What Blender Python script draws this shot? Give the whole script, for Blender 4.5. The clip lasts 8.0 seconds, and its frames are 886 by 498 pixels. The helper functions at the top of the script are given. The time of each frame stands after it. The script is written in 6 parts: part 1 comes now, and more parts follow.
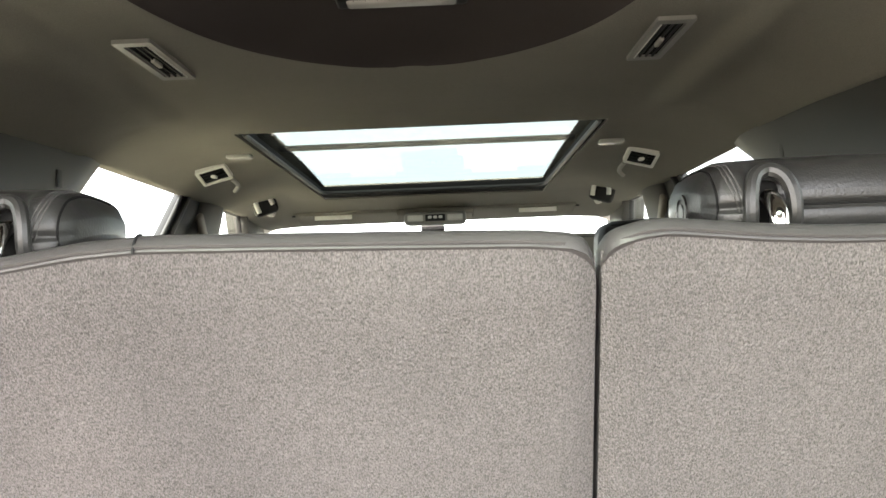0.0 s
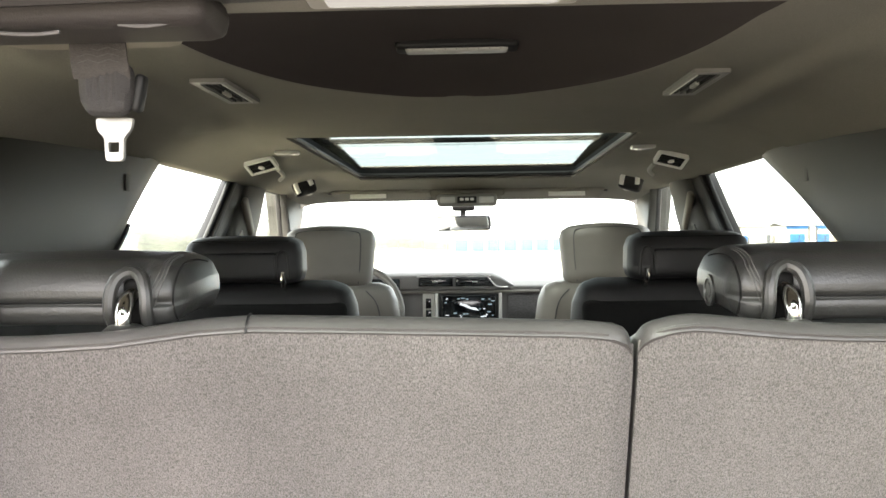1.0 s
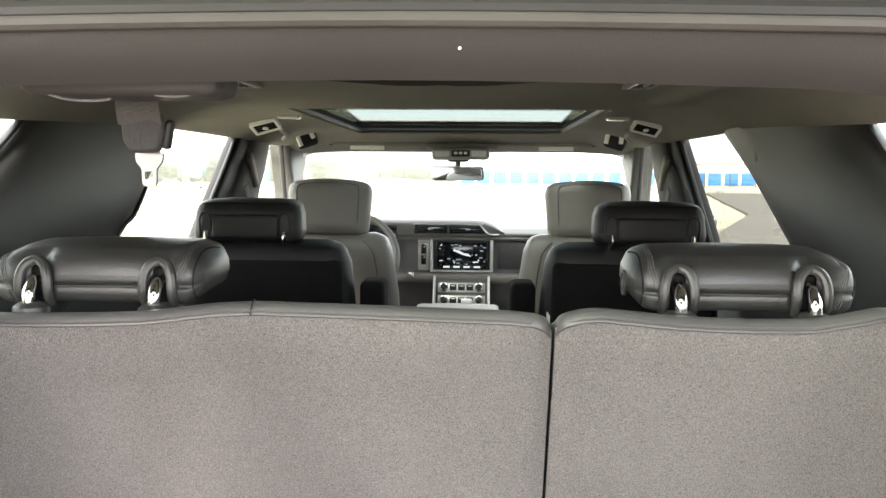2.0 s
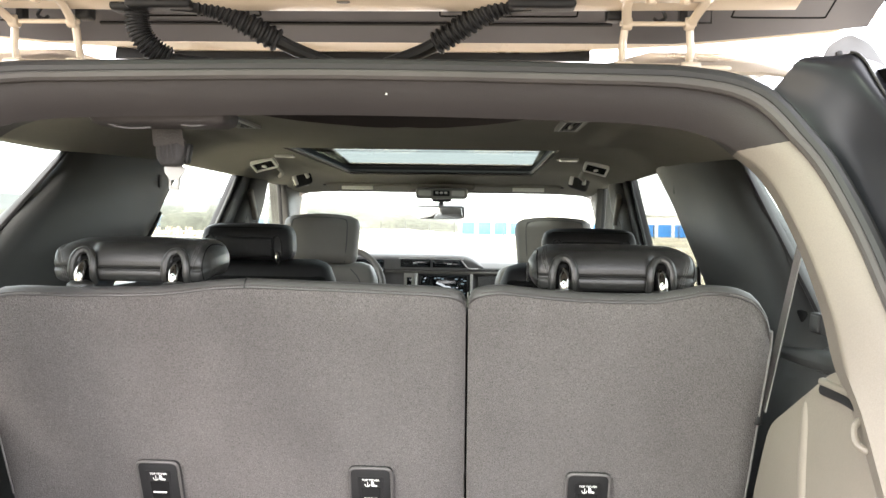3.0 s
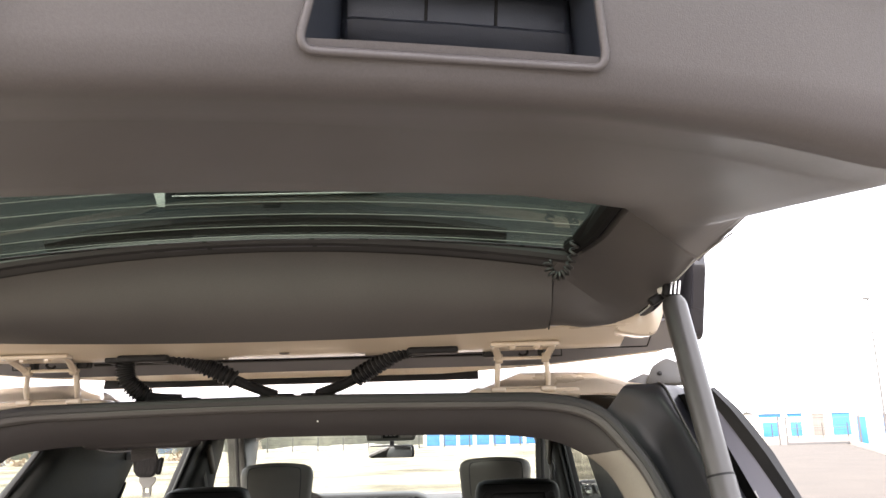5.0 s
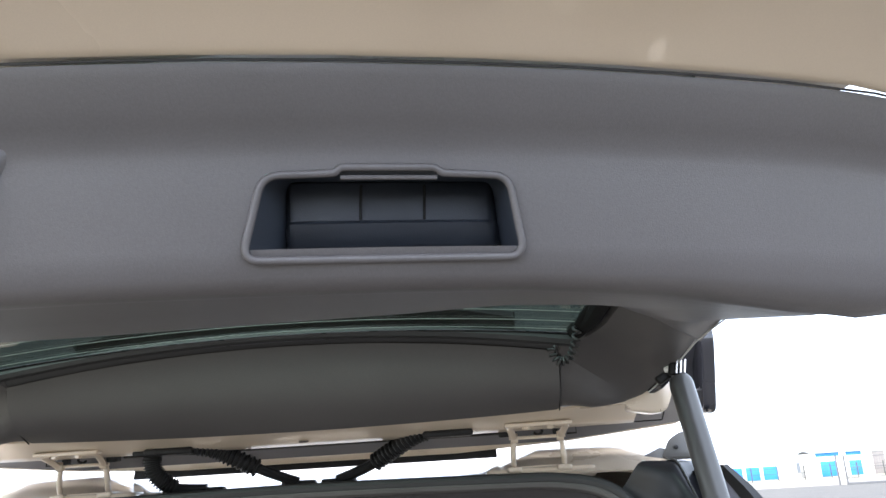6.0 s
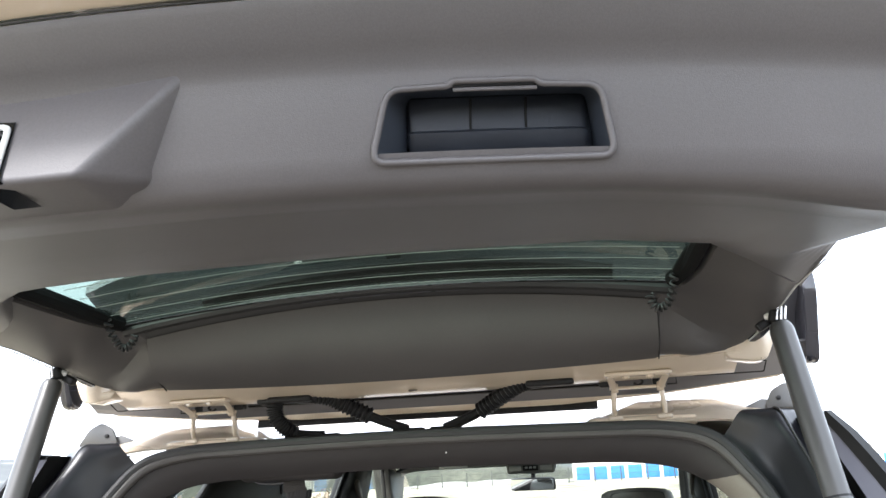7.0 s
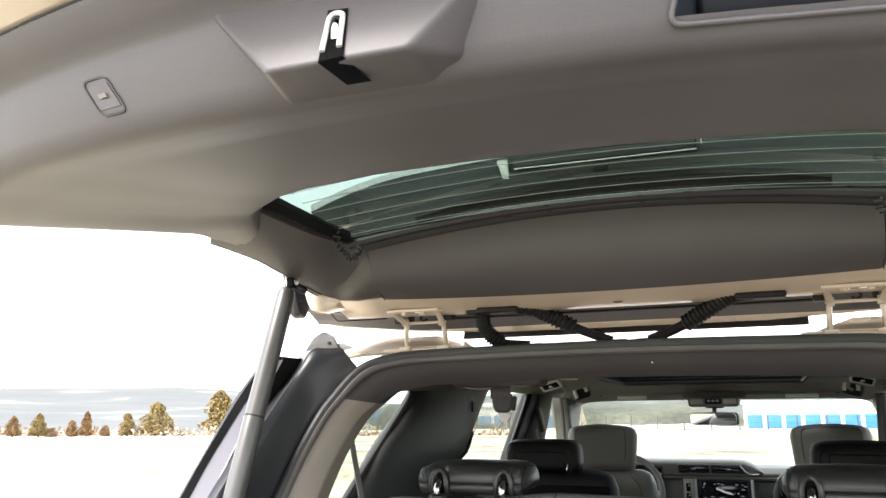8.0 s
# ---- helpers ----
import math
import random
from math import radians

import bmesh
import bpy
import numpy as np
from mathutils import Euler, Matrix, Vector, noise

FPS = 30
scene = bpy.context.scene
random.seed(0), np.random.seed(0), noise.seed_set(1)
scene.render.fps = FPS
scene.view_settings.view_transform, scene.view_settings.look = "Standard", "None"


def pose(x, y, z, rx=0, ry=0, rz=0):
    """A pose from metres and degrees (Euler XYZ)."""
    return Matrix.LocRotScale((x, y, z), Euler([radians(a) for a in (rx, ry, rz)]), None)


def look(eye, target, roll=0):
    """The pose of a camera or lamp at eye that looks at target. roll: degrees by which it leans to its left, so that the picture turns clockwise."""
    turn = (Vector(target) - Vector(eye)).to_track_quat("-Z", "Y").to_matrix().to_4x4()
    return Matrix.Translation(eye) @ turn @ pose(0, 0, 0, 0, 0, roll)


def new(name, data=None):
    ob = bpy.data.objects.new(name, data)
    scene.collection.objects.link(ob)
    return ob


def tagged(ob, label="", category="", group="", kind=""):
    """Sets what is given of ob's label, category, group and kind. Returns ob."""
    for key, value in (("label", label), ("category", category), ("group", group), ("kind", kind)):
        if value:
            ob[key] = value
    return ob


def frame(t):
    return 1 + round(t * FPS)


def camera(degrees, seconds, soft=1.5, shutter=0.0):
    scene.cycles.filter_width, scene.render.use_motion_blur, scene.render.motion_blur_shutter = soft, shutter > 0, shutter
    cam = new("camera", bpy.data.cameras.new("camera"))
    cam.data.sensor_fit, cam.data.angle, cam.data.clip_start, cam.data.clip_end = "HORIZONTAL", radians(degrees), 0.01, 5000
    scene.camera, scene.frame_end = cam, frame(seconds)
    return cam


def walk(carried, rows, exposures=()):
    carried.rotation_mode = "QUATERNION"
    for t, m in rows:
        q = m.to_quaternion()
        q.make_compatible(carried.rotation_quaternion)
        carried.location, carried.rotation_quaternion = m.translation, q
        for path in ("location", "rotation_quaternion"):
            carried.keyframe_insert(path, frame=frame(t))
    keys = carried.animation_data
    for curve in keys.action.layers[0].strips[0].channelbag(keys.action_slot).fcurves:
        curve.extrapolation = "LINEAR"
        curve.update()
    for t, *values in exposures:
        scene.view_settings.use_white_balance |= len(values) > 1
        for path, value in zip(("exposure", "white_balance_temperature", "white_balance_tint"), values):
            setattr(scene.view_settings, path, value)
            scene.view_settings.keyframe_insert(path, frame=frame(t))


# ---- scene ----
cam = camera(57.2, 8.0)
PATH = [
    (0, (0.052, -0.016, 1.459), (0.034, 1.981, 1.563), -2.3),
    (0.5, (0.046, -0.039, 1.497), (-0.029, 1.955, 1.632), -1.2),
    (1, (0.02, -0.127, 1.57), (-0.053, 1.871, 1.555), -0.7),
    (1.5, (0.018, -0.235, 1.659), (-0.05, 1.758, 1.512), -0.2),
    (1.7, (0.035, -0.262, 1.667), (-0.038, 1.728, 1.482), 0.0),
    (2.8, (0.166, -0.563, 1.589), (0.051, 1.43, 1.461), 1.4),
    (3, (0.178, -0.643, 1.595), (0.087, 1.354, 1.535), 0.9),
    (3.5, (0.193, -0.823, 1.629), (0.226, 1.174, 1.726), 0.1),
    (4, (0.207, -0.934, 1.672), (0.302, 1.051, 1.897), -0.4),
    (4.5, (0.233, -0.971, 1.698), (0.305, 0.997, 2.043), -1.1),
    (5, (0.266, -0.977, 1.729), (0.271, 0.972, 2.176), -1.6),
    (5.2, (0.273, -0.992, 1.74), (0.258, 0.948, 2.228), -2.2),
    (6.3, (0.325, -1.043, 1.782), (0.199, 0.867, 2.361), -3.6),
    (6.5, (0.32, -1.056, 1.768), (0.142, 0.847, 2.355), -3.3),
    (7, (0.315, -1.075, 1.718), (-0.008, 0.824, 2.255), -2.6),
    (7.5, (0.309, -1.098, 1.683), (-0.191, 0.781, 2.154), -1.4),
    (8, (0.246, -1.13, 1.659), (-0.469, 0.692, 2.069), -0.3),
]
EXPOSURES = [(0.0, 4.13, 6700, 13), (1.0, 4.12, 6700, 13), (1.7, 3.98, 6650, 13), (2.8, 3.85, 6500, 14), (3.5, 3.15, 6600, 15), (4.5, 2.55, 6700, 19), (5.2, 2.7, 6700, 18), (6.3, 2.3, 5400, 10), (7.0, 2.6, 5950, 11), (7.5, 2.84, 6300, 12), (8.0, 2.7, 6450, 12)]
walk(cam, [(t, look(eye, target, roll)) for t, eye, target, roll in PATH], EXPOSURES)

# ---- world, sun ----
SUN_DIR = Vector((-0.36, -0.60, 0.72)).normalized()
world = bpy.data.worlds.new("sky")
scene.world = world
world.use_nodes = True
wn = world.node_tree
sky = wn.nodes.new("ShaderNodeTexSky")
sky.sky_type = "NISHITA"
sky.sun_disc = False
sky.sun_elevation = math.asin(SUN_DIR.z)
sky.sun_rotation = math.atan2(SUN_DIR.x, SUN_DIR.y)
sky.air_density, sky.dust_density, sky.ozone_density = 0.8, 3.0, 0.8
bg = wn.nodes["Background"]
bg.inputs["Strength"].default_value = 0.15
haze = wn.nodes.new("ShaderNodeMix")
haze.data_type = "RGBA"
haze.inputs["Factor"].default_value = 0.65
haze.inputs["B"].default_value = (6.0, 6.05, 5.9, 1)
wn.links.new(sky.outputs["Color"], haze.inputs["A"])
wn.links.new(haze.outputs["Result"], bg.inputs["Color"])
sun = new("sun", bpy.data.lights.new("sun", "SUN"))
sun.data.energy, sun.data.angle, sun.data.color = 1.4, radians(20), (1.0, 0.94, 0.85)
sun.matrix_world = look(SUN_DIR * 50, (0, 0, 0))


# ---- materials ----
def mat(name, col, rough=0.5, metal=0.0, var=0.12, scale=8.0, grain=0.0, gscale=400.0, bump=0.0, bscale=300.0,
        spec=0.5, coat=0.0, rvar=0.08, col2=None, bdist=0.002, stretch=None):
    """Principled surface: large patches (var, scale), fine grain (grain, gscale) and fine relief."""
    m = bpy.data.materials.new(name)
    m.use_nodes = True
    nt = m.node_tree
    n, l = nt.nodes, nt.links
    p = n["Principled BSDF"]
    p.inputs["Metallic"].default_value = metal
    p.inputs["Specular IOR Level"].default_value = spec
    p.inputs["Coat Weight"].default_value = coat
    p.inputs["Coat Roughness"].default_value = 0.05
    tc = n.new("ShaderNodeTexCoord")
    src = tc.outputs["Object"]
    if stretch:
        mp = n.new("ShaderNodeMapping")
        mp.inputs["Scale"].default_value = stretch
        l.new(src, mp.inputs["Vector"])
        src = mp.outputs["Vector"]
    big = n.new("ShaderNodeTexNoise")
    big.inputs["Scale"].default_value, big.inputs["Detail"].default_value = scale, 5
    l.new(src, big.inputs["Vector"])
    mix = n.new("ShaderNodeMix")
    mix.data_type = "RGBA"
    lo = [max(c * (1 - var), 0) for c in col]
    hi = [min(c * (1 + var), 1) for c in (col2 or col)]
    mix.inputs["A"].default_value, mix.inputs["B"].default_value = (*lo, 1), (*hi, 1)
    ramp = n.new("ShaderNodeMapRange")
    ramp.inputs["From Min"].default_value, ramp.inputs["From Max"].default_value = 0.32, 0.68
    l.new(big.outputs["Fac"], ramp.inputs["Value"])
    l.new(ramp.outputs["Result"], mix.inputs["Factor"])
    out = mix.outputs["Result"]
    fine = n.new("ShaderNodeTexNoise")
    fine.inputs["Scale"].default_value, fine.inputs["Detail"].default_value = gscale, 3
    l.new(src, fine.inputs["Vector"])
    if grain:
        mr = n.new("ShaderNodeMapRange")
        mr.inputs["From Min"].default_value, mr.inputs["From Max"].default_value = 0.3, 0.7
        mr.inputs["To Min"].default_value, mr.inputs["To Max"].default_value = 1 - grain, 1 + grain
        l.new(fine.outputs["Fac"], mr.inputs["Value"])
        mul = n.new("ShaderNodeVectorMath")
        mul.operation = "SCALE"
        l.new(out, mul.inputs[0])
        l.new(mr.outputs["Result"], mul.inputs["Scale"])
        out = mul.outputs["Vector"]
    l.new(out, p.inputs["Base Color"])
    rr = n.new("ShaderNodeMapRange")
    rr.inputs["To Min"].default_value, rr.inputs["To Max"].default_value = max(rough - rvar, 0.02), min(rough + rvar, 1)
    l.new(big.outputs["Fac"], rr.inputs["Value"])
    l.new(rr.outputs["Result"], p.inputs["Roughness"])
    if bump:
        bt = n.new("ShaderNodeTexNoise")
        bt.inputs["Scale"].default_value, bt.inputs["Detail"].default_value = bscale, 2
        l.new(src, bt.inputs["Vector"])
        b = n.new("ShaderNodeBump")
        b.inputs["Strength"].default_value, b.inputs["Distance"].default_value = bump, bdist
        l.new(bt.outputs["Fac"], b.inputs["Height"])
        l.new(b.outputs["Normal"], p.inputs["Normal"])
    return m


def pane_mat(name, tint, gloss=0.04, rim=0.45):
    """Thin tinted glazing: light passes with a tint, with a mirror reflection that grows at grazing angles."""
    m = bpy.data.materials.new(name)
    m.use_nodes = True
    nt = m.node_tree
    n, l = nt.nodes, nt.links
    n.remove(n["Principled BSDF"])
    tr, gl, mx, lw = (n.new("ShaderNodeBsdfTransparent"), n.new("ShaderNodeBsdfGlossy"), n.new("ShaderNodeMixShader"), n.new("ShaderNodeLayerWeight"))
    tr.inputs["Color"].default_value = (*[math.sqrt(c) for c in tint], 1)
    gl.inputs["Roughness"].default_value = 0.01
    lw.inputs["Blend"].default_value = 0.5
    pw, ml = n.new("ShaderNodeMath"), n.new("ShaderNodeMath")
    pw.operation, ml.operation = "POWER", "MULTIPLY_ADD"
    pw.inputs[1].default_value, ml.inputs[1].default_value, ml.inputs[2].default_value = 4.0, rim, gloss
    l.new(lw.outputs["Facing"], pw.inputs[0])
    l.new(pw.outputs["Value"], ml.inputs[0])
    l.new(ml.outputs["Value"], mx.inputs["Fac"])
    l.new(tr.outputs["BSDF"], mx.inputs[1])
    l.new(gl.outputs["BSDF"], mx.inputs[2])
    l.new(mx.outputs["Shader"], n["Material Output"].inputs["Surface"])
    return m


def glow_mat(name, col, strength):
    m = bpy.data.materials.new(name)
    m.use_nodes = True
    p = m.node_tree.nodes["Principled BSDF"]
    p.inputs["Base Color"].default_value = (*[c * 0.05 for c in col], 1)
    p.inputs["Emission Color"].default_value = (*col, 1)
    p.inputs["Emission Strength"].default_value = strength
    return m


CARPET = mat("seat_carpet", (0.104, 0.097, 0.094), 0.95, var=0.09, scale=7, grain=0.46, gscale=880, bump=0.8, bscale=640, spec=0.1, bdist=0.003, stretch=(1, 1, 0.55))
SEATGREY = mat("dark_grey_leather", (0.056, 0.053, 0.052), 0.42, var=0.12, scale=6, bump=0.35, bscale=420, bdist=0.001)
LEATHER = mat("black_leather", (0.027, 0.027, 0.0255), 0.36, spec=0.5, var=0.15, scale=6, bump=0.35, bscale=420, bdist=0.001)
JETL = mat("jet_black_leather", (0.011, 0.011, 0.0115), 0.48, spec=0.35, var=0.15, scale=6, bump=0.35, bscale=420, bdist=0.001)
TAUPE = mat("taupe_leather", (0.115, 0.106, 0.094), 0.48, var=0.12, scale=5, bump=0.3, bscale=420, bdist=0.001)
WELT = mat("grey_welt", (0.15, 0.145, 0.14), 0.6, var=0.15, scale=30)
THREAD = mat("grey_thread", (0.075, 0.073, 0.07), 0.8, grain=0.3, gscale=900)
BLACKPL = mat("black_plastic", (0.012, 0.012, 0.0125), 0.5, var=0.2, scale=10, bump=0.3, bscale=900, bdist=0.0006, spec=0.3)
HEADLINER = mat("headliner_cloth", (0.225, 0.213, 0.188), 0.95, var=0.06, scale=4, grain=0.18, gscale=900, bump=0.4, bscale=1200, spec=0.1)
TRIM = mat("charcoal_grained_trim", (0.094, 0.088, 0.090), 0.46, var=0.10, scale=4, grain=0.07, gscale=700, bump=0.22, bscale=1500, bdist=0.0006, rvar=0.06)
HEADERM = mat("dark_header_trim", (0.035, 0.031, 0.030), 0.55, spec=0.25, var=0.08, scale=5, grain=0.07, gscale=700, bump=0.45, bscale=800, bdist=0.0008, rvar=0.05)
TRIMD = mat("charcoal_window_trim", (0.076, 0.071, 0.069), 0.48, var=0.10, scale=4, grain=0.07, gscale=700, bump=0.22, bscale=1500, bdist=0.0006, rvar=0.06)
PILLAR = mat("dark_pillar_trim", (0.043, 0.045, 0.044), 0.48, spec=0.40, var=0.08, scale=5, grain=0.07, gscale=700, bump=0.4, bscale=800, bdist=0.0008)
GARNISH = mat("warm_grey_garnish", (0.192, 0.168, 0.138), 0.55, var=0.06, scale=5, grain=0.07, gscale=700, bump=0.4, bscale=800, bdist=0.0008)
BEIGE = mat("champagne_paint", (0.62, 0.52, 0.40), 0.28, var=0.04, scale=3, coat=0.9, rvar=0.05, grain=0.03, gscale=1500)
SPOIL = mat("satin_dark_panel", (0.088, 0.088, 0.098), 0.4, var=0.12, scale=6)
MATTE = mat("matte_black", (0.012, 0.012, 0.012), 0.95, var=0.2, spec=0.08)
CORNERM = mat("satin_gutter_paint", (0.017, 0.0175, 0.021), 0.34, var=0.08, scale=6, spec=0.42)
# Grip hollow and floor: darker and bluer than the trim around them.
GRIPM = mat("dark_grip", (0.026, 0.031, 0.042), 0.45, var=0.1, scale=20, bump=0.2, bscale=1500, bdist=0.0006)
RECESS = mat("grey_primed_panel", (0.090, 0.090, 0.100), 0.5, var=0.12, scale=6)
RUBBER = mat("black_rubber", (0.022, 0.0215, 0.0215), 0.5, spec=0.45, var=0.15, scale=10, rvar=0.1)
LIPM = mat("grey_seal_lip", (0.068, 0.062, 0.058), 0.5, spec=0.4, var=0.12, scale=10, rvar=0.1)
DARKGLOSS = mat("gloss_black_trim", (0.02, 0.02, 0.024), 0.12, var=0.15, coat=0.5)
# Body paint in shade: the bluish sky reflection is put into the colour.
LILAC = mat("sky_shaded_body_edge", (0.12, 0.12, 0.145), 0.45, var=0.06)
DPIL = mat("black_door_pillar", (0.080, 0.078, 0.072), 0.6, var=0.1, scale=5, bump=0.3, bscale=900, bdist=0.0006, spec=0.25)
STRUTM = mat("grey_strut_paint", (0.075, 0.074, 0.072), 0.35, metal=0.2, var=0.05, scale=12)
CHROME = mat("chrome", (0.75, 0.73, 0.70), 0.08, metal=1.0, var=0.05)
STEEL = mat("plated_steel", (0.62, 0.60, 0.58), 0.28, metal=0.9, var=0.08, scale=40)
BUCKLE = mat("buckle_tongue", (0.22, 0.22, 0.21), 0.35, metal=0.35, var=0.05)
# Darker copy of the headliner cloth; paints the shade in the raised bay.
BAYSHADE = mat("headliner_bay_shade", (0.060, 0.052, 0.051), 0.95, var=0.08, scale=5, grain=0.10, gscale=900, bump=0.3, bscale=1200, spec=0.08)
SATIN = mat("pale_satin_trim", (0.52, 0.52, 0.50), 0.35, var=0.05)
LIDM = mat("pale_padded_vinyl", (0.26, 0.255, 0.24), 0.45, var=0.08, bump=0.3, bscale=500, bdist=0.0008)
VENTF = mat("vent_frame_grey", (0.22, 0.213, 0.20), 0.45, var=0.08)
WEB = mat("belt_webbing", (0.050, 0.045, 0.042), 0.8, var=0.1, grain=0.3, gscale=500, bump=0.8, bscale=500, stretch=(1, 1, 4))
WEBD = mat("dark_belt_webbing", (0.026, 0.024, 0.024), 0.6, var=0.1, grain=0.3, gscale=500, bump=0.6, bscale=500, stretch=(1, 1, 4))
WEBG = mat("grey_belt_webbing", (0.20, 0.19, 0.18), 0.85, var=0.1, grain=0.2, gscale=500, bump=0.6, bscale=500)
GREYPL = mat("pale_grey_plastic", (0.34, 0.33, 0.30), 0.5, var=0.06)
SILVER = mat("satin_silver", (0.55, 0.54, 0.52), 0.3, metal=0.7, var=0.05)
DASHM = mat("dash_skin", (0.115, 0.110, 0.108), 0.55, var=0.1, bump=0.3, bscale=600, bdist=0.0008)
DASHLO = mat("lower_dash_taupe", (0.12, 0.105, 0.095), 0.5, var=0.1, bump=0.3, bscale=600, bdist=0.0008)
MESHTRIM = mat("patterned_dash_inlay", (0.035, 0.035, 0.036), 0.4, var=0.5, scale=90, stretch=(1, 1, 3))
LENS = mat("clear_lamp_lens", (0.48, 0.475, 0.45), 0.2, var=0.05)
LAMPON = glow_mat("lit_lamp_lens", (0.9, 0.86, 0.78), 0.04)
LABELW = mat("white_label", (0.78, 0.78, 0.75), 0.5, var=0.03)
PRIVACY = pane_mat("privacy_glass", (0.58, 0.63, 0.58))
# East rear door only: that side's dimmer view is put into the tint.
EASTDIM = pane_mat("east_dim_glass", (0.27, 0.285, 0.26), 0.03, 0.3)
CLEAR = pane_mat("clear_glass", (0.77, 0.82, 0.77))
ROOFGL = pane_mat("roof_glass", (0.075, 0.088, 0.083), 0.02, 0.06)
TAILGL = pane_mat("tailgate_glass", (0.205, 0.265, 0.225), 0.07)
MIRROR = mat("mirror", (0.85, 0.87, 0.87), 0.02, metal=1.0, var=0.01, rvar=0.01)
SCREENM = mat("screen_black", (0.006, 0.008, 0.010), 0.12, var=0.1)
LITGREY = glow_mat("screen_pale", (0.45, 0.50, 0.52), 0.12)
LITBLUE = glow_mat("screen_map", (0.14, 0.20, 0.22), 0.12)


# ---- builders ----
def finish(ob, angle=35):
    me = ob.data
    me.shade_smooth()
    me.set_sharp_from_angle(angle=radians(angle))
    return ob


def part(name, bm, material, parent=None, label="", angle=35):
    """Links a bmesh, made in world places, as one mesh under a thing or a part."""
    me = bpy.data.meshes.new(name)
    bmesh.ops.recalc_face_normals(bm, faces=bm.faces)
    bm.to_mesh(me)
    bm.free()
    me.materials.append(material)
    ob = new(name, me)
    if parent:
        ob.parent = parent
        world_of = Matrix()
        chain = []
        p = parent
        while p:
            chain.append(p)
            p = p.parent
        for q in reversed(chain):
            world_of = world_of @ q.matrix_parent_inverse @ q.matrix_basis
        ob.matrix_parent_inverse = world_of.inverted()
    if label:
        ob["label"] = label
    return finish(ob, angle)


def thing(name, at, label, category, group=""):
    """An empty at a thing's base, to which its parts belong."""
    ob = new(name)
    ob.empty_display_size = 0.05
    ob.matrix_basis = Matrix.Translation(at)
    return tagged(ob, label, category, group)


def structure(name, bm, material, label, category="", angle=35):
    return tagged(part(name, bm, material, None, "", angle), label, category or name.replace("_", " "), kind="structure")


def add(bm, other):
    """Joins a second bmesh into the first."""
    me = bpy.data.meshes.new("tmp")
    other.to_mesh(me)
    other.free()
    bm.from_mesh(me)
    bpy.data.meshes.remove(me)
    return bm


def rbox(c, s, r=0.004, n=None, rot=(0, 0, 0), warp=None):
    """A box with rounded edges: centre, full sizes, radius, grid cuts."""
    h = [v / 2 for v in s]
    r = min(r, *h)
    if n is None:
        n = 4
    bm = bmesh.new()
    m = pose(*c, *rot)
    core = [max(v - r, 1e-6) for v in h]
    k = max(n, 3)
    ts = []
    for i in range(k + 1):
        ts.append(-1 + 2 * i / k)
    seen = {}

    def vert(p):
        q = Vector([max(-core[i], min(core[i], p[i])) for i in range(3)])
        d = Vector(p) - q
        v = q + (d.normalized() * r if d.length > 1e-9 else d)
        if warp:
            v = warp(v)
        key = (round(p[0], 6), round(p[1], 6), round(p[2], 6))
        if key not in seen:
            seen[key] = bm.verts.new(m @ v)
        return seen[key]

    def coords(i):
        a = [-h[i], -h[i] + r * 0.3, -core[i]]
        mid = [-core[i] + 2 * core[i] * j / k for j in range(1, k)]
        return a + mid + [core[i], h[i] - r * 0.3, h[i]]
    cs = [coords(i) for i in range(3)]
    for ax in range(3):
        u, v = (ax + 1) % 3, (ax + 2) % 3
        for side in (-h[ax], h[ax]):
            for i in range(len(cs[u]) - 1):
                for j in range(len(cs[v]) - 1):
                    quad = []
                    for a, b in ((i, j), (i + 1, j), (i + 1, j + 1), (i, j + 1)):
                        p = [0, 0, 0]
                        p[ax], p[u], p[v] = side, cs[u][a], cs[v][b]
                        quad.append(vert(p))
                    if len(set(quad)) == 4:
                        try:
                            bm.faces.new(quad)
                        except ValueError:
                            pass
    return bm


def bbox(c, s, r=0.003, rot=(0, 0, 0), seg=2):
    """A plain bevelled box, cheap."""
    bm = bmesh.new()
    bmesh.ops.create_cube(bm, size=1)
    bmesh.ops.scale(bm, vec=s, verts=bm.verts)
    if r:
        bmesh.ops.bevel(bm, geom=list(bm.edges), offset=min(r, min(s) * 0.45), segments=seg, affect="EDGES", profile=0.5)
    bm.transform(pose(*c, *rot))
    return bm


def smooth_path(pts, n=6):
    """A Catmull-Rom curve through the points."""
    pts = [Vector(p) for p in pts]
    out = []
    for i in range(len(pts) - 1):
        p0, p1, p2, p3 = pts[max(i - 1, 0)], pts[i], pts[i + 1], pts[min(i + 2, len(pts) - 1)]
        for j in range(n):
            t = j / n
            out.append(0.5 * ((2 * p1) + (p2 - p0) * t + (2 * p0 - 5 * p1 + 4 * p2 - p3) * t * t + (3 * p1 - p0 - 3 * p2 + p3) * t ** 3))
    return out + [pts[-1]]


def ring_frames(pts):
    up = Vector((0, 0, 1))
    out = []
    for i, p in enumerate(pts):
        d = (pts[min(i + 1, len(pts) - 1)] - pts[max(i - 1, 0)]).normalized()
        if abs(d.dot(up)) > 0.95:
            up = Vector((0, 1, 0)) if abs(d.y) < 0.9 else Vector((1, 0, 0))
        a = d.cross(up).normalized()
        b = a.cross(d).normalized()
        up = b
        out.append((p, a, b))
    return out


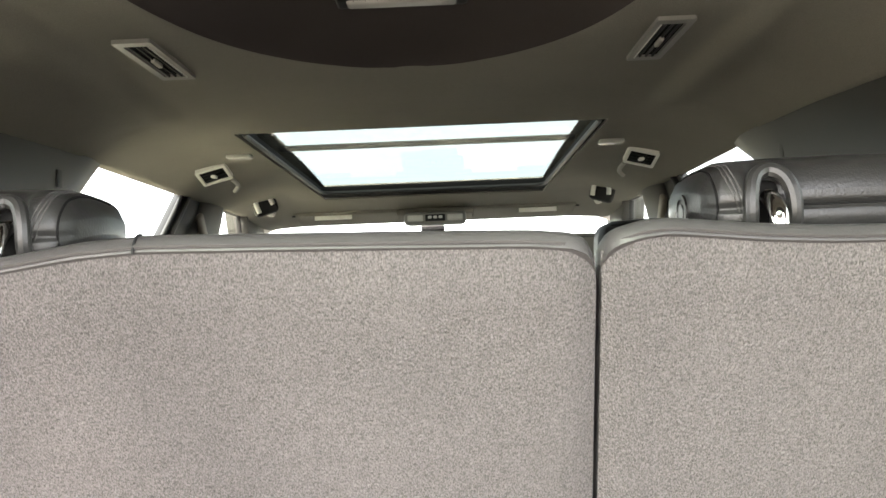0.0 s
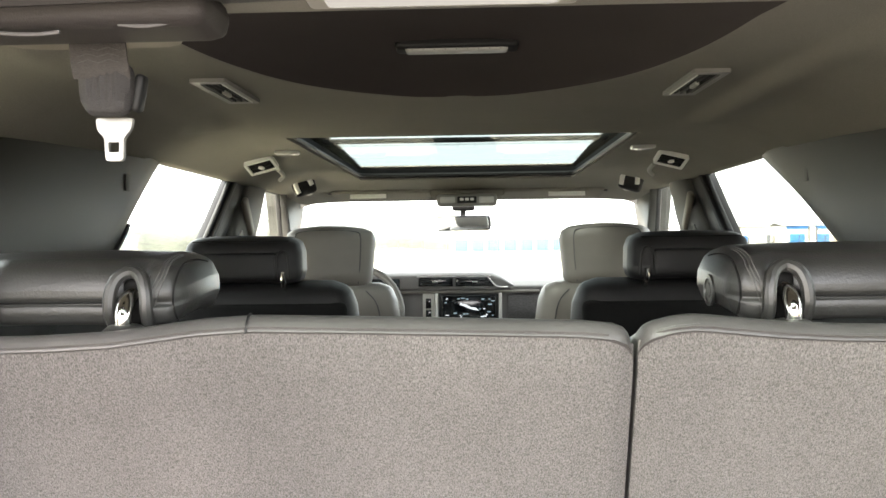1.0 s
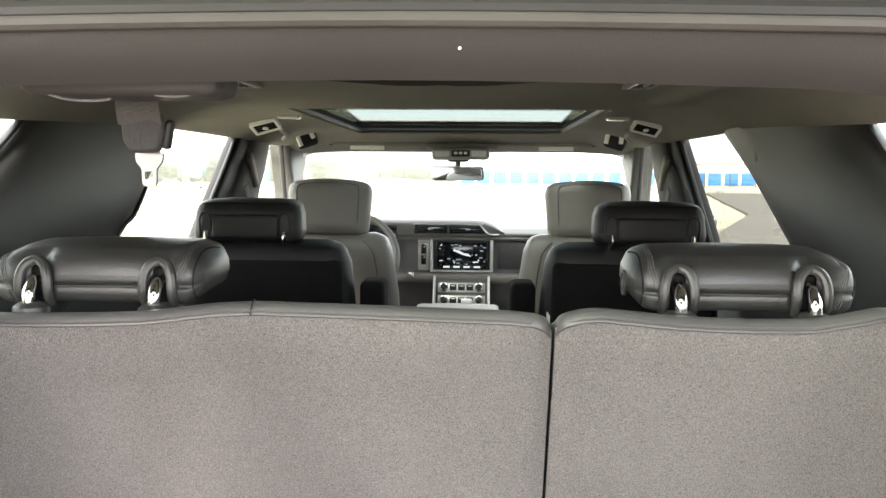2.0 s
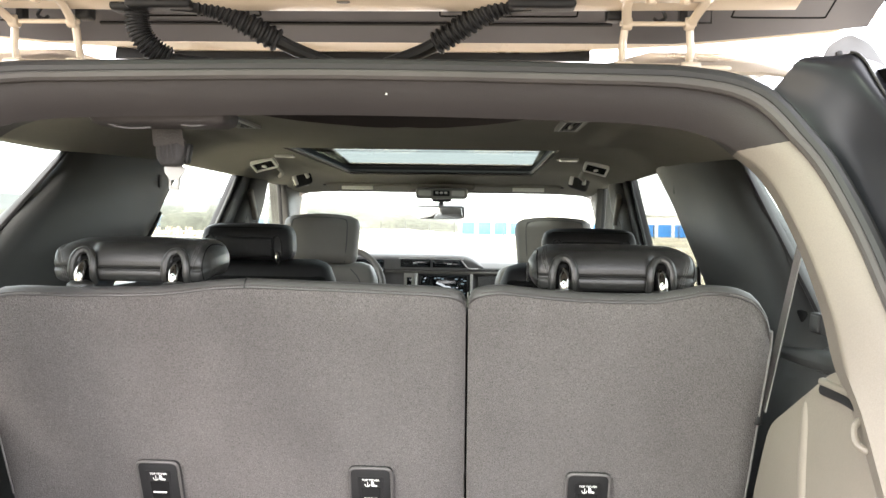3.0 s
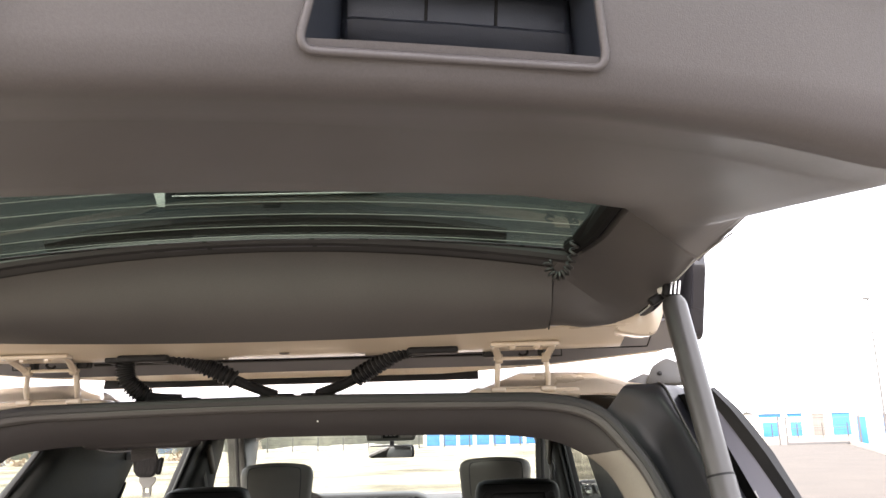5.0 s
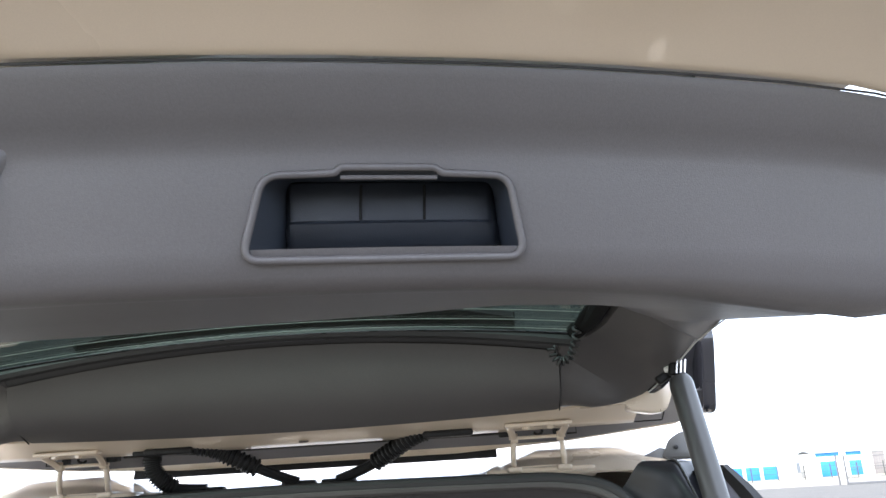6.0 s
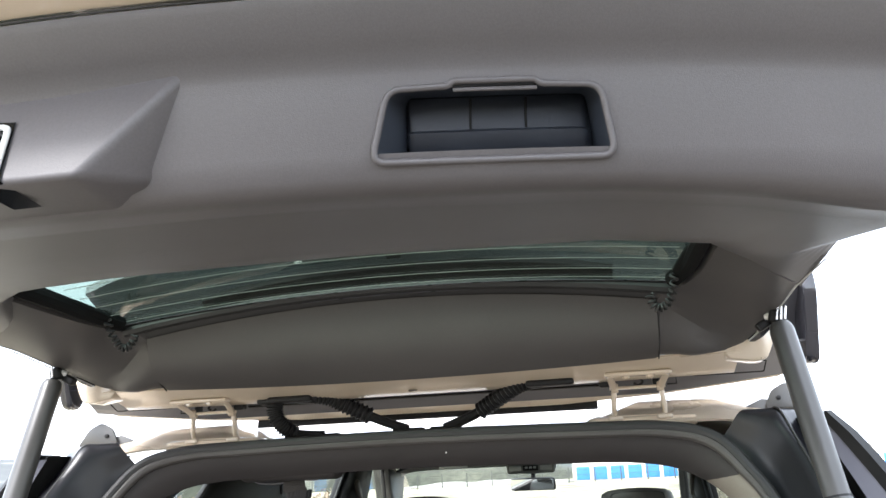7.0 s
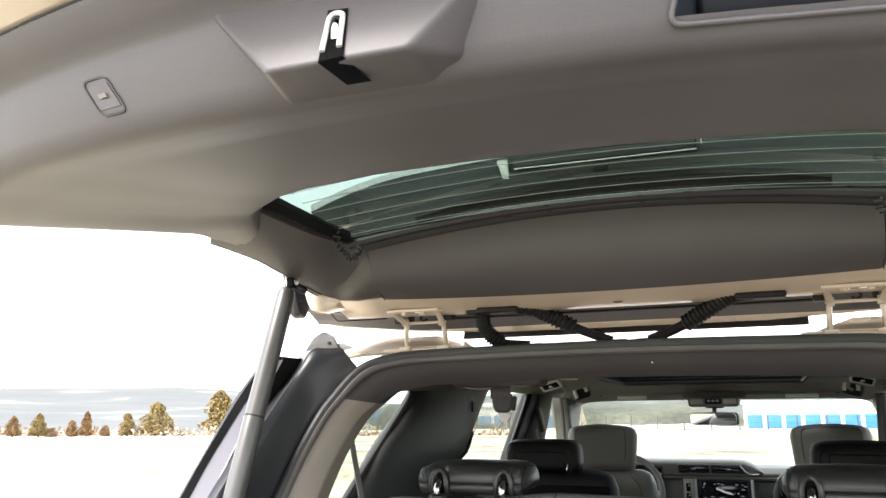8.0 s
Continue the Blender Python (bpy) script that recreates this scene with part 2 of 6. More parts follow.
def tube(pts, r, n=10, smooth=6, rib=0.0, sy=1.0):
    """A round bar along points; r a number or a function of 0..1; rib: depth of corrugation; sy flattens it."""
    path = smooth_path(pts, smooth) if smooth else [Vector(p) for p in pts]
    bm = bmesh.new()
    rings = []
    for i, (p, a, b) in enumerate(ring_frames(path)):
        t = i / max(len(path) - 1, 1)
        rad = r(t) if callable(r) else r
        if rib:
            rad += rib * (1 if i % 4 in (0, 1) else -1)
        rings.append([bm.verts.new(p + a * rad * math.cos(k * math.tau / n) + b * rad * sy * math.sin(k * math.tau / n)) for k in range(n)])
    for q, w in zip(rings, rings[1:]):
        for k in range(n):
            bm.faces.new((q[k], q[(k + 1) % n], w[(k + 1) % n], w[k]))
    bm.faces.new(list(reversed(rings[0])))
    bm.faces.new(rings[-1])
    return bm


def sheet(f, us, vs, th=0.0):
    """A sheet from f(u, v) over two lists, given a thickness along its normals (th signed)."""
    bm = bmesh.new()
    g = [[bm.verts.new(f(u, v)) for v in vs] for u in us]
    for i in range(len(us) - 1):
        for j in range(len(vs) - 1):
            bm.faces.new((g[i][j], g[i + 1][j], g[i + 1][j + 1], g[i][j + 1]))
    if th:
        bm.normal_update()
        bmesh.ops.solidify(bm, geom=list(bm.faces), thickness=th)
    return bm


def lin(a, b, n):
    return [a + (b - a) * i / n for i in range(n + 1)]


def table(xs, ys):
    """A smooth function through a small table (cosine steps kept linear)."""
    def f(x):
        return float(np.interp(x, xs, ys))
    return f


def slab(poly, x0, x1, r=0.0, axis="x", seg=2):
    """An outline in the two other axes, drawn out from x0 to x1, its edges bevelled by r."""
    bm = bmesh.new()

    def at(p, v):
        if axis == "x":
            return (v, p[0], p[1])
        if axis == "y":
            return (p[0], v, p[1])
        return (p[0], p[1], v)
    a = [bm.verts.new(at(p, x0)) for p in poly]
    b = [bm.verts.new(at(p, x1)) for p in poly]
    bm.faces.new(a)
    bm.faces.new(list(reversed(b)))
    for i in range(len(poly)):
        j = (i + 1) % len(poly)
        bm.faces.new((a[i], b[i], b[j], a[j]))
    bmesh.ops.recalc_face_normals(bm, faces=bm.faces)
    if r:
        bmesh.ops.bevel(bm, geom=list(bm.edges), offset=r, segments=seg, affect="EDGES", profile=0.5)
    return bm


def rounded(poly, r, n=4):
    """Rounds an outline's corners."""
    out = []
    k = len(poly)
    for i in range(k):
        p, a, b = Vector(poly[i]), Vector(poly[i - 1]), Vector(poly[(i + 1) % k])
        rr = min(r, (a - p).length * 0.45, (b - p).length * 0.45)
        s, e = p + (a - p).normalized() * rr, p + (b - p).normalized() * rr
        for j in range(n + 1):
            t = j / n
            out.append(tuple((1 - t) ** 2 * s + 2 * t * (1 - t) * p + t * t * e))
    return out


def frame_ring(poly_out, poly_in, d0, d1, place):
    """A ring between two like-counted outlines with depth d0..d1; place(u, v, d) sets points."""
    bm = bmesh.new()
    n = len(poly_out)
    rows = []
    for poly, d in ((poly_out, d0), (poly_out, d1), (poly_in, d1), (poly_in, d0)):
        rows.append([bm.verts.new(place(p[0], p[1], d)) for p in poly])
    for a in range(4):
        q, w = rows[a], rows[(a + 1) % 4]
        for i in range(n):
            j = (i + 1) % n
            bm.faces.new((q[i], q[j], w[j], w[i]))
    return bm


def lathe(profile, n=20, m=None):
    """Turns a list of (radius, height) round z."""
    bm = bmesh.new()
    rows = [[bm.verts.new((r * math.cos(k * math.tau / n), r * math.sin(k * math.tau / n), z)) for k in range(n)] for r, z in profile]
    for q, w in zip(rows, rows[1:]):
        for k in range(n):
            bm.faces.new((q[k], q[(k + 1) % n], w[(k + 1) % n], w[k]))
    bm.faces.new(list(reversed(rows[0])))
    bm.faces.new(rows[-1])
    if m:
        bm.transform(m)
    return bm


def text_bm(words, size, m, depth=0.0003):
    """Raised lettering in the built-in font."""
    cu = bpy.data.curves.new("letters", "FONT")
    cu.body, cu.size, cu.extrude, cu.align_x, cu.align_y = words, size, depth, "CENTER", "CENTER"
    ob = new("letters", cu)
    bpy.context.view_layer.update()
    me = bpy.data.meshes.new_from_object(ob.evaluated_get(bpy.context.evaluated_depsgraph_get()))
    bpy.data.objects.remove(ob)
    bm = bmesh.new()
    bm.from_mesh(me)
    bm.transform(m)
    bpy.data.meshes.remove(me)
    return bm


# ==== large structure ====
# ---- ground and distance ----
def land_height(x, y):
    """Flat round the car, falling away past a crest far to the left and ahead, with low hills beyond."""
    r = math.hypot(x, y)
    away = max(0.0, min(1.0, (-x * 0.75 + y * 0.66 - 118) / 160))
    drop = -9.0 * away * away * (3 - 2 * away)
    far = max(0.0, min(1.0, (r - 350) / 1300))
    ang = math.atan2(x, y)
    ridge = (51 + 9 * math.sin(ang * 7 + 1) + 7 * math.sin(ang * 17)) * float(np.interp(math.degrees(ang), [-100, -20, 0, 8, 60, 150], [1, 1, .85, .2, .1, .6]))
    hills = far * far * (ridge + 12 * noise.noise((x * 0.004, y * 0.004, 0.3)))
    return drop * (1 - far) + hills + (0.10 * noise.noise((x * 0.12, y * 0.12, 2.0)) if r > 9 else 0)


def build_land():
    bm = bmesh.new()
    radii = [0.0] + [3 * 1.115 ** i for i in range(62)]
    n = 144
    rings = []
    for r in radii[1:]:
        rings.append([bm.verts.new((r * math.sin(k * math.tau / n), r * math.cos(k * math.tau / n),
                                    land_height(r * math.sin(k * math.tau / n), r * math.cos(k * math.tau / n)))) for k in range(n)])
    mid = bm.verts.new((0, 0, 0))
    for k in range(n):
        bm.faces.new((mid, rings[0][k], rings[0][(k + 1) % n]))
    for q, w in zip(rings, rings[1:]):
        for k in range(n):
            bm.faces.new((q[k], w[k], w[(k + 1) % n], q[(k + 1) % n]))
    return bm


def land_mat():
    """Dry straw grass near by, bare woods and pale cleared strips on the far hills, with haze tinted into their colour.
    """
    m = mat("dry_grass_land", (0.205, 0.180, 0.120), 0.95, var=0.5, scale=0.20, grain=0.45, gscale=5.0, bump=0.5, bscale=14, bdist=0.05, col2=(0.33, 0.30, 0.22))
    nt = m.node_tree
    n, l = nt.nodes, nt.links
    p = n["Principled BSDF"]
    base = p.inputs["Base Color"].links[0].from_socket
    geo = n.new("ShaderNodeNewGeometry")
    ln = n.new("ShaderNodeVectorMath")
    ln.operation = "LENGTH"
    l.new(geo.outputs["Position"], ln.inputs[0])
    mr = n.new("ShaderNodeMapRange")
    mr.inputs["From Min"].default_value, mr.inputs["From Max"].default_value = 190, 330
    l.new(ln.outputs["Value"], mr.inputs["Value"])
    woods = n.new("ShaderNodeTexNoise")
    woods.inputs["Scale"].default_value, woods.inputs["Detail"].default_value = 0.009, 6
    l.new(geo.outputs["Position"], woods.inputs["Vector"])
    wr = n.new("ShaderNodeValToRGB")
    # Woods and clearings, greyed and lightened to paint in the distance haze.
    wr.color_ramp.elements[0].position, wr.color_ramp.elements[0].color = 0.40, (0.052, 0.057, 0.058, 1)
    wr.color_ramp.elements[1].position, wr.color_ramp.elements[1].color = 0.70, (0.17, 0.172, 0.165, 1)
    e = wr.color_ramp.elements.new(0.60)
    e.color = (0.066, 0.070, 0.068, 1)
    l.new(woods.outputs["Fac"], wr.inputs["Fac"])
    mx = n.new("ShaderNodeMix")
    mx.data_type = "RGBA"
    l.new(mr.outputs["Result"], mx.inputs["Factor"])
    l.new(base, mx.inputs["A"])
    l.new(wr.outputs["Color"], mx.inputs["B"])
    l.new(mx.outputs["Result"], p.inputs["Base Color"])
    return m


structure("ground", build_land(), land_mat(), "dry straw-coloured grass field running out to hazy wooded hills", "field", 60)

def hill_mesh():
    """A low wooded rise beyond the drive, ahead of the car."""
    bm = bmesh.new()
    rows = []
    for k in range(61):
        a = radians(-34 + 34 * k / 60)
        top = (9.2 + 1.6 * noise.noise((k * .12, 3.1, 0)) + .6 * noise.noise((k * .6, 1.1, 0))) * min(1.0, k / 9, (60 - k) / 9)
        row = []
        for r, h in ((330, -.5), (345, .32), (362, .66), (382, .9), (405, 1.0), (440, .8), (480, -.5)):
            q = r + 6 * noise.noise((k * .3, r * .05, 0))
            row.append(bm.verts.new((q * math.sin(a), q * math.cos(a), (h * top if h > 0 else -10) + (.5 * noise.noise((k * .9, r * .2, 4)) if h > 0 else 0))))
        rows.append(row)
    for q, w in zip(rows, rows[1:]):
        for i in range(len(q) - 1):
            bm.faces.new((q[i], w[i], w[i + 1], q[i + 1]))
    return bm


WOODS = mat("bare_grey_woods", (0.042, 0.047, 0.034), 0.95, var=0.35, scale=0.03, grain=0.4, gscale=0.4, col2=(0.060, 0.060, 0.044))
structure("backdrop_hill", hill_mesh(), WOODS, "low grey-green wooded rise beyond the drive", "hill", 60)

ROADM = mat("pale_asphalt", (0.080, 0.071, 0.059), 0.9, var=0.14, scale=0.5, grain=0.25, gscale=60, bump=0.4, bscale=90, bdist=0.01)
KERBM = mat("concrete_kerb", (0.32, 0.30, 0.275), 0.85, var=0.1, scale=2, grain=0.1, gscale=60)
road = slab([(-1.9, -60), (-1.9, 6), (2, 10), (5, 18), (11, 33), (20.5, 74), (34.6, 71), (18.4, 31.3), (9, 8), (7, -60)], -0.2, 0.13, axis="z")
structure("road", road, ROADM, "pale sun-bleached asphalt drive beside the field", "road")
kerb = bmesh.new()
for (ax, ay), (bx, by) in (((7.0, -60), (9.0, 8)), ((9.0, 8), (18.6, 31.3)), ((18.6, 31.3), (35.0, 71))):
    d = Vector((bx - ax, by - ay))
    nrm = Vector((d.y, -d.x)).normalized()
    add(kerb, slab([(ax, ay), (bx, by), (bx + nrm.x * 0.5, by + nrm.y * 0.5), (ax + nrm.x * 0.5, ay + nrm.y * 0.5)], -0.2, 0.28, 0.02, axis="z"))
structure("kerb", kerb, KERBM, "pale concrete kerb along the drive", "kerb")


# ---- the car's shell ----
SEAL = [(0, .370, 1.790), (.313, .368, 1.786), (.436, .365, 1.781), (.512, .354, 1.759), (.559, .326, 1.701), (.582, .305, 1.658),
        (.605, .269, 1.588), (.625, .227, 1.504), (.647, .195, 1.439), (.661, .167, 1.385), (.675, .10, 1.25), (.68, -.02, 1.0), (.68, -.08, .85)]
INNER = [(0, .404, 1.738), (.30, .402, 1.733), (.40, .398, 1.727), (.455, .392, 1.715), (.495, .383, 1.694), (.530, .365, 1.66),
         (.559, .327, 1.585), (.577, .287, 1.504), (.585, .264, 1.44), (.592, .23, 1.385), (.60, .16, 1.25), (.60, .04, 1.0), (.60, -.02, .85)]

ceil_base = table([.38, .44, .50, .53, .56, .62, .75, 1.0, 1.2, 1.4, 1.58, 1.66, 1.70, 2.95, 3.12, 3.34],
                  [1.743, 1.7475, 1.753, 1.759, 1.782, 1.795, 1.808, 1.818, 1.822, 1.822, 1.820, 1.813, 1.811, 1.812, 1.780, 1.750])


def step(a, b, v):
    """0 to 1 with soft ends as v goes from a to b."""
    k = max(0.0, min(1.0, (v - a) / (b - a)))
    return k * k * (3 - 2 * k)


def ceil_z(x, y):
    """The headliner's height: a raised bay over the third row, sides rolling down to the rails."""
    z = ceil_base(y)
    v = max(0.0, (y - .63) / .645)
    dome = max(0.0, 1 - (x / .327) ** 2 - v ** 3.2) ** .7
    z += 0.060 * dome * max(0.0, min(1.0, (y - .60) / .10))
    a = abs(x)
    rear = 1 - step(1.50, 1.66, y)
    z -= .016 * rear * step(.445, .50, a) * step(.62, .80, y)
    edge = float(np.interp(y, [.40, .62, 1.0, 1.35, 1.70, 2.95, 3.34], [1.742, 1.738, 1.737, 1.750, 1.763, 1.762, 1.740]))
    roll = max(0.0, (a - (.53 if y < 1.6 else .50)) / (.15 if y < 1.6 else .19))
    return z - max(0.0, z - edge) * min(1.0, roll) ** 1.7


def ceiling_mesh():
    xs = sorted(set([round(v, 3) for v in lin(-.72, -.40, 32) + lin(-.40, .40, 64) + lin(.40, .72, 32)]))
    ys = sorted(set([round(v, 3) for v in lin(.40, .62, 12) + lin(.62, 1.40, 60) + lin(1.40, 1.70, 20) + lin(1.70, 2.95, 12) + lin(2.95, 3.34, 8)]))
    bm = bmesh.new()
    g = {(x, y): bm.verts.new((x, y, ceil_z(x, y))) for x in xs for y in ys}
    for a, b in zip(xs, xs[1:]):
        for c, d in zip(ys, ys[1:]):
            if a >= -.401 and b <= .401 and c >= 1.699 and d <= 2.951:
                continue
            bm.faces.new((g[a, c], g[b, c], g[b, d], g[a, d]))
    loose = [v for v in bm.verts if not v.link_faces]
    bmesh.ops.delete(bm, geom=loose, context="VERTS")
    bm.normal_update()
    bmesh.ops.solidify(bm, geom=list(bm.faces), thickness=-0.008)
    return bm


structure("ceiling", ceiling_mesh(), HEADLINER, "dark warm-grey cloth headliner with a raised rear bay", "headliner", 50)


def roof_mesh():
    zf = table([.395, .43, .55, .9, 1.3, 1.8, 2.6, 3.0, 3.36], [1.792, 1.797, 1.815, 1.925, 1.950, 1.900, 1.882, 1.862, 1.775])
    xs = sorted(set([round(v, 3) for v in lin(-.74, -.40, 8) + lin(-.40, .40, 8) + lin(.40, .74, 8)]))
    ys = sorted(set([round(v, 3) for v in lin(.395, 1.70, 18) + lin(1.70, 2.95, 6) + lin(2.95, 3.36, 5)]))
    bm = bmesh.new()
    swell = lambda x, y: .028 * max(0.0, min(1.0, (abs(x) - .30) / .10)) * max(0.0, min(1.0, (y - .40) / .05)) * max(0.0, min(1.0, (1.6 - y) / .2))
    g = {(x, y): bm.verts.new((x, y, zf(y) + swell(x, y) - 0.09 * max(0.0, abs(x) - .5) ** 2 / .0576 * .62)) for x in xs for y in ys}
    for a, b in zip(xs, xs[1:]):
        for c, d in zip(ys, ys[1:]):
            if a >= -.401 and b <= .401 and c >= 1.699 and d <= 2.951:
                continue
            bm.faces.new((g[a, c], g[b, c], g[b, d], g[a, d]))
    bmesh.ops.delete(bm, geom=[v for v in bm.verts if not v.link_faces], context="VERTS")
    bm.normal_update()
    bmesh.ops.solidify(bm, geom=list(bm.faces), thickness=0.004)
    return bm


def bay_shade_mesh():
    """An added arched panel with rolled edges; its dark colour paints the raised bay's shade."""
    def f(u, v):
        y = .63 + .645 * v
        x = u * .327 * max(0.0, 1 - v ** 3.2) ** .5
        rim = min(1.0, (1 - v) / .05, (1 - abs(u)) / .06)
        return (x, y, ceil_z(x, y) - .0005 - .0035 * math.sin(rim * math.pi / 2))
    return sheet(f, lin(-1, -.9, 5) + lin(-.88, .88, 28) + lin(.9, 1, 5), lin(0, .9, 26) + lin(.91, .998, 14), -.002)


structure("ceiling_bay_shade", bay_shade_mesh(), BAYSHADE, "added panel painting dark shade in the raised headliner bay", "headliner", 60)
structure("roof", roof_mesh(), BEIGE, "champagne painted car roof over the headliner", "car roof", 50)

# lower body shell, floor, lower walls and the front closing wall
shell = slab(rounded([(-.30, .24), (4.95, .24), (5.05, .55), (4.95, .98), (4.15, 1.10), (4.15, .80), (-.20, .80), (-.34, .70)], .05, 4), -.93, .93, .03)
structure("body_shell", shell, BEIGE, "plain champagne painted lower body of the car", "car body")
structure("floor", bbox((0, 1.7, .78), (1.5, 4.2, .06), 0.01), CARPET, "dark grey carpeted car floor", "floor")
structure("wall_front", bbox((0, 4.12, 1.08), (1.5, .06, .62), 0.01), PILLAR, "plain bulkhead under the windscreen", "bulkhead")


def side_name(s):
    return "west" if s < 0 else "east"


def pillar(name, s, rear, front, label, bulge):
    """A pillar's inner trim between two edge lines in the side plane, its edges rolled outward."""
    ra, fr = smooth_path([(0, *p) for p in rear], 3), smooth_path([(0, *p) for p in front], 3)
    prof = [(.02, -.034), (0, -.02), (.015, 0), (.05, .4), (.15, .8), (.35, 1), (.65, 1), (.85, .8), (.95, .4), (.985, 0), (1, -.02), (.98, -.034)]

    def f(u, v):
        t, h = prof[v]
        p = ra[u] + (fr[u] - ra[u]) * t
        return (s * (.705 - (h if h < 0 else h * bulge)), p.y, p.z)
    structure(name, sheet(f, range(len(ra)), range(len(prof)), .003), DPIL if "_b_" in name else PILLAR, label, "pillar trim", 50)


for s in (-1, 1):
    X0, X1 = .70 * s, .775 * s
    side = side_name(s)
    lower = slab([(-.05, .80), (4.1, .80), (4.1, 1.38), (3.1, 1.40), (.30, 1.42), (.15, 1.38)], X0, X1, .012)
    structure("wall_" + side, lower, PILLAR, "dark grey plastic lower side trim of the cabin", "side trim")
    structure("door_sill_" + side, slab(rounded([(1.02, 1.37), (2.02, 1.37), (2.02, 1.436), (1.04, 1.436)], .008, 3), .703 * s, .733 * s, .004), PILLAR, "dark padded sill under the rear door window", "door trim")
    # raked rear roof pillar between the door and the quarter window
    pillar("pillar_c_" + side, s, [(1.14, 1.80), (1.07, 1.735), (1.0, 1.685), (.912, 1.632), (.825, 1.58), (.69, 1.472), (.57, 1.38)],
           [(1.83, 1.815), (1.765, 1.775), (1.65, 1.69), (1.555, 1.61), (1.49, 1.55), (1.36, 1.475), (1.16, 1.38)] if s < 0 else
           [(1.88, 1.815), (1.84, 1.775), (1.66, 1.69), (1.56, 1.64), (1.40, 1.55), (1.24, 1.46), (1.13, 1.38)], "broad raked dark grey pillar trim", .026)
    pillar("pillar_b_" + side, s, [(2.50, 1.80), (2.42, 1.72), (2.31, 1.64), (2.17, 1.53), (2.05, 1.43), (2.0, 1.38)],
           [(2.72, 1.80), (2.67, 1.73), (2.62, 1.66), (2.54, 1.58), (2.46, 1.45), (2.43, 1.38)], "dark grey door pillar trim", .016)
    DF = [(2.32, 1.79), (2.16, 1.665), (2.0, 1.545), (1.86, 1.43), (1.80, 1.38)]
    DB = [(2.53, 1.79), (2.36, 1.665), (2.21, 1.545), (2.08, 1.43), (2.02, 1.38)]
    structure("door_frame_" + side, slab(DF + DB[::-1], .712 * s, .735 * s, .004), BLACKPL, "black rear door window frame", "door frame")
    structure("door_seal_" + side, tube([(.708 * s, a + .05, b) for a, b in DF], .010, 8, 4), RUBBER, "black rubber door seal", "door seal")
    structure("frame_strip_" + side, tube([(.712 * s, a + .006, b) for a, b in DF], .005, 8, 4), PILLAR, "thin grey strip along the door glass", "trim strip")
    curl = ((1.555, 1.615), (1.50, 1.585), (1.44, 1.555), (1.40, 1.54), (1.37, 1.52)) if s < 0 else ((1.33, 1.520), (1.29, 1.490), (1.25, 1.462), (1.21, 1.440), (1.18, 1.42))
    structure("pillar_edge_" + side, tube([(s * q, y, z) for q, (y, z) in zip((.702, .692, .684, .685, .690), curl)], .005, 8, 5), RUBBER, "curled black seal at the pillar's edge", "door seal")
    ap = [(2.93, 1.80), (3.36, 1.76), (4.08, 1.42), (4.08, 1.36), (3.05, 1.36), (3.01, 1.60), (2.97, 1.70)]
    apm = slab(rounded(ap, .02, 3), X0 - .012 * s, X1 - .004 * s, .010)
    for v in apm.verts:
        v.co.x += s * min(.21, .36 * max(0.0, v.co.y - 3.32))
    structure("pillar_a_" + side, apm, DPIL, "slim grey windscreen pillar trim", "pillar trim")
    dp = [(.40, 1.775), (.62, 1.775), (.56, 1.735), (.50, 1.70), (.40, 1.60), (.33, 1.50), (.28, 1.40), (.16, 1.38), (.20, 1.5), (.27, 1.62), (.33, 1.73)]
    structure("pillar_d_" + side, slab(rounded(dp, .02, 3), X0 - .012 * s, X0 + .012 * s, .006), PILLAR, "dark pillar trim behind the quarter window", "pillar trim")
    rail = slab([(1.0, 1.742), (1.2, 1.748), (1.75, 1.782), (2.9, 1.782), (3.3, 1.762), (3.3, 1.84), (1.2, 1.84), (1.0, 1.80)], X0 - .012 * s, X0 + .010 * s, .008)
    structure("roof_rail_" + side, rail, HEADLINER, "cloth-covered roof rail over the windows", "roof rail")
    # glazing
    # Rear door panes differ by side; outside brightness is carried by their tint.
    for nm, poly, mt, lab in (("quarter", [(.28, 1.39), (.62, 1.39), (1.12, 1.76), (.5, 1.76)], PRIVACY, "tinted rear quarter window"),
                              ("door", [(1.06, 1.36), (1.86, 1.36), (2.36, 1.79), (1.70, 1.79)], CLEAR if s < 0 else EASTDIM, "tinted rear door window"),
                              ("front", [(2.40, 1.36), (3.08, 1.36), (2.95, 1.78), (2.70, 1.78)], CLEAR, "clear front door window")):
        w = structure("window_" + nm + "_" + side, slab(poly, .735 * s, .739 * s), mt, lab, "window")
        w.visible_shadow = False
    # rubber frames round the door glass
    for poly in ([(.97, 1.40), (1.52, 1.775), (2.31, 1.775), (1.84, 1.40)], [(2.44, 1.40), (2.68, 1.765), (2.92, 1.765), (3.02, 1.40)], [(.575, 1.41), (1.075, 1.745), (.55, 1.735), (.31, 1.42)]):
        pts = [(.716 * s, a, b) for a, b in poly]
        structure("window_trim_" + side, tube([pts[0], pts[1], pts[2], pts[3], pts[0]], .009, 8, 0), RUBBER, "black rubber window channel", "window trim")

ws = sheet(lambda u, v: (u * (1.04 + .28 * v), 3.33 + (4.05 - 3.33) * v + .05 * (1 - (u / .7) ** 2), 1.765 - .375 * v + .01 * (1 - (u / .7) ** 2)), lin(-.70, .70, 12), lin(0, 1, 4), .004)
wso = structure("windscreen", ws, CLEAR, "clear raked windscreen", "windscreen")
wso.visible_shadow = False


# ---- rear opening: seals and garnish ----
def mirrored(pts):
    right = [Vector(p) for p in pts]
    left = [Vector((-p[0], p[1], p[2])) for p in reversed(pts[1:])]
    return left + right


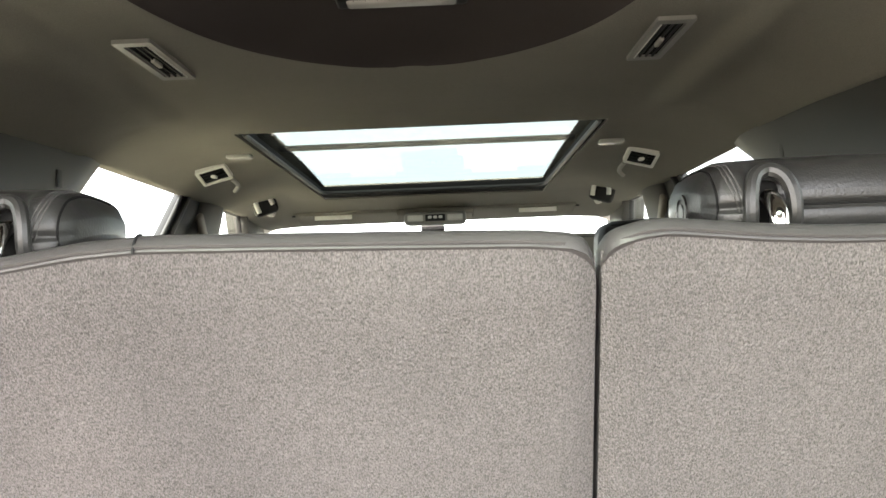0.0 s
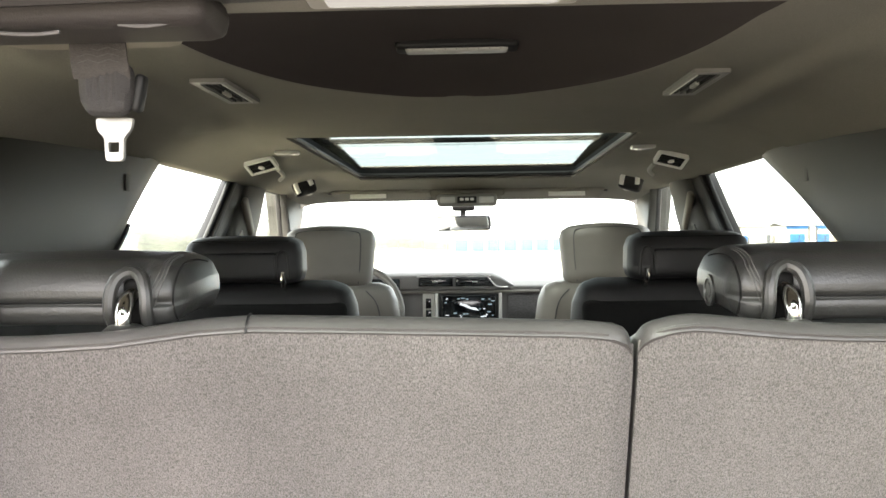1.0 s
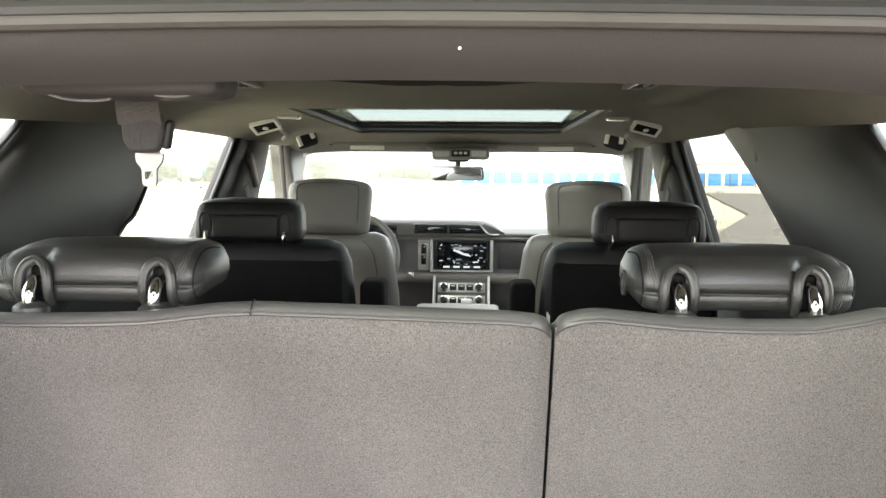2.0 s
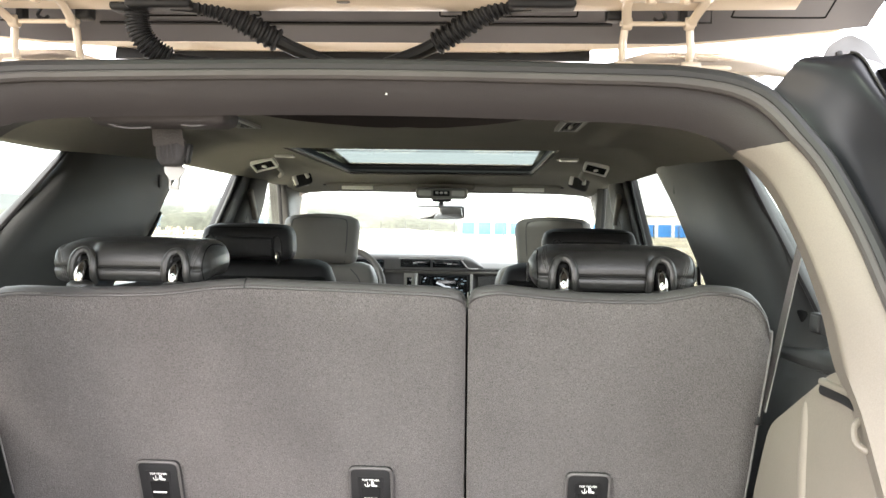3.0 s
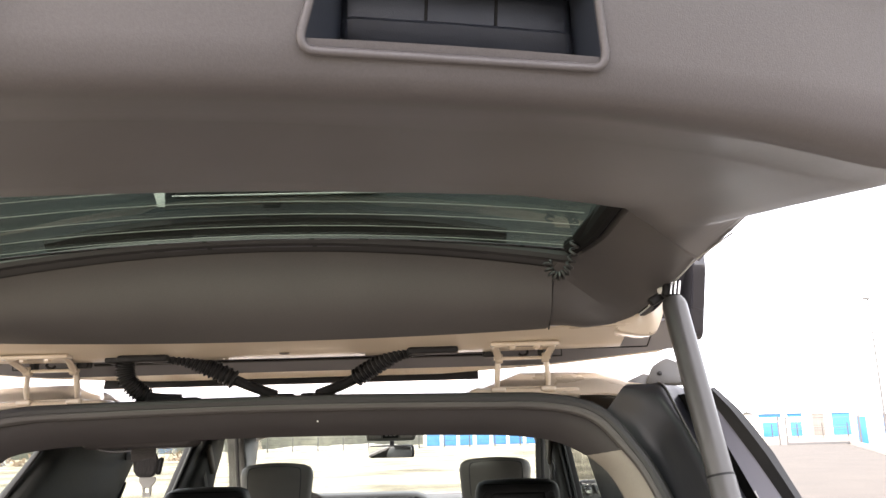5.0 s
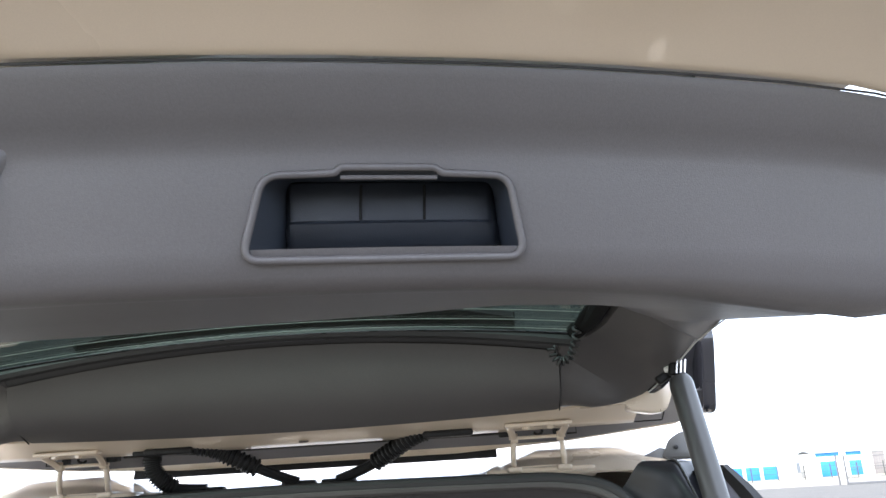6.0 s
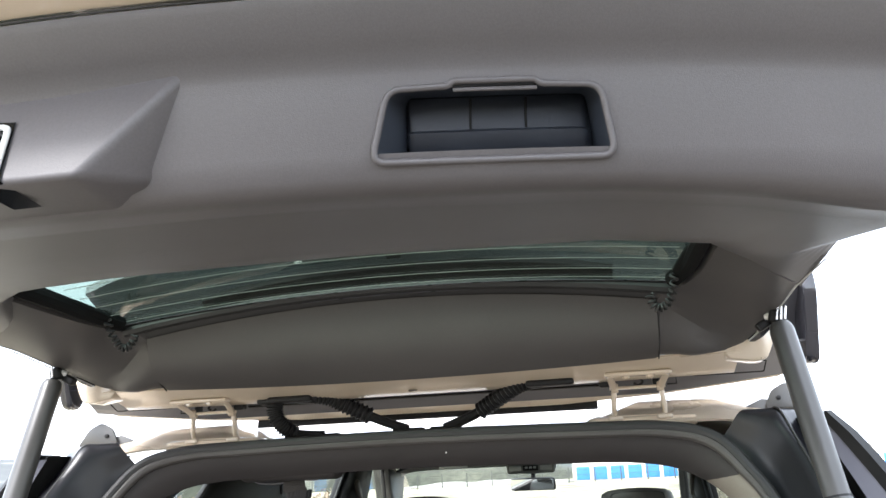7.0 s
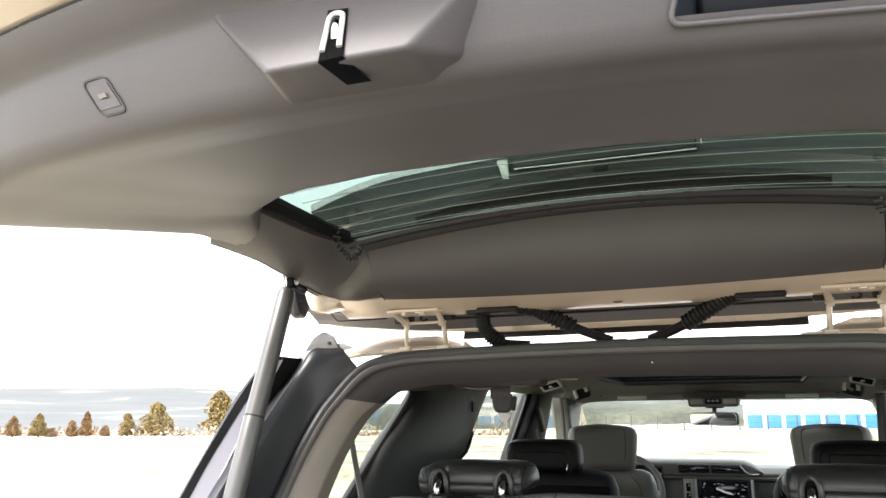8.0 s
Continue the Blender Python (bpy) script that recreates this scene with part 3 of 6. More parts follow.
SEALV, INNV = mirrored(SEAL), mirrored(INNER)


def garnish(k0, k1, material, name, label):
    seg0, seg1 = SEALV[k0:k1 + 1], INNV[k0:k1 + 1]
    a, b = smooth_path(seg0, 5), smooth_path(seg1, 5)
    bm = bmesh.new()
    rows = []
    for p, q in zip(a, b):
        d = q - p
        out = Vector((-d.x, 0, -d.z)).normalized()
        start = p + d * .24
        row = []
        for t in (0, .18, .4, .65, .85, .96, 1.0):
            bulge = .010 * math.sin(math.pi * min(t * .8 + .1, 1))
            row.append(start + (q - start) * t + Vector((0, -bulge, 0)))
        row.append(q + Vector((0, .012, 0)) + out * .004)
        row.append(q + Vector((0, .085, 0)) + out * .022)
        rows.append([bm.verts.new(v) for v in row])
    for q, w in zip(rows, rows[1:]):
        for i in range(len(q) - 1):
            bm.faces.new((q[i], w[i], w[i + 1], q[i + 1]))
    bm.normal_update()
    bmesh.ops.solidify(bm, geom=list(bm.faces), thickness=.004)
    return structure(name, bm, material, label, "garnish", 50)


mid = len(SEALV) // 2
garnish(mid - 4, mid + 4, HEADERM, "rear_header_trim", "dark grey plastic header trim above the tailgate opening")
garnish(mid + 4, len(SEALV) - 1, GARNISH, "rear_pillar_trim_east", "warm grey plastic garnish down the tailgate opening")
garnish(0, mid - 4, GARNISH, "rear_pillar_trim_west", "warm grey plastic garnish down the tailgate opening")

sp = smooth_path(SEALV, 6)
ip = smooth_path(INNV, 6)
seal = tube([p + Vector((0, -.004, 0)) for p in sp], .0095, 10, 0)
lip1 = tube([p + (q - p) * .17 + Vector((0, -.010, 0)) for p, q in zip(sp, ip)], .0082, 10, 0)
lip2 = tube([p + (q - p) * .315 + Vector((0, -.006, 0)) for p, q in zip(sp, ip)], .0032, 8, 0)
wseal = thing("weatherstrip", (0, .37, 1.79), "black rubber weatherstrip round the tailgate opening", "weatherstrip")
part("bulb", seal, RUBBER, wseal)
part("lip", lip1, LIPM, wseal, "greyish retaining lip")
part("lip", lip2, RUBBER, wseal)


# ---- rear corners outside the seal ----
GUTTER = [(.562, .356, 1.802), (.590, .336, 1.800), (.609, .316, 1.796), (.622, .285, 1.750), (.642, .205, 1.655),
          (.668, .135, 1.555), (.695, .085, 1.46), (.72, .04, 1.37), (.75, -.03, 1.25), (.78, -.15, 1.0), (.79, -.19, .85)]
BESIDE = [(.515, .352, 1.755), (.543, .339, 1.728), (.558, .326, 1.700), (.580, .307, 1.663), (.605, .269, 1.588),
          (.625, .227, 1.504), (.647, .195, 1.439), (.661, .167, 1.385), (.675, .10, 1.25), (.68, -.02, 1.0), (.68, -.08, .85)]


def corner(s):
    flip = lambda p: Vector((s * p[0], p[1], p[2]))
    inn, out = smooth_path([flip(p) for p in BESIDE], 5), smooth_path([flip(p) for p in GUTTER], 5)
    root = thing("rear_corner", (.7 * s, .1, .82), "dark satin rear body corner with a gutter and bluish edge", "body corner", "rear body corners")
    hs = [(0, .002), (.06, -.004), (.2, -.006), (.38, -.001), (.55, .006), (.70, .011), (.80, .0105), (.90, .005), (1.0, 0)]

    def skin(u, v):
        if v < len(hs):
            t, h = hs[v]
            return inn[u] + (out[u] - inn[u]) * t + Vector((0, -h, h * .5)) + Vector((s * .003, .006, 0)) * (1 - t)
        return out[u] + Vector(((s * .006, .006, -.001), (s * .022, .020, -.002), (s * .040, .030, -.004), (s * .046, .10, -.03))[v - len(hs)])
    part("gutter_panel", sheet(skin, range(len(inn)), range(len(hs) + 4), .002), CORNERM, root, "satin dark panel curving out from the seal", 60)
    part("edge_line", tube([p + Vector((0, -.001, .001)) for p in out[8:]], .0016, 6, 0), STRUTM, root)
    yo = lambda z: .20 + .30 * (z - 1.6)
    lines = (table([.82, 1.20, 1.38, 1.79], [.785, .785, .763, .6156]),
             table([.82, 1.20, 1.38, 1.46, 1.537, 1.64, 1.70, 1.79], [.815, .815, .790, .761, .737, .701, .678, .640]),
             table([.82, 1.20, 1.38, 1.459, 1.577, 1.676, 1.751, 1.79], [.870, .870, .842, .807, .762, .715, .674, .650]),
             table([.82, 1.20, 1.38, 1.459, 1.507, 1.57, 1.633, 1.703, 1.755, 1.786], [.905, .905, .872, .834, .81, .784, .757, .729, .696, .668]))

    def strip(rows, th, zs):
        """A strip between the corner's slanting lines; rows of (line, its share towards the next, depth)."""
        def f(u, v):
            k, t, dy = rows[v]
            a = lines[k](u)
            b = max(a, lines[min(k + 1, 3)](u))
            return Vector((s * (a + (b - a) * t), yo(u) + dy, u))
        return sheet(f, zs, range(len(rows)), th)
    part("channel", strip([(0, -2.2, .15), (0, -1.2, .125), (0, -.4, .11), (0, .5, .095), (1, .03, .03), (1, .35, .019)], .003, lin(.82, 1.782, 24)), MATTE, root, "black gutter channel")
    part("painted_edge", strip([(1, 0, .016), (1, .5, .011), (2, .02, .006)], .003, lin(.82, 1.776, 24)), LILAC, root, "painted flange, bluish sky-lit shade put into its colour")
    # Pale tube painted in as the highlight along the flange's fold.
    part("edge_highlight", tube([Vector((s * (lines[1](z) + .0005), yo(z) + .013, z)) for z in lin(1.0, 1.64, 12)], .0013, 6, 0), SATIN, root, "pale line painting the highlight on the folded edge")
    part("tail_lamp_edge", strip([(2, 0, .004), (2, .5, -.008), (2, .92, -.002), (3, 0, .02), (3, 0, .08)], .003, lin(.82, 1.786, 30)), BLACKPL, root, "black outer edge of the lamp")
    plate = [(s * a, b) for a, b in ((.612, 1.806), (.70, 1.804), (.676, 1.838), (.650, 1.850), (.625, 1.836))]
    part("bracket", slab(rounded(plate, .008, 3), .436, .442, .001, axis="y"), STRUTM, root, "painted sheet-metal bracket")
    part("bracket_flange", slab([(s * .56, 1.802), (s * .70, 1.802), (s * .70, 1.806), (s * .61, 1.824)], .444, .45, .001, axis="y"), STRUTM, root, "lower bracket leaf")
    part("bolt", lathe([(.004, 0), (.004, .004), (.002, .005)], 12, pose(.636 * s, .436, 1.823, 90, 0, 0)), BLACKPL, root)
    return root


for s in (-1, 1):
    corner(s)


# ==== the tailgate, standing open overhead ====
gate = thing("tailgate", (0, .40, 1.84), "open tailgate with charcoal trim, champagne paint and tinted glass", "tailgate")
lip_y = table([0, .12, .25, .36, .48, .56, .645], [-.38, -.365, -.305, -.21, -.10, .02, .13])
lip_z = table([0, .12, .25, .36, .48, .56, .645], [1.915, 1.919, 1.932, 1.955, 1.980, 1.974, 1.956])
edge_z = table([-.70, -.5, -.41, -.32, -.20, -.12, -.04, .12, .2, .31], [1.874, 1.892, 1.908, 1.926, 1.947, 1.957, 1.963, 1.957, 1.945, 1.925])


gate_belly = table([0, .34, .43, .49, .535, .57, .61, .645], [0, 0, -.0065, -.0155, -.0185, -.0095, .008, .032])


def gate_profile(x):
    """The inner trim's line from the window's lip to the latch edge, at one x."""
    a = abs(x)
    ly, lz = lip_y(a), lip_z(a)
    bow = .36 * a * a
    cy, cz = -.585 + .32 * a * a, 1.893 + .010 * a * a - .005 * step(.10, .38, a)
    drop = .020 * max(0.0, (a - .5) / .145) ** 2
    t1 = .012 * max(0.0, 1 - a / .6)
    side = max(0.0, (a - .45) / .195) ** 2
    rows = [Vector((x, ly + .055, lz + .075)), Vector((x, ly + .012, lz + .022)), Vector((x, ly, lz + .004)), Vector((x, ly - .014, lz - .003)),
            Vector((x, ly * .66 + cy * .34, lz * .66 + cz * .34 - t1 * .6)), Vector((x, ly * .33 + cy * .67, lz * .33 + cz * .67 - t1 * .4)),
            Vector((x, cy + .0015, cz - drop)), Vector((x, cy - .0015, cz - .0003 - drop)),
            Vector((x, -.615 + bow * .7, 1.8835 - drop)), Vector((x, -.655 + bow, 1.874 - drop)), Vector((x, -.673 + bow, 1.872 - drop)), Vector((x, -.683 + bow, 1.877 - drop)),
            Vector((x, -.690 + bow, 1.8885 - drop)), Vector((x, -.6995 + bow, 1.9225 - drop)), Vector((x, -.7015 + bow, 1.930 - drop)), Vector((x, -.704 + bow, 1.9365 - drop)), Vector((x, -.712 + bow, 1.9425 - drop)),
            Vector((x, -.728 + bow, 1.958 - drop)), Vector((x, -.729 + bow, 1.964 - drop))]
    for k in range(2, 8):
        rows[k].z += (edge_z(rows[k].y) - rows[k].z) * min(1.0, side)
    for k in range(2, 12):
        far = step(.03, -.20, rows[k].y) * (1 if k < 8 else (1, .8, .5, .25)[k - 8])
        rows[k].z += gate_belly(a) * far
    for r in rows:
        k = max(0.0, min(1.0, (r.y + .28) / .30))
        r.x = x * (1 - .032 * k * k * (3 - 2 * k) * min(1.0, a / .5))
    return rows


PK = (.212, .339)   # the grip's span


def panel_mesh():
    xs = sorted(set([round(v, 4) for v in lin(-.645, -.2, 30) + lin(-.2, .2, 12) + lin(.2, .212, 1) + lin(.212, .339, 6) + lin(.339, .645, 22)]))
    bm = bmesh.new()
    g = []
    for x in xs:
        col = gate_profile(x)
        if PK[0] - 1e-4 <= x <= PK[1] + 1e-4:
            for j, lo, hi in ((12, .212, .339), (13, .2225, .3335)):
                col[j] = gate_profile(lo + (hi - lo) * (x - PK[0]) / (PK[1] - PK[0]))[j]
        g.append([bm.verts.new(p) for p in col])
    for i in range(len(xs) - 1):
        for j in range(len(g[0]) - 1):
            if xs[i] >= PK[0] - 1e-4 and xs[i + 1] <= PK[1] + 1e-4 and j == 12:
                continue
            bm.faces.new((g[i][j], g[i + 1][j], g[i + 1][j + 1], g[i][j + 1]))
    bmesh.ops.delete(bm, geom=[v for v in bm.verts if not v.link_faces], context="VERTS")
    # close the two side ends upward
    for row in (g[0], g[-1]):
        top = [bm.verts.new(v.co + Vector((0, 0, .10))) for v in row]
        for j in range(len(row) - 1):
            bm.faces.new((row[j], row[j + 1], top[j + 1], top[j]))
    return bm


part("lower_trim", panel_mesh(), TRIM, gate, "grained charcoal plastic trim panel", 70)

# painted rim and outer skin
skin = sheet(lambda u, v: (lambda p, k: (u, p.y + (0, -.012, -.045, -.085, -.09, -.06, .10, .22, .36)[k], p.z + (.004, .008, .018, .022, .045, .075, .13, .155, .16)[k]))(gate_profile(u)[-1], v),
             lin(-.65, .65, 20), range(9), .003)
part("painted_skin", skin, BEIGE, gate, "champagne painted lower rim and outer skin")
part("rim_seal", tube([gate_profile(x)[-1] + Vector((0, -.001, .001)) for x in lin(-.64, .64, 24)], .0007, 6, 0), RUBBER, gate, "thin black joint at the trim's edge")
part("bump_stop", bbox((.316, -.742, 1.977), (.018, .010, .012), .004, (35, 0, 0)), RUBBER, gate, "small black rubber buffer")
part("drain_plug", lathe([(.006, 0), (.006, .0015), (.004, .002)], 14, pose(.115, -.786, 1.986, 150, 0, 0)), BEIGE, gate)

# grip recess with its lip and stepped floor
def face_pt(x, z, d):
    """A point on the latch-end face of the trim, d metres proud of it."""
    bow = .36 * x * x
    y = float(np.interp(z, [1.872, 1.877, 1.8885, 1.9225, 1.930, 1.9365, 1.9425], [-.673, -.683, -.690, -.6995, -.7015, -.704, -.712])) + bow
    return Vector((x, y - d, z))


def low_pt(x, z, d):
    return face_pt(x, z, d) + Vector((0, 0, -.002))


def grip():
    rim = rounded([(.2095, 1.8855), (.3410, 1.8855), (.3358, 1.9232), (.304, 1.9240), (.3010, 1.9266), (.2570, 1.9266), (.254, 1.9240), (.2212, 1.9232)], .008, 6)
    root = part("grip", tube([low_pt(q, w, .0006) for q, w in rim + rim[:1]], .0020, 10, 0), TRIM, gate, "moulded bead round the pull grip", 70)
    outer = rounded([(.2105, 1.8865), (.3405, 1.8865), (.3355, 1.9240), (.2215, 1.9240)], .007, 5)
    inner = rounded([(.224, 1.8895), (.330, 1.8895), (.327, 1.926), (.227, 1.926)], .006, 5)
    bm = bmesh.new()
    a = [bm.verts.new(low_pt(p[0], p[1], .001)) for p in outer]
    b = [bm.verts.new(low_pt(p[0], p[1], -.026) + Vector((0, 0, .003))) for p in inner]
    for i in range(len(a)):
        j = (i + 1) % len(a)
        bm.faces.new((a[i], a[j], b[j], b[i]))
    bm.faces.new(b)
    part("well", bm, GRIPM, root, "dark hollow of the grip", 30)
    block = bmesh.new()
    prof = [(1.8920, -.024), (1.8935, -.0175), (1.8950, -.0160), (1.9050, -.0155), (1.9060, -.0165), (1.9072, -.0180), (1.918, -.0195), (1.926, -.0215), (1.930, -.026)]
    rows = []
    for x, e in ((.2245, .010), (.2262, .004), (.2285, .0008), (.231, 0), (.279, 0), (.324, 0), (.3265, .0008), (.3285, .004), (.330, .010)):
        rows.append([block.verts.new(low_pt(x, z, d - e) + Vector((0, 0, .001))) for z, d in prof])
    for q, w in zip(rows, rows[1:]):
        for i in range(len(prof) - 1):
            block.faces.new((q[i], w[i], w[i + 1], q[i + 1]))
    bmesh.ops.solidify(block, geom=list(block.faces), thickness=.002)
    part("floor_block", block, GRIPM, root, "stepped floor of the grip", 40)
    for x in (.2625, .2935):
        part("groove", tube([low_pt(x - .0004, 1.9072, -.0178) + Vector((0, 0, .001)), low_pt(x, 1.915, -.0188) + Vector((0, 0, .001)), low_pt(x + .0006, 1.925, -.0210) + Vector((0, 0, .001))], .0007, 6, 0), MATTE, root)
    part("finger_bar", tube([low_pt(q, 1.9222, -.0002) for q in lin(.2565, .3015, 6)], .0012, 8, 0), TRIM, root, "thin edge of the finger bar")
    part("finger_slot", tube([low_pt(q, 1.9240, .0004) for q in lin(.2565, .3015, 6)], .0008, 6, 0), MATTE, root)


grip()


# latch cover and latch
def latch_cover():
    face = [(-.106, -.698, 1.9465), (.117, -.697, 1.9465), (.063, -.7205, 1.875), (-.037, -.7205, 1.876)]
    base = [(-.048, -.668, 1.8725), (.060, -.668, 1.8725), (.093, -.670, 1.8835), (-.10, -.66, 1.94), (.11, -.66, 1.94), (0, -.655, 1.875)]
    bm = bmesh.new()
    for p in face + base:
        bm.verts.new(p)
    bmesh.ops.convex_hull(bm, input=list(bm.verts))
    bmesh.ops.dissolve_limit(bm, angle_limit=radians(8), verts=list(bm.verts), edges=list(bm.edges))
    bmesh.ops.bevel(bm, geom=list(bm.edges), offset=.006, segments=4, affect="EDGES", profile=0.5, clamp_overlap=True)
    root = part("latch_cover", bm, TRIM, gate, "raised wedge-shaped latch cover", 40)
    fy = lambda z: -.6978 - .0227 * (1.9465 - z) / .071
    hole = bmesh.new()
    hv = [hole.verts.new((x, fy(z) - .0010, z)) for x, z in ((.0013, 1.9180), (.0163, 1.9165), (.0205, 1.8775), (.003, 1.8755))]
    hole.faces.new(hv)
    bmesh.ops.solidify(hole, geom=list(hole.faces), thickness=.001)
    part("slot", hole, SCREENM, root, "black latch slot")
    low = bmesh.new()
    vs = [low.verts.new(v) for v in ((.003, -.7222, 1.8755), (.0205, -.7222, 1.8770), (.0262, -.693, 1.8712), (.0085, -.693, 1.8712))]
    low.faces.new(vs)
    bmesh.ops.solidify(low, geom=list(low.faces), thickness=.0015)
    part("slot", low, SCREENM, root, "black latch slot")
    at = lambda x, z, d: Vector((x, fy(z) - d, z))
    loop = [at(x, z, .0022) for x, z in ((.0048, 1.8835), (.0046, 1.8960), (.0046, 1.9080), (.0056, 1.9118), (.0092, 1.9132), (.0132, 1.9118), (.0146, 1.9080), (.0156, 1.8960), (.0166, 1.8850))]
    part("latch_plate", tube(loop, .0020, 10, 3, sy=.7), SATIN, root, "shiny steel latch hoop")
    tongue_ = slab(rounded([(.0086, 1.8915), (.0132, 1.8915), (.0130, 1.9030), (.0100, 1.9050), (.0084, 1.9010)], .0015), fy(1.898) - .0026, fy(1.898) - .0014, .0004, axis="y")
    part("striker_jaw", tongue_, STEEL, root, "bright latch jaw")
    part("claw", tube([at(.0075, 1.9000, .002), at(.0082, 1.9065, .0026), at(.0105, 1.9088, .0026), at(.0125, 1.9070, .002)], .0011, 8, 4), BLACKPL, root, "dark latch claw")


latch_cover()

# close button
def btn_pt(u, v, d):
    """A point in the button's skewed square, -1..1 across and up."""
    return face_pt(-.2105 + .0145 * u - .0105 * v, 1.903 + .0155 * v, d)


bt = part("close_button", frame_ring(rounded([(-1, -1), (1, -1), (1, 1), (-1, 1)], .5), rounded([(-.9, -.9), (.9, -.9), (.9, .9), (-.9, .9)], .45), .0003, .0011, btn_pt), PILLAR, gate, "power close button surround")
part("button_face", sheet(lambda u, v: btn_pt(u, v, .0008), lin(-.78, .78, 3), lin(-.62, .62, 3), .001), TRIM, bt)
part("button_sign", sheet(lambda u, v: btn_pt(u, v, .0022), lin(-.3, .3, 2), lin(-.12, .12, 1), .0004), GARNISH, bt, "pale printed sign")

# header trim above the window, side trims
hz_up = lambda x: 2.004 - .19 * x * x
hz_lo = lambda x: 1.882 + .05 * x * x


def header_pt(u, v):
    x = u
    y = .212 + (.292 - .212) * v
    z = hz_up(x) + (hz_lo(x) - hz_up(x)) * v
    belly = math.sin(math.pi * v) * .016
    return (x, y - belly, z - belly * .9)


part("window_header_trim", sheet(header_pt, lin(-.43, .43, 20), lin(0, 1, 10), .004), TRIMD, gate, "charcoal trim above the rear window", 50)
for s in (-1, 1):
    inner = smooth_path([(s * .4305, .292, 1.893), (s * .4305, .212, 1.966), (s * .470, .165, 1.979), (s * .487, .10, 1.982), (s * .492, .02, 1.985), (s * .497, -.08, 1.990), (s * .502, -.16, 1.998)], 4)
    dz = -.010 if s < 0 else 0
    outer = smooth_path([(s * .492, .293, 1.890), (s * .552, .291, 1.895), (s * .592, .266, 1.920 + dz * .5), (s * .613, .182, 1.946 + dz), (s * .619, .125, 1.957 + dz), (s * .625, .07, 1.962 + dz), (s * .629, .0, 1.965 + dz)], 4)
    bm = bmesh.new()
    rows = []
    for i, (p, q) in enumerate(zip(inner, outer)):
        u = i / 4
        out = Vector((0, -1, -.9)) * (.016 * math.sin(math.pi * min(1.0, u))) if u < 1 else Vector((0, 0, 0))
        row = [p + Vector((s * -.004, 0, .03)), p]
        for t in (.04, .15, .30, .5, .7, .85, .97):
            swell = .006 * math.sin(math.pi * t) * min(1.0, max(0.0, u - 1)) * Vector((0, -.5, -1))
            row.append(p + (q - p) * t + out * (1 - max(0.0, (t - .6) / .4) ** 2) + swell)
        row += [q + Vector((0, 0, .003)), q + Vector((s * .004, .012, .03))]
        rows.append([bm.verts.new(v) for v in row])
    for q, w in zip(rows, rows[1:]):
        for i in range(len(q) - 1):
            bm.faces.new((q[i], w[i], w[i + 1], q[i + 1]))
    part("side_trim", bm, TRIMD, gate, "charcoal trim beside the rear window", 50)
    part("window_channel", tube([inner[8] + Vector((s * -.016, 0, .010)), inner[12] + Vector((s * -.016, 0, .012)), inner[16] + Vector((s * -.016, 0, .014)), inner[20] + Vector((s * -.016, 0, .014)), inner[24] + Vector((s * -.016, 0, .012))], .013, 10, 4), MATTE, gate, "black channel beside the glass")
    part("edge_bead", tube([p + Vector((s * -.002, 0, -.0015)) for p in outer[6:]], .0012, 6, 0), SATIN, gate, "bright edge line of the flange")
    part("rim_flange", tube(smooth_path([(s * .552, .31, 1.90), (s * .592, .278, 1.914), (s * .610, .238, 1.940), (s * .620, .175, 1.964), (s * .626, .0, 1.979), (s * .634, -.12, 1.988), (s * .642, -.21, 1.982), (s * .645, -.36, 1.958), (s * .645, -.5, 1.932)], 4), .006, 8, 0), DARKGLOSS, gate, "dark edge flange")
    # cushion rubber and coiled lead at the window's corner
    part("window_corner_pad", tube([(s * .457, .148, 1.989), (s * .466, .09, 1.999), (s * .475, .03, 2.005), (s * .482, -.03, 2.011)], .0105, 12, 5, sy=.75), MATTE, gate, "padded black rubber window edge")
    coil = []
    base = smooth_path([(s * .452, .122, 1.988), (s * .450, .130, 1.970), (s * .445, .138, 1.955), (s * .436, .140, 1.944), (s * .426, .141, 1.942), (s * .418, .142, 1.950), (s * .415, .146, 1.964)], 10)
    for i, (p, a, b) in enumerate(ring_frames(base)):
        th = i * 1.2
        coil.append(p + a * .0052 * math.cos(th) + b * .0052 * math.sin(th))
    part("coiled_lead", tube(coil, .0021, 6, 2), RUBBER, gate, "coiled black cable at the window corner")
    part("trim_seam", tube([(s * .4305, .219, 1.950), (s * .4302, .250, 1.905), (s * .4305, .286, 1.886)], .0012, 6, 4), BLACKPL, gate)
    part("clip", bbox((s * .497, .085, 2.012), (.03, .012, .006), .002, (0, 0, 30 * s)), BEIGE, gate, "bare painted metal at the trim's gap")

# glass, heating wires, dark ceramic band
gl_z = lambda x, y: 2.022 + .15 * (.15 - y) - .13 * x * x
glass = sheet(lambda u, v: (u, v, gl_z(u, v)), lin(-.50, .50, 16), lin(-.44, .25, 8), .004)
gob = part("window_pane", glass, TAILGL, gate, "green-tinted rear window with heating wires")
for y in (.165, .130, .09, .05, .01, -.03, -.07, -.11):
    part("heating_wire", tube([(x, y, gl_z(x, y) - .002) for x in lin(-.455, .455, 12)], .0006, 4, 0), GREYPL, gob)
part("window_seal", tube([(x, .185 - .02 * x * x, hz_up(x) + .012) for x in lin(-.455, .455, 16)], .009, 8, 0), RUBBER, gob, "black rubber bead along the glass")
part("ceramic_band", sheet(lambda u, v: (u, v, gl_z(u, v) - .0035), lin(-.46, .46, 12), lin(.172, .245, 2), .0006), SPOIL, gob, "dark printed band along the glass")

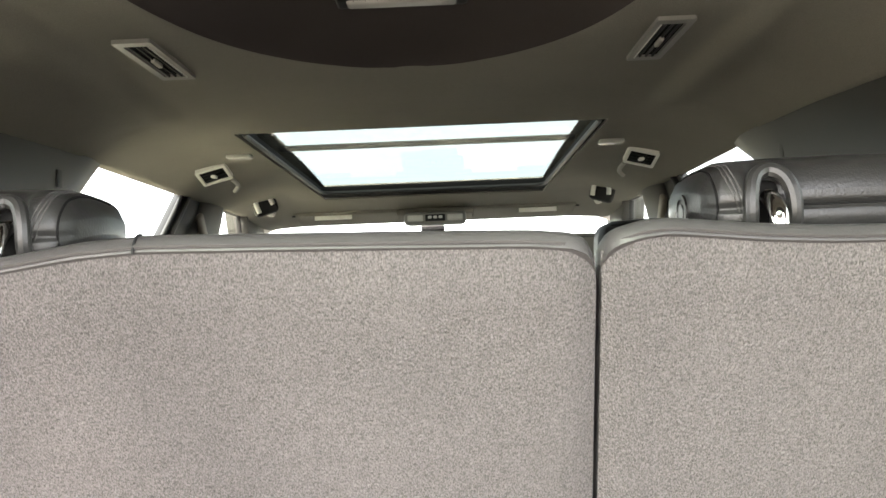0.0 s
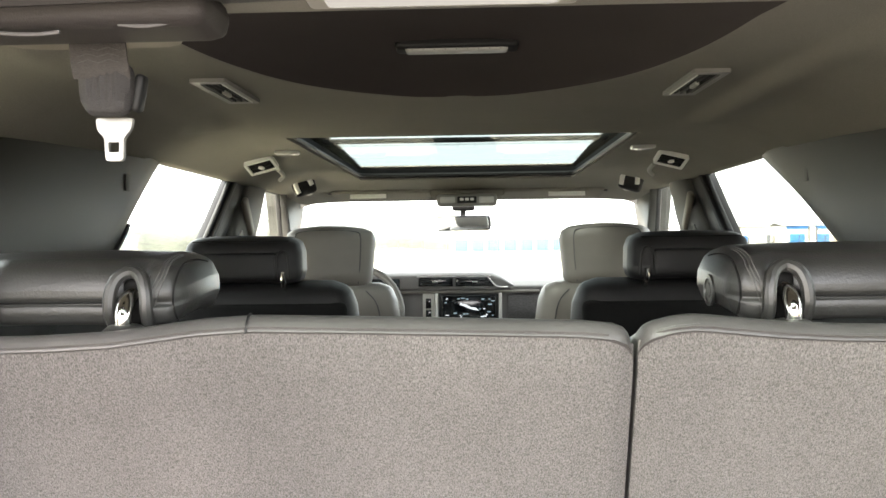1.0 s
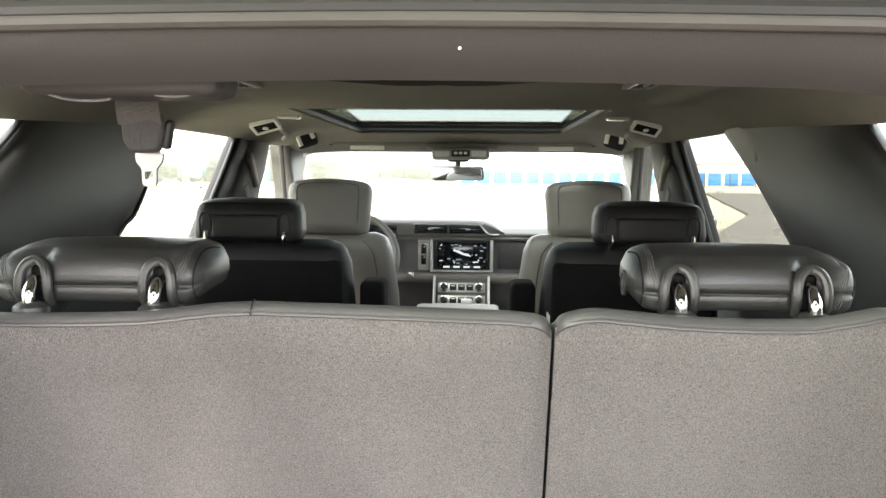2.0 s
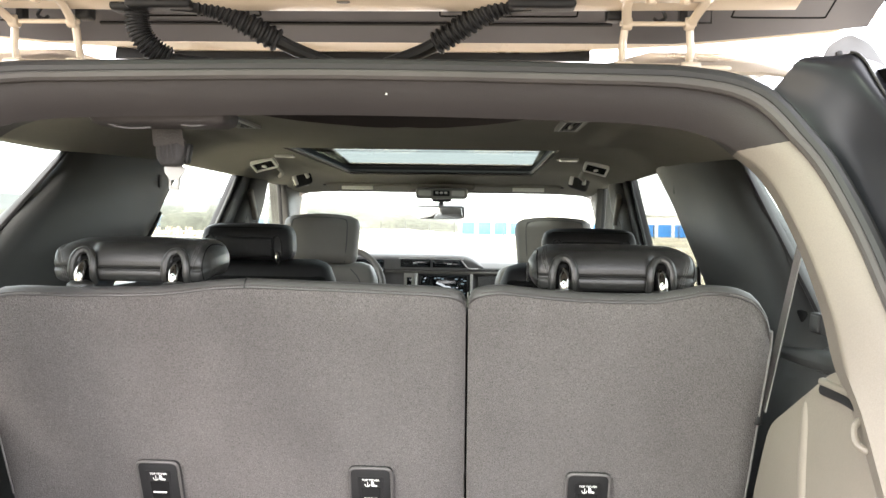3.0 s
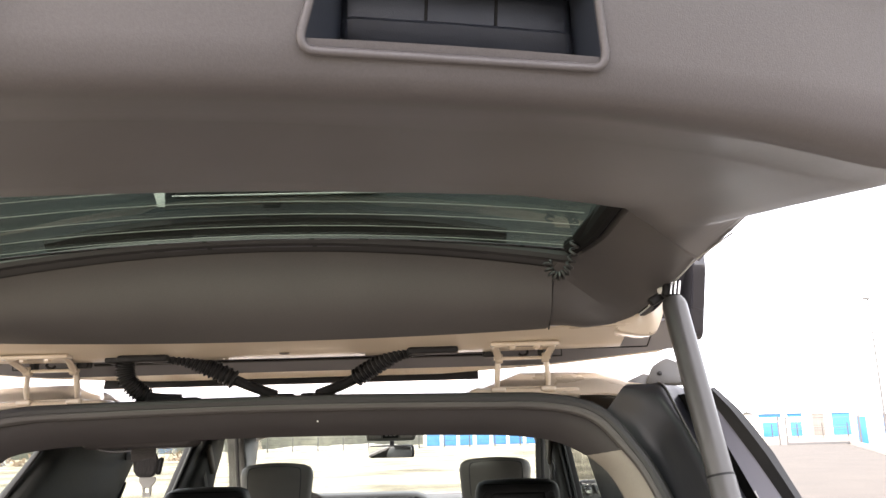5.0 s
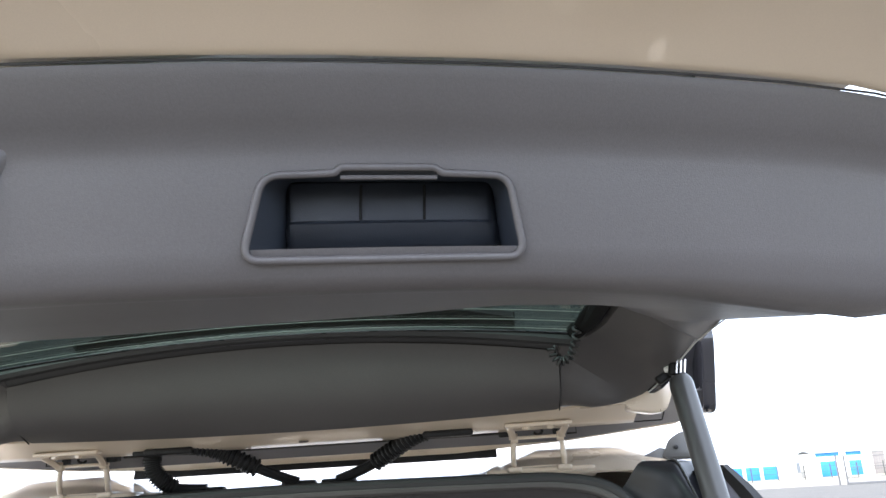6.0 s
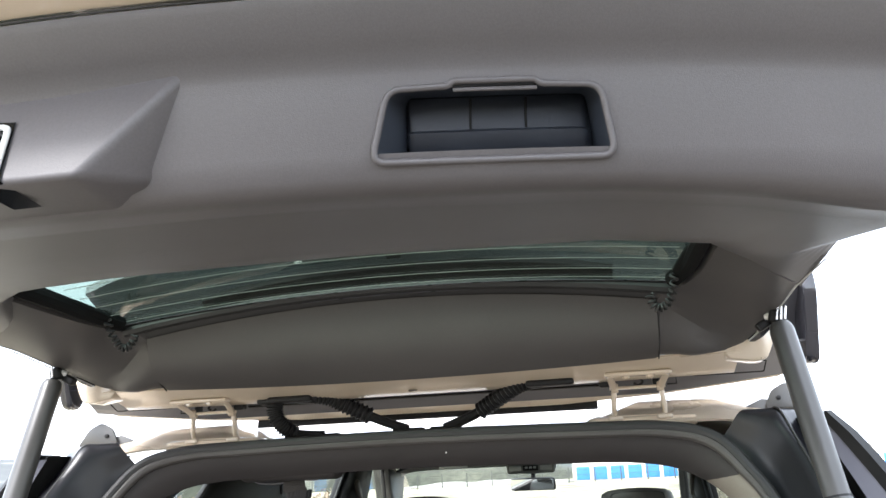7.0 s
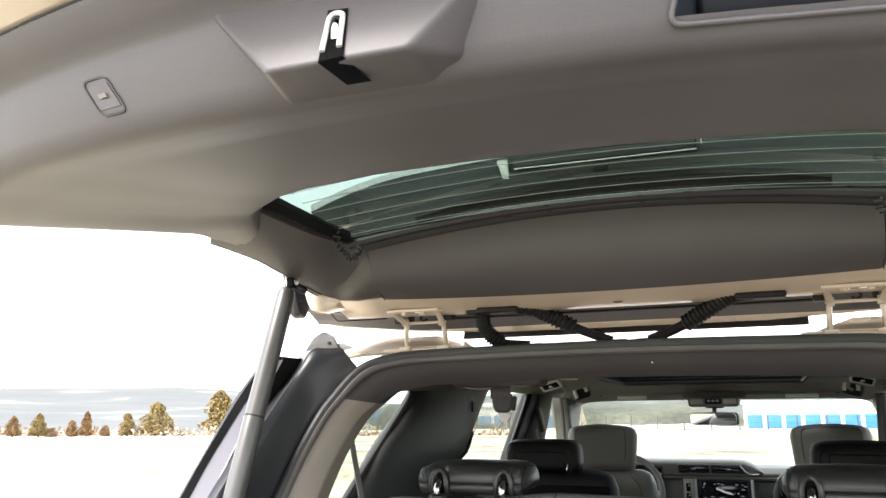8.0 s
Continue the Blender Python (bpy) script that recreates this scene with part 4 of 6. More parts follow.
part("glass_closer", sheet(lambda u, v: (u, (.214, .205, .200)[v], (hz_up(u) - .004, (hz_up(u) + gl_z(u, .2)) / 2, gl_z(u, .2) - .001)[v]), lin(-.47, .47, 16), range(3), .002), RUBBER, gob, "black rubber filler under the glass")
# spoiler seen through the glass
spo = lambda u, v: (u, (.43, .405, .375, .335, .287, .232)[v] + .10 * u * u * 0, (1.905, 1.95, 1.995, 2.045, 2.09, 2.125)[v] - .16 * u * u)
SPOILIN = mat("grey_spoiler_inner", (0.27, 0.285, 0.30), 0.5, var=0.1, scale=5)
def spoiler_pt(u, v):
    """The spoiler's inner face, its upper edge bowed down towards both ends."""
    x, y, z = spo(u, v)
    top = 2.130 - .115 * u * u - .6 * max(0.0, abs(u) - .35) ** 2
    low = 1.905 - .06 * u * u
    return (x, y, low + (top - low) * (0, .20, .41, .64, .84, 1)[v])


part("spoiler", sheet(spoiler_pt, lin(-.57, .57, 24), range(6), .02), SPOILIN, gate, "grey inner face of the roof spoiler", 60)
for s in (-1, 1):
    part("spoiler_side", sheet(lambda u, v: (s * u, .485 - .045 * v, 1.888 + .034 * v + .10 * max(0.0, u - .60)), lin(.55, .69, 5), range(5), .02), RECESS, gate, "grey end of the spoiler")
    part("spoiler_bolt", lathe([(.007, 0), (.007, .004), (.004, .006)], 10, pose(s * .645, .452, 1.915, 60, 0, 0)), STEEL, gate)
part("spoiler_underside", sheet(lambda u, v: (u, .338 - .066 * v - .004, 2.030 + .042 * v - .16 * u * u - .012 * (u / .36) ** 4), lin(-.36, .37, 10), range(2), .012), BLACKPL, gate, "black spoiler underside panel")
part("brake_lamp_housing", slab(rounded([(-.152, 2.106), (.166, 2.104), (.168, 2.124), (-.160, 2.130)], .004), .238, .262, .003, axis="y"), BLACKPL, gate, "dark third brake lamp housing")
for rim in ([(-.165, .236, 2.134), (-.02, .236, 2.136), (.10, .236, 2.133), (.174, .236, 2.126)], [(.174, .236, 2.126), (.177, .236, 2.108)], [(-.150, .236, 2.103), (.168, .236, 2.101)]):
    part("lamp_frame", tube(rim, .0016, 6, 3), LENS, gate, "pale edge of the lamp housing")
part("washer_nozzle", bbox((.006, .236, 2.088), (.026, .016, .014), .003, (30, 0, 0)), BLACKPL, gate, "small black washer nozzle")
part("lamp_wedge", slab([(-.172, 2.086), (-.160, 2.086), (-.164, 2.130), (-.186, 2.130)], .236, .242, .001, axis="y"), LENS, gate, "pale end of the lamp housing")
for s in (-1, 1):
    part("spoiler_fin", slab(rounded([(.40, 1.872), (.425, 1.91), (.39, 2.0), (.335, 2.03), (.325, 1.99), (.355, 1.92), (.375, 1.876)], .012), s * .676, s * .700, .005), DARKGLOSS, gate, "black side fin of the spoiler")

# inner metal edge by the hinges
flange = sheet(lambda u, v: (u, (.288, .318, .345, .365, .382, .388, .391)[v], (1.889, 1.881, 1.8755, 1.8705, 1.8650, 1.8665, 1.880)[v] + .012 * u * u), lin(-.56, .56, 18), range(7), .003)
part("hinge_flange", flange, BEIGE, gate, "champagne painted metal edge at the hinges")
for s in (-1, 1):
    ear = slab(rounded([(s * q, w) for q, w in ((.535, 1.915), (.535, 1.880), (.580, 1.872), (.598, 1.874), (.607, 1.892), (.622, 1.932), (.604, 1.946), (.57, 1.928))], .010, 4), .288, .335, .004, axis="y")
    part("corner_flange", ear, BEIGE, gate, "painted metal corner")
part("plug", lathe([(.0085, 0), (.0085, .002), (.004, .003)], 16, pose(.004, .363, 1.8690, 195, 0, 0)), DASHLO, gate, "brown rubber plug")
under = sheet(lambda u, v: (u, (.400, .44, .475, .50)[v], (1.894, 1.880, 1.866, 1.852)[v] + .10 * max(0.0, abs(u) - .45)), lin(-.70, .70, 16), range(4), .004)
part("spoiler_base", under, RECESS, gate, "dark panel below the spoiler")
for s in (-1, 1):
    for x0, x1 in ((.12, .30), (.50, .62)):
        loop = rounded([(s * x0, 0), (s * x1, 0), (s * x1, .55), (s * x0, .55)], .02, 3)
        part("panel_groove", tube([(q, .408 + .06 * w, 1.886 - .028 * w) for q, w in loop + loop[:1]], .0012, 5, 0), MATTE, gate)
part("spoiler_step", bbox((0, .462, 1.8655), (.70, .005, .003), .001, (-25, 0, 0)), BLACKPL, gate)
part("spoiler_lip", slab([(-.72, 1.889), (-.655, 1.866), (-.46, 1.848), (-.26, 1.838), (.26, 1.838), (.46, 1.848), (.655, 1.866), (.72, 1.889), (.72, 1.900), (.645, 1.886), (.46, 1.870), (.26, 1.860), (-.26, 1.860), (-.46, 1.870), (-.645, 1.886), (-.72, 1.900)], .502, .514, .002, axis="y"), BEIGE, gate, "painted spoiler edge")
part("applique", bbox((-.012, .516, 1.8385), (.68, .006, .024), .002, (-15, 0, 0)), BLACKPL, gate, "black strip under the spoiler")


# hinges
def strap_bar(pts, w, th):
    """A flat steel strap with rounded bends along points, w wide across x and th thick."""
    return tube(pts, w / 2, 10, 5, sy=th / w)


def hinge(s):
    root = part("hinge", rbox((s * .398, .350, 1.8705), (.112, .024, .007), .003, 3), BEIGE, gate, "champagne painted steel hinge with two arms")
    for x, e in ((.356, -1), (.440, 1)):
        part("arm", strap_bar([(s * (x - e * .014), .346, 1.869), (s * (x + e * .001), .349, 1.869), (s * (x + e * .004), .362, 1.866), (s * (x + e * .001), .384, 1.859), (s * (x - e * .003), .404, 1.850)], .0125, .008), BEIGE, root, "bent flat arm")
        part("post", strap_bar([(s * (x - e * .003), .402, 1.858), (s * (x - e * .001), .408, 1.846), (s * (x + e * .001), .412, 1.822), (s * (x + e * .001), .418, 1.806), (s * (x + e * .001), .424, 1.800)], .0100, .011), BEIGE, root)
        part("foot", rbox((s * x, .420, 1.801), (.026, .040, .010), .004, 4), BEIGE, root, "flared foot welded to the roof")
        part("pivot", lathe([(.0075, -.006), (.0085, -.004), (.0085, .004), (.0075, .006)], 14, pose(s * (x - e * .003), .404, 1.853, 0, 90, 0)), BEIGE, root, "round pivot boss")
        part("bolt", lathe([(.0065, 0), (.0065, .004), (.0035, .006)], 6, pose(s * (x - e * .022), .348, 1.8675, 180, 0, 0)), BEIGE, root)
    part("pin", tube([(s * .350, .404, 1.853), (s * .446, .404, 1.853)], .0030, 10, 0), BEIGE, root, "painted hinge pin")
    part("foot_bar", rbox((s * .398, .420, 1.803), (.092, .010, .007), .003, 3), BEIGE, root)
    part("block", rbox((s * .342, .404, 1.868), (.020, .022, .026), .004, 3), BLACKPL, root, "black hinge check block")
    part("block", rbox((s * .430, .41, 1.866), (.010, .018, .022), .003, 3), BLACKPL, root, "black hinge check block")
    part("check_spring", tube([(s * .404, .41, 1.872), (s * .408, .408, 1.862), (s * .400, .408, 1.857), (s * .393, .408, 1.861)], .0024, 6, 4), BLACKPL, root, "small black spring hook")
    part("clip_loop", tube([(s * .452, .41, 1.872), (s * .466, .41, 1.872), (s * .466, .41, 1.856), (s * .450, .41, 1.856)], .0016, 6, 0), BLACKPL, root)
    part("roof_foot", rbox((s * .40, .440, 1.793), (.19, .075, .022), .010, 6), BEIGE, root, "painted swelling of the roof under the hinge")


for s in (-1, 1):
    hinge(s)

# cable conduits
for pts, lab, (r0, r1) in ((((-.215, .372, 1.872), (-.168, .384, 1.868), (-.128, .398, 1.850), (-.075, .415, 1.824), (-.02, .425, 1.803)), "black corrugated cable conduit", (.18, .70)),
                       (((.236, .372, 1.873), (.196, .380, 1.869), (.150, .398, 1.846), (.105, .413, 1.822), (.05, .425, 1.803)), "black corrugated cable conduit", (.18, .70)),
                       (((-.262, .385, 1.872), (-.266, .388, 1.850), (-.258, .394, 1.826), (-.232, .408, 1.806), (-.18, .42, 1.801)), "black corrugated washer hose", (.05, .78))):
    hose = thing("cable_conduit", pts[-1], lab, "conduit", "tailgate conduits")
    path = smooth_path(pts, 26)
    k0, k1 = int(len(path) * r0), int(len(path) * r1)
    part("bellows", tube(path[k0:k1], .0145, 12, 0, rib=.0017), BLACKPL, hose, "ribbed rubber bellows")
    part("elbow", tube(path[:k0 + 1], .0145, 10, 0), BLACKPL, hose)
    part("tail", tube(path[k1 - 1:], .0125, 10, 0, sy=.7), BLACKPL, hose)
    part("grommet", rbox(Vector(pts[0]) + Vector((-.012 if pts[0][0] < 0 else .012, -.006, -.007)), (.084 if abs(pts[0][0]) < .25 else .04, .030, .012), .0055, 4), BLACKPL, hose, "flat rubber grommet")
    part("grommet", rbox(Vector(pts[-1]) + Vector((0, .006, -.002)), (.06, .026, .010), .005, 3), BLACKPL, hose, "flat rubber grommet")


# struts
def strut(s):
    root = thing("lift_strut", (s * .672, .06, 1.22), "grey telescopic power strut holding the tailgate", "strut", "lift struts")
    top, j1, j2, end = Vector((s * .607, .214, 1.918 if s > 0 else 1.908)), Vector((s * .635, .162, 1.666)), Vector((s * .655, .115, 1.464)), Vector((s * .675, .065, 1.23))
    part("upper_tube", tube([top + (j1 - top) * t for t in (0, .02, .05, .5, 1)], lambda t: .0135 if t < .2 else (.0165 if t < .45 else .0182), 18, 0), STRUTM, root)
    part("lower_tube", tube([j1 + (j2 - j1) * t for t in (.004, .02, .5, 1)], lambda t: .0192 if t > .1 else .0185, 18, 0), STRUTM, root)
    part("motor_tube", tube([j2 + (end - j2) * t for t in (.004, .02, .5, 1)], .0200, 18, 0), STRUTM, root)
    part("joint_ring", tube([j1 - (j2 - j1).normalized() * .001, j1 + (j2 - j1).normalized() * .002], .0190, 18, 0), BLACKPL, root)
    part("ball_socket", rbox(top + Vector((s * -.004, .004, .012)), (.02, .022, .022), .006, 3, (0, 10 * s, 0)), BLACKPL, root, "black ball socket")
    part("ball_stud", tube([top + Vector((s * -.006, .004, .014)), top + Vector((s * -.018, .010, .012))], lambda t: .008 - .004 * t, 10, 0), LABELW, root, "pale ball stud cap")
    part("stud_block", rbox(top + Vector((s * -.020, .016, .002)), (.024, .016, .014), .004, 3, (0, -30 * s, 0)), BLACKPL, root, "black stud block")
    for k in (-.006, 0, .006):
        part("clip_prong", tube([top + Vector((s * k, -.012, .004)), top + Vector((s * (k + .004), -.010, .024))], .0016, 6, 0), STEEL, root, "bright spring clip")
    part("foot_bracket", bbox(end, (.03, .04, .03), .004), PILLAR, root)


for s in (-1, 1):
    strut(s)


from mathutils.bvhtree import BVHTree

def drape(tree_, pts, way, lift):
    """Points laid on a mesh along one direction."""
    d = Vector(way).normalized()
    out = []
    for q in pts:
        hit_, nrm, _, _ = tree_.ray_cast(Vector(q) - d * 1.0, d)
        if hit_:
            out.append(hit_ - d * lift)
    return out


# ==== third row ====
BACK_Y = lambda z: .575 + (1.48 - z) * .38


def seat_back(x0, x1, tops, tether_xs, label):
    root = thing("third_row_seat", ((x0 + x1) / 2, .75, .81), label, "car seat", "third row seats")
    zt = table([t[0] for t in tops], [t[1] for t in tops])
    n = max(16, int((x1 - x0) / .016))
    xs = sorted(lin(x0 + .045, x1 - .045, n) + [x0 + .045 * (1 - math.cos(radians(a))) for a in lin(0, 82, 9)] + [x1 - .045 * (1 - math.cos(radians(a))) for a in lin(0, 82, 9)])

    def loop(x):
        k = math.sqrt(max(0.0, 1 - (1 - min(1.0, min(x - x0, x1 - x) / .02)) ** 2))
        top = zt(x)
        th = .105 + .02 * k
        pts = []
        yc = lambda z: BACK_Y(z) + .0625
        for z in lin(.86, top - .018, 8):
            pts.append(Vector((x, yc(z) - th / 2, z)))
        yt = yc(top)
        rr = min(.016, th / 2)
        for a in lin(170, 90, 5):
            pts.append(Vector((x, yt - th / 2 + rr + math.cos(radians(a)) * rr, top - .016 + math.sin(radians(a)) * .016)))
        ya, yb = yt - th / 2 + rr, yt + th / 2
        for k in (.12, .3, .5, .7, .88):
            pts.append(Vector((x, ya + (yb - ya) * k, top - .003 - .026 * k)))
        for z in lin(top - .045, .86, 8):
            pts.append(Vector((x, yc(z) + th / 2, z)))
        return pts
    bm = bmesh.new()
    rings = [[bm.verts.new(p) for p in loop(x)] for x in xs]
    for q, w in zip(rings, rings[1:]):
        for i in range(len(q)):
            j = (i + 1) % len(q)
            bm.faces.new((q[i], q[j], w[j], w[i]))
    bm.faces.new(rings[0])
    bm.faces.new(list(reversed(rings[-1])))
    part("back_cushion", bm, SEATGREY, root, "dark grey leather seat back", 60)
    m = .0005

    def back_pt(u, v):
        x = x0 + m + (x1 - x0 - 2 * m) * u
        e = min(u, 1 - u) * (x1 - x0) / .03
        round_in = .0085 * (1 - min(1.0, e)) ** 2
        top = zt(min(max(x, x0 + .006), x1 - .006)) - .012
        z = .87 + (top - .87) * v
        lipz = .006 * max(0.0, (v - .97) / .03)
        return (x, BACK_Y(z) - .0085 + round_in + lipz, z)
    edge_u = [.05 * (1 - math.cos(radians(a))) for a in lin(0, 85, 8)]
    part("back_panel", sheet(back_pt, edge_u + lin(.05, .95, 36) + [1 - k for k in reversed(edge_u)], lin(0, 1, 24), .004), CARPET, root, "speckled grey-brown carpet back", 60)
    us = lin(.03, .97, 60)
    part("edge_piping", tube([Vector(back_pt(u, 1)) + Vector((0, -.001, .003)) for u in us], .0020, 6, 0), SEATGREY, root)
    e = 1 if x0 > 0 else 0
    corner_us = [abs(e - k) for k in (.16, .12, .09)] + [abs(e - k) for k in reversed(edge_u)]
    welt = [Vector(back_pt(u, 1)) + Vector((0, -.001, .002)) for u in corner_us]
    welt += [Vector(back_pt(e, v)) + Vector((0, -.001, 0)) for v in lin(.985, .45, 16)]
    part("edge_welt", tube(welt, .0016, 6, 0), WELT, root, "thin grey welt round the outer corner")
    for f in (.57,) if x1 - x0 > .6 else ():
        x = x0 + (x1 - x0) * f
        part("top_seam", tube([Vector((x, BACK_Y(zt(x)) + .0625 + math.cos(radians(a)) * .017 - .047, zt(x) - .016 + math.sin(radians(a)) * .0168)) for a in lin(175, 80, 7)], .0012, 5, 0), BLACKPL, root)
    for tx in tether_xs:
        z = 1.147
        y = BACK_Y(z) - .0105
        tilt = math.degrees(math.atan(.38))
        m4 = pose(tx, y, z, 90 + tilt, 0, 0)
        outline = rounded([(-.037, -.058), (.037, -.058), (.037, .054), (-.037, .054)], .013, 5)
        pl = slab(outline, -.002, .0045, .0015, axis="z")
        pl.transform(m4)
        plate = part("tether_anchor", pl, BLACKPL, root, "black child-seat tether anchor plate")
        # Rim is greyer than the black plate; the colour paints its highlight.
        part("rim", tube([m4 @ Vector((px * .945, (py + .002) * .965 - .002, .0036)) for px, py in outline + outline[:1]], .0027, 8, 0), TRIMD, plate, "rounded plate rim, paler grey painting its highlight")
        well = slab(rounded([(-.017, -.05), (.017, -.05), (.0215, .036), (-.0215, .036)], .003), .0043, .0050, 0, axis="z")
        well.transform(m4)
        part("recess", well, BLACKPL, plate, "dark anchor recess")
        slot = slab(rounded([(-.0135, -.05), (.0135, -.05), (.016, .014), (-.016, .014)], .002), .0049, .0054, 0, axis="z")
        slot.transform(m4)
        part("slot", slot, MATTE, plate, "black hollow behind the anchor wire")
        for y in (-.006, -.036):
            part("anchor_bar", tube([m4 @ Vector((-.011, y, .008)), m4 @ Vector((.011, y, .008))], .0014, 8, 0), STEEL, plate, "bright wire anchor")
        part("lettering", text_bm("TOP TETHER", .0050, m4 @ pose(0, .0295, .0056)), LABELW, plate, "white printed words")
        sign = slab(rounded([(.001, .0175), (.0105, .0165), (.0112, .0190), (.006, .0205), (.0045, .0265), (.001, .0272)], .001), .0052, .0056, 0, axis="z")
        sign.transform(m4)
        part("sign", sign, LABELW, plate, "white child-seat sign")
        hook_line = [(-.0095, .0215), (-.0085, .0180), (-.005, .0168), (-.0018, .0185), (-.0015, .0215)]
        part("sign", tube([m4 @ Vector((a, b, .0056)) for a, b in hook_line], .0006, 5, 3), LABELW, plate, "white anchor sign")
        part("sign", tube([m4 @ Vector((-.005, .0168, .0056)), m4 @ Vector((-.005, .0262, .0056))], .0006, 5, 0), LABELW, plate, "white anchor sign")
    return root


seat_back(.1615, .619, [(.1615, 1.484), (.165, 1.494), (.172, 1.500), (.19, 1.505), (.21, 1.507), (.28, 1.500), (.33, 1.497), (.38, 1.496), (.44, 1.497), (.48, 1.505), (.51, 1.512), (.54, 1.511), (.56, 1.508), (.58, 1.500), (.593, 1.489), (.604, 1.474), (.612, 1.456), (.617, 1.438), (.619, 1.420)], (.360,),
          "narrow third-row seat back with carpeted rear and black leather edge")
seat_back(-.619, .1585, [(-.619, 1.410), (-.617, 1.426), (-.612, 1.442), (-.604, 1.458), (-.593, 1.472), (-.58, 1.481), (-.56, 1.488), (-.53, 1.491), (-.50, 1.491), (-.45, 1.490), (-.36, 1.492), (-.30, 1.495), (-.27, 1.499), (-.22, 1.506), (-.17, 1.509), (-.08, 1.507), (0, 1.505), (.11, 1.502), (.14, 1.499), (.150, 1.495), (.155, 1.490), (.1585, 1.480)], (-.351, .0045),
          "wide third-row seat back with carpeted rear and black leather edge")


def third_headrest(cx, label):
    root = thing("headrest", (cx, .60, 1.47), label, "headrest", "third row headrests")
    px = (cx - .0755, cx + .0755)

    def shape(v):
        f = (v.y + .08) / .16
        v = v.copy()
        v.x *= 1 - .04 * max(0, f - .3)
        v.z += .008 * math.sin(math.pi * min(1, max(0, f))) + .010 * f + .004 * (1 - (v.x / .13) ** 2)
        for q in (-.0755 + cx - (cx + (-.008 if cx < 0 else .007)), .0755 + cx - (cx + (-.008 if cx < 0 else .007))):
            d = math.exp(-((v.x - q) / .012) ** 4) * max(0.0, 1 - f / .25)
            v.y += .020 * d
        if abs(v.x) > .088:
            v.x += math.copysign(.010 * max(0.0, 1 - (v.y / .078) ** 2) * max(0.0, 1 - ((v.z - .006) / .034) ** 2), v.x) * min(1.0, (abs(v.x) - .088) / .03)
        # sewn belt line across the rear face
        v.y += .0035 * math.exp(-((v.z + .001) / .0035) ** 2) * max(0.0, 1 - f / .2)
        return v
    mx = cx + (-.008 if cx < 0 else .007)
    cush = rbox((mx, .712, 1.517), (.250, .16, .064), .024, 24, (0, 0, 0), shape)
    tree_ = BVHTree.FromBMesh(cush)
    core = Vector((cx, .712, 1.520))
    part("cushion", cush, LEATHER, root, "folded black leather cushion", 60)

    def on_skin(x, y, z, lift=.0002):
        start = Vector((x, y, z))
        axis = Vector((max(mx - .09, min(mx + .09, x)), .712, 1.520))
        d = (start - axis).normalized()
        hit_, nrm, _, _ = tree_.ray_cast(axis + d * .3, -d)
        return (hit_ if hit_ else start) + d * lift
    for q in px:
        part("post", tube([(q, .620, 1.482), (q, .616, 1.497), (q, .618, 1.510), (q, .632, 1.522), (q, .655, 1.526)], .0078, 16, 6), CHROME, root, "chrome headrest post")
        part("collar", lathe([(.021, 0), (.020, .007), (.014, .012), (.008, .013)], 20, pose(q, .620, 1.485)), LEATHER, root, "rounded plastic collar")
        arch = [(q - .0165, .636, 1.494), (q - .0175, .6275, 1.508), (q - .0165, .6275, 1.527), (q - .011, .632, 1.541), (q, .636, 1.546), (q + .011, .632, 1.541), (q + .0165, .6275, 1.527), (q + .0175, .6275, 1.508), (q + .0165, .636, 1.494)]
        part("slot_edge", tube(arch, .0062, 10, 5), LEATHER, root, "leather arch round the post slot")
        part("notch", rbox((q, .648, 1.517), (.024, .016, .044), .007, 3), MATTE, root, "dark hollow round the post")
    seam = [on_skin(cx + t, .60, 1.5155, .0004) for t in lin(-.054, .054, 10)]
    part("seam", tube(seam, .0011, 6, 0), MATTE, root)
    for e in (-1, 1):
        for k in (0, .0045, .009):
            line = [on_skin(mx + e * (.094 + k + .020 * min(1, t * 2.2)), .712 - .10 * math.cos(radians(-28 + 118 * t)), 1.520 + .07 * math.sin(radians(-28 + 118 * t))) for t in lin(0, .95, 14)]
            part("stitching", tube(line, .0008, 5, 2), THREAD, root)
        part("end_seam", tube([on_skin(mx + e * .13, .712 - .09 * math.cos(radians(a)), 1.52 + .05 * math.sin(radians(a)), .0002) for a in lin(-40, 120, 14)], .0011, 5, 2), MATTE, root)
    if cx > 0:
        cap = on_skin(mx - .16, .690, 1.519, -.001)
        part("pivot_cap", lathe([(.016, 0), (.016, .003), (.012, .0035), (.011, .002), (.008, .002), (.007, .003), (.003, .003)], 22, Matrix.Translation(cap) @ pose(0, 0, 0, 0, -90, 0)), LEATHER, root, "round pivot cap")
    return root


third_headrest(-.381, "black leather headrest folded flat on chrome posts")
third_headrest(.384, "black leather headrest folded flat on chrome posts")

latch = thing("seat_latch", (.160, .60, 1.44), "silver-grey seat back latch between the seat halves", "latch")
part("latch_body", rbox((.160, .650, 1.476), (.0018, .03, .022), .0008, 3), GREYPL, latch)
# Added black sheet: stops light showing through and paints the gap's shade.
part("gap_shade", slab([(.65, 1.46), (.69, 1.46), (.92, .86), (.88, .86)], .1588, .1612, 0), MATTE, latch, "added black sheet painting the shade in the seat gap")


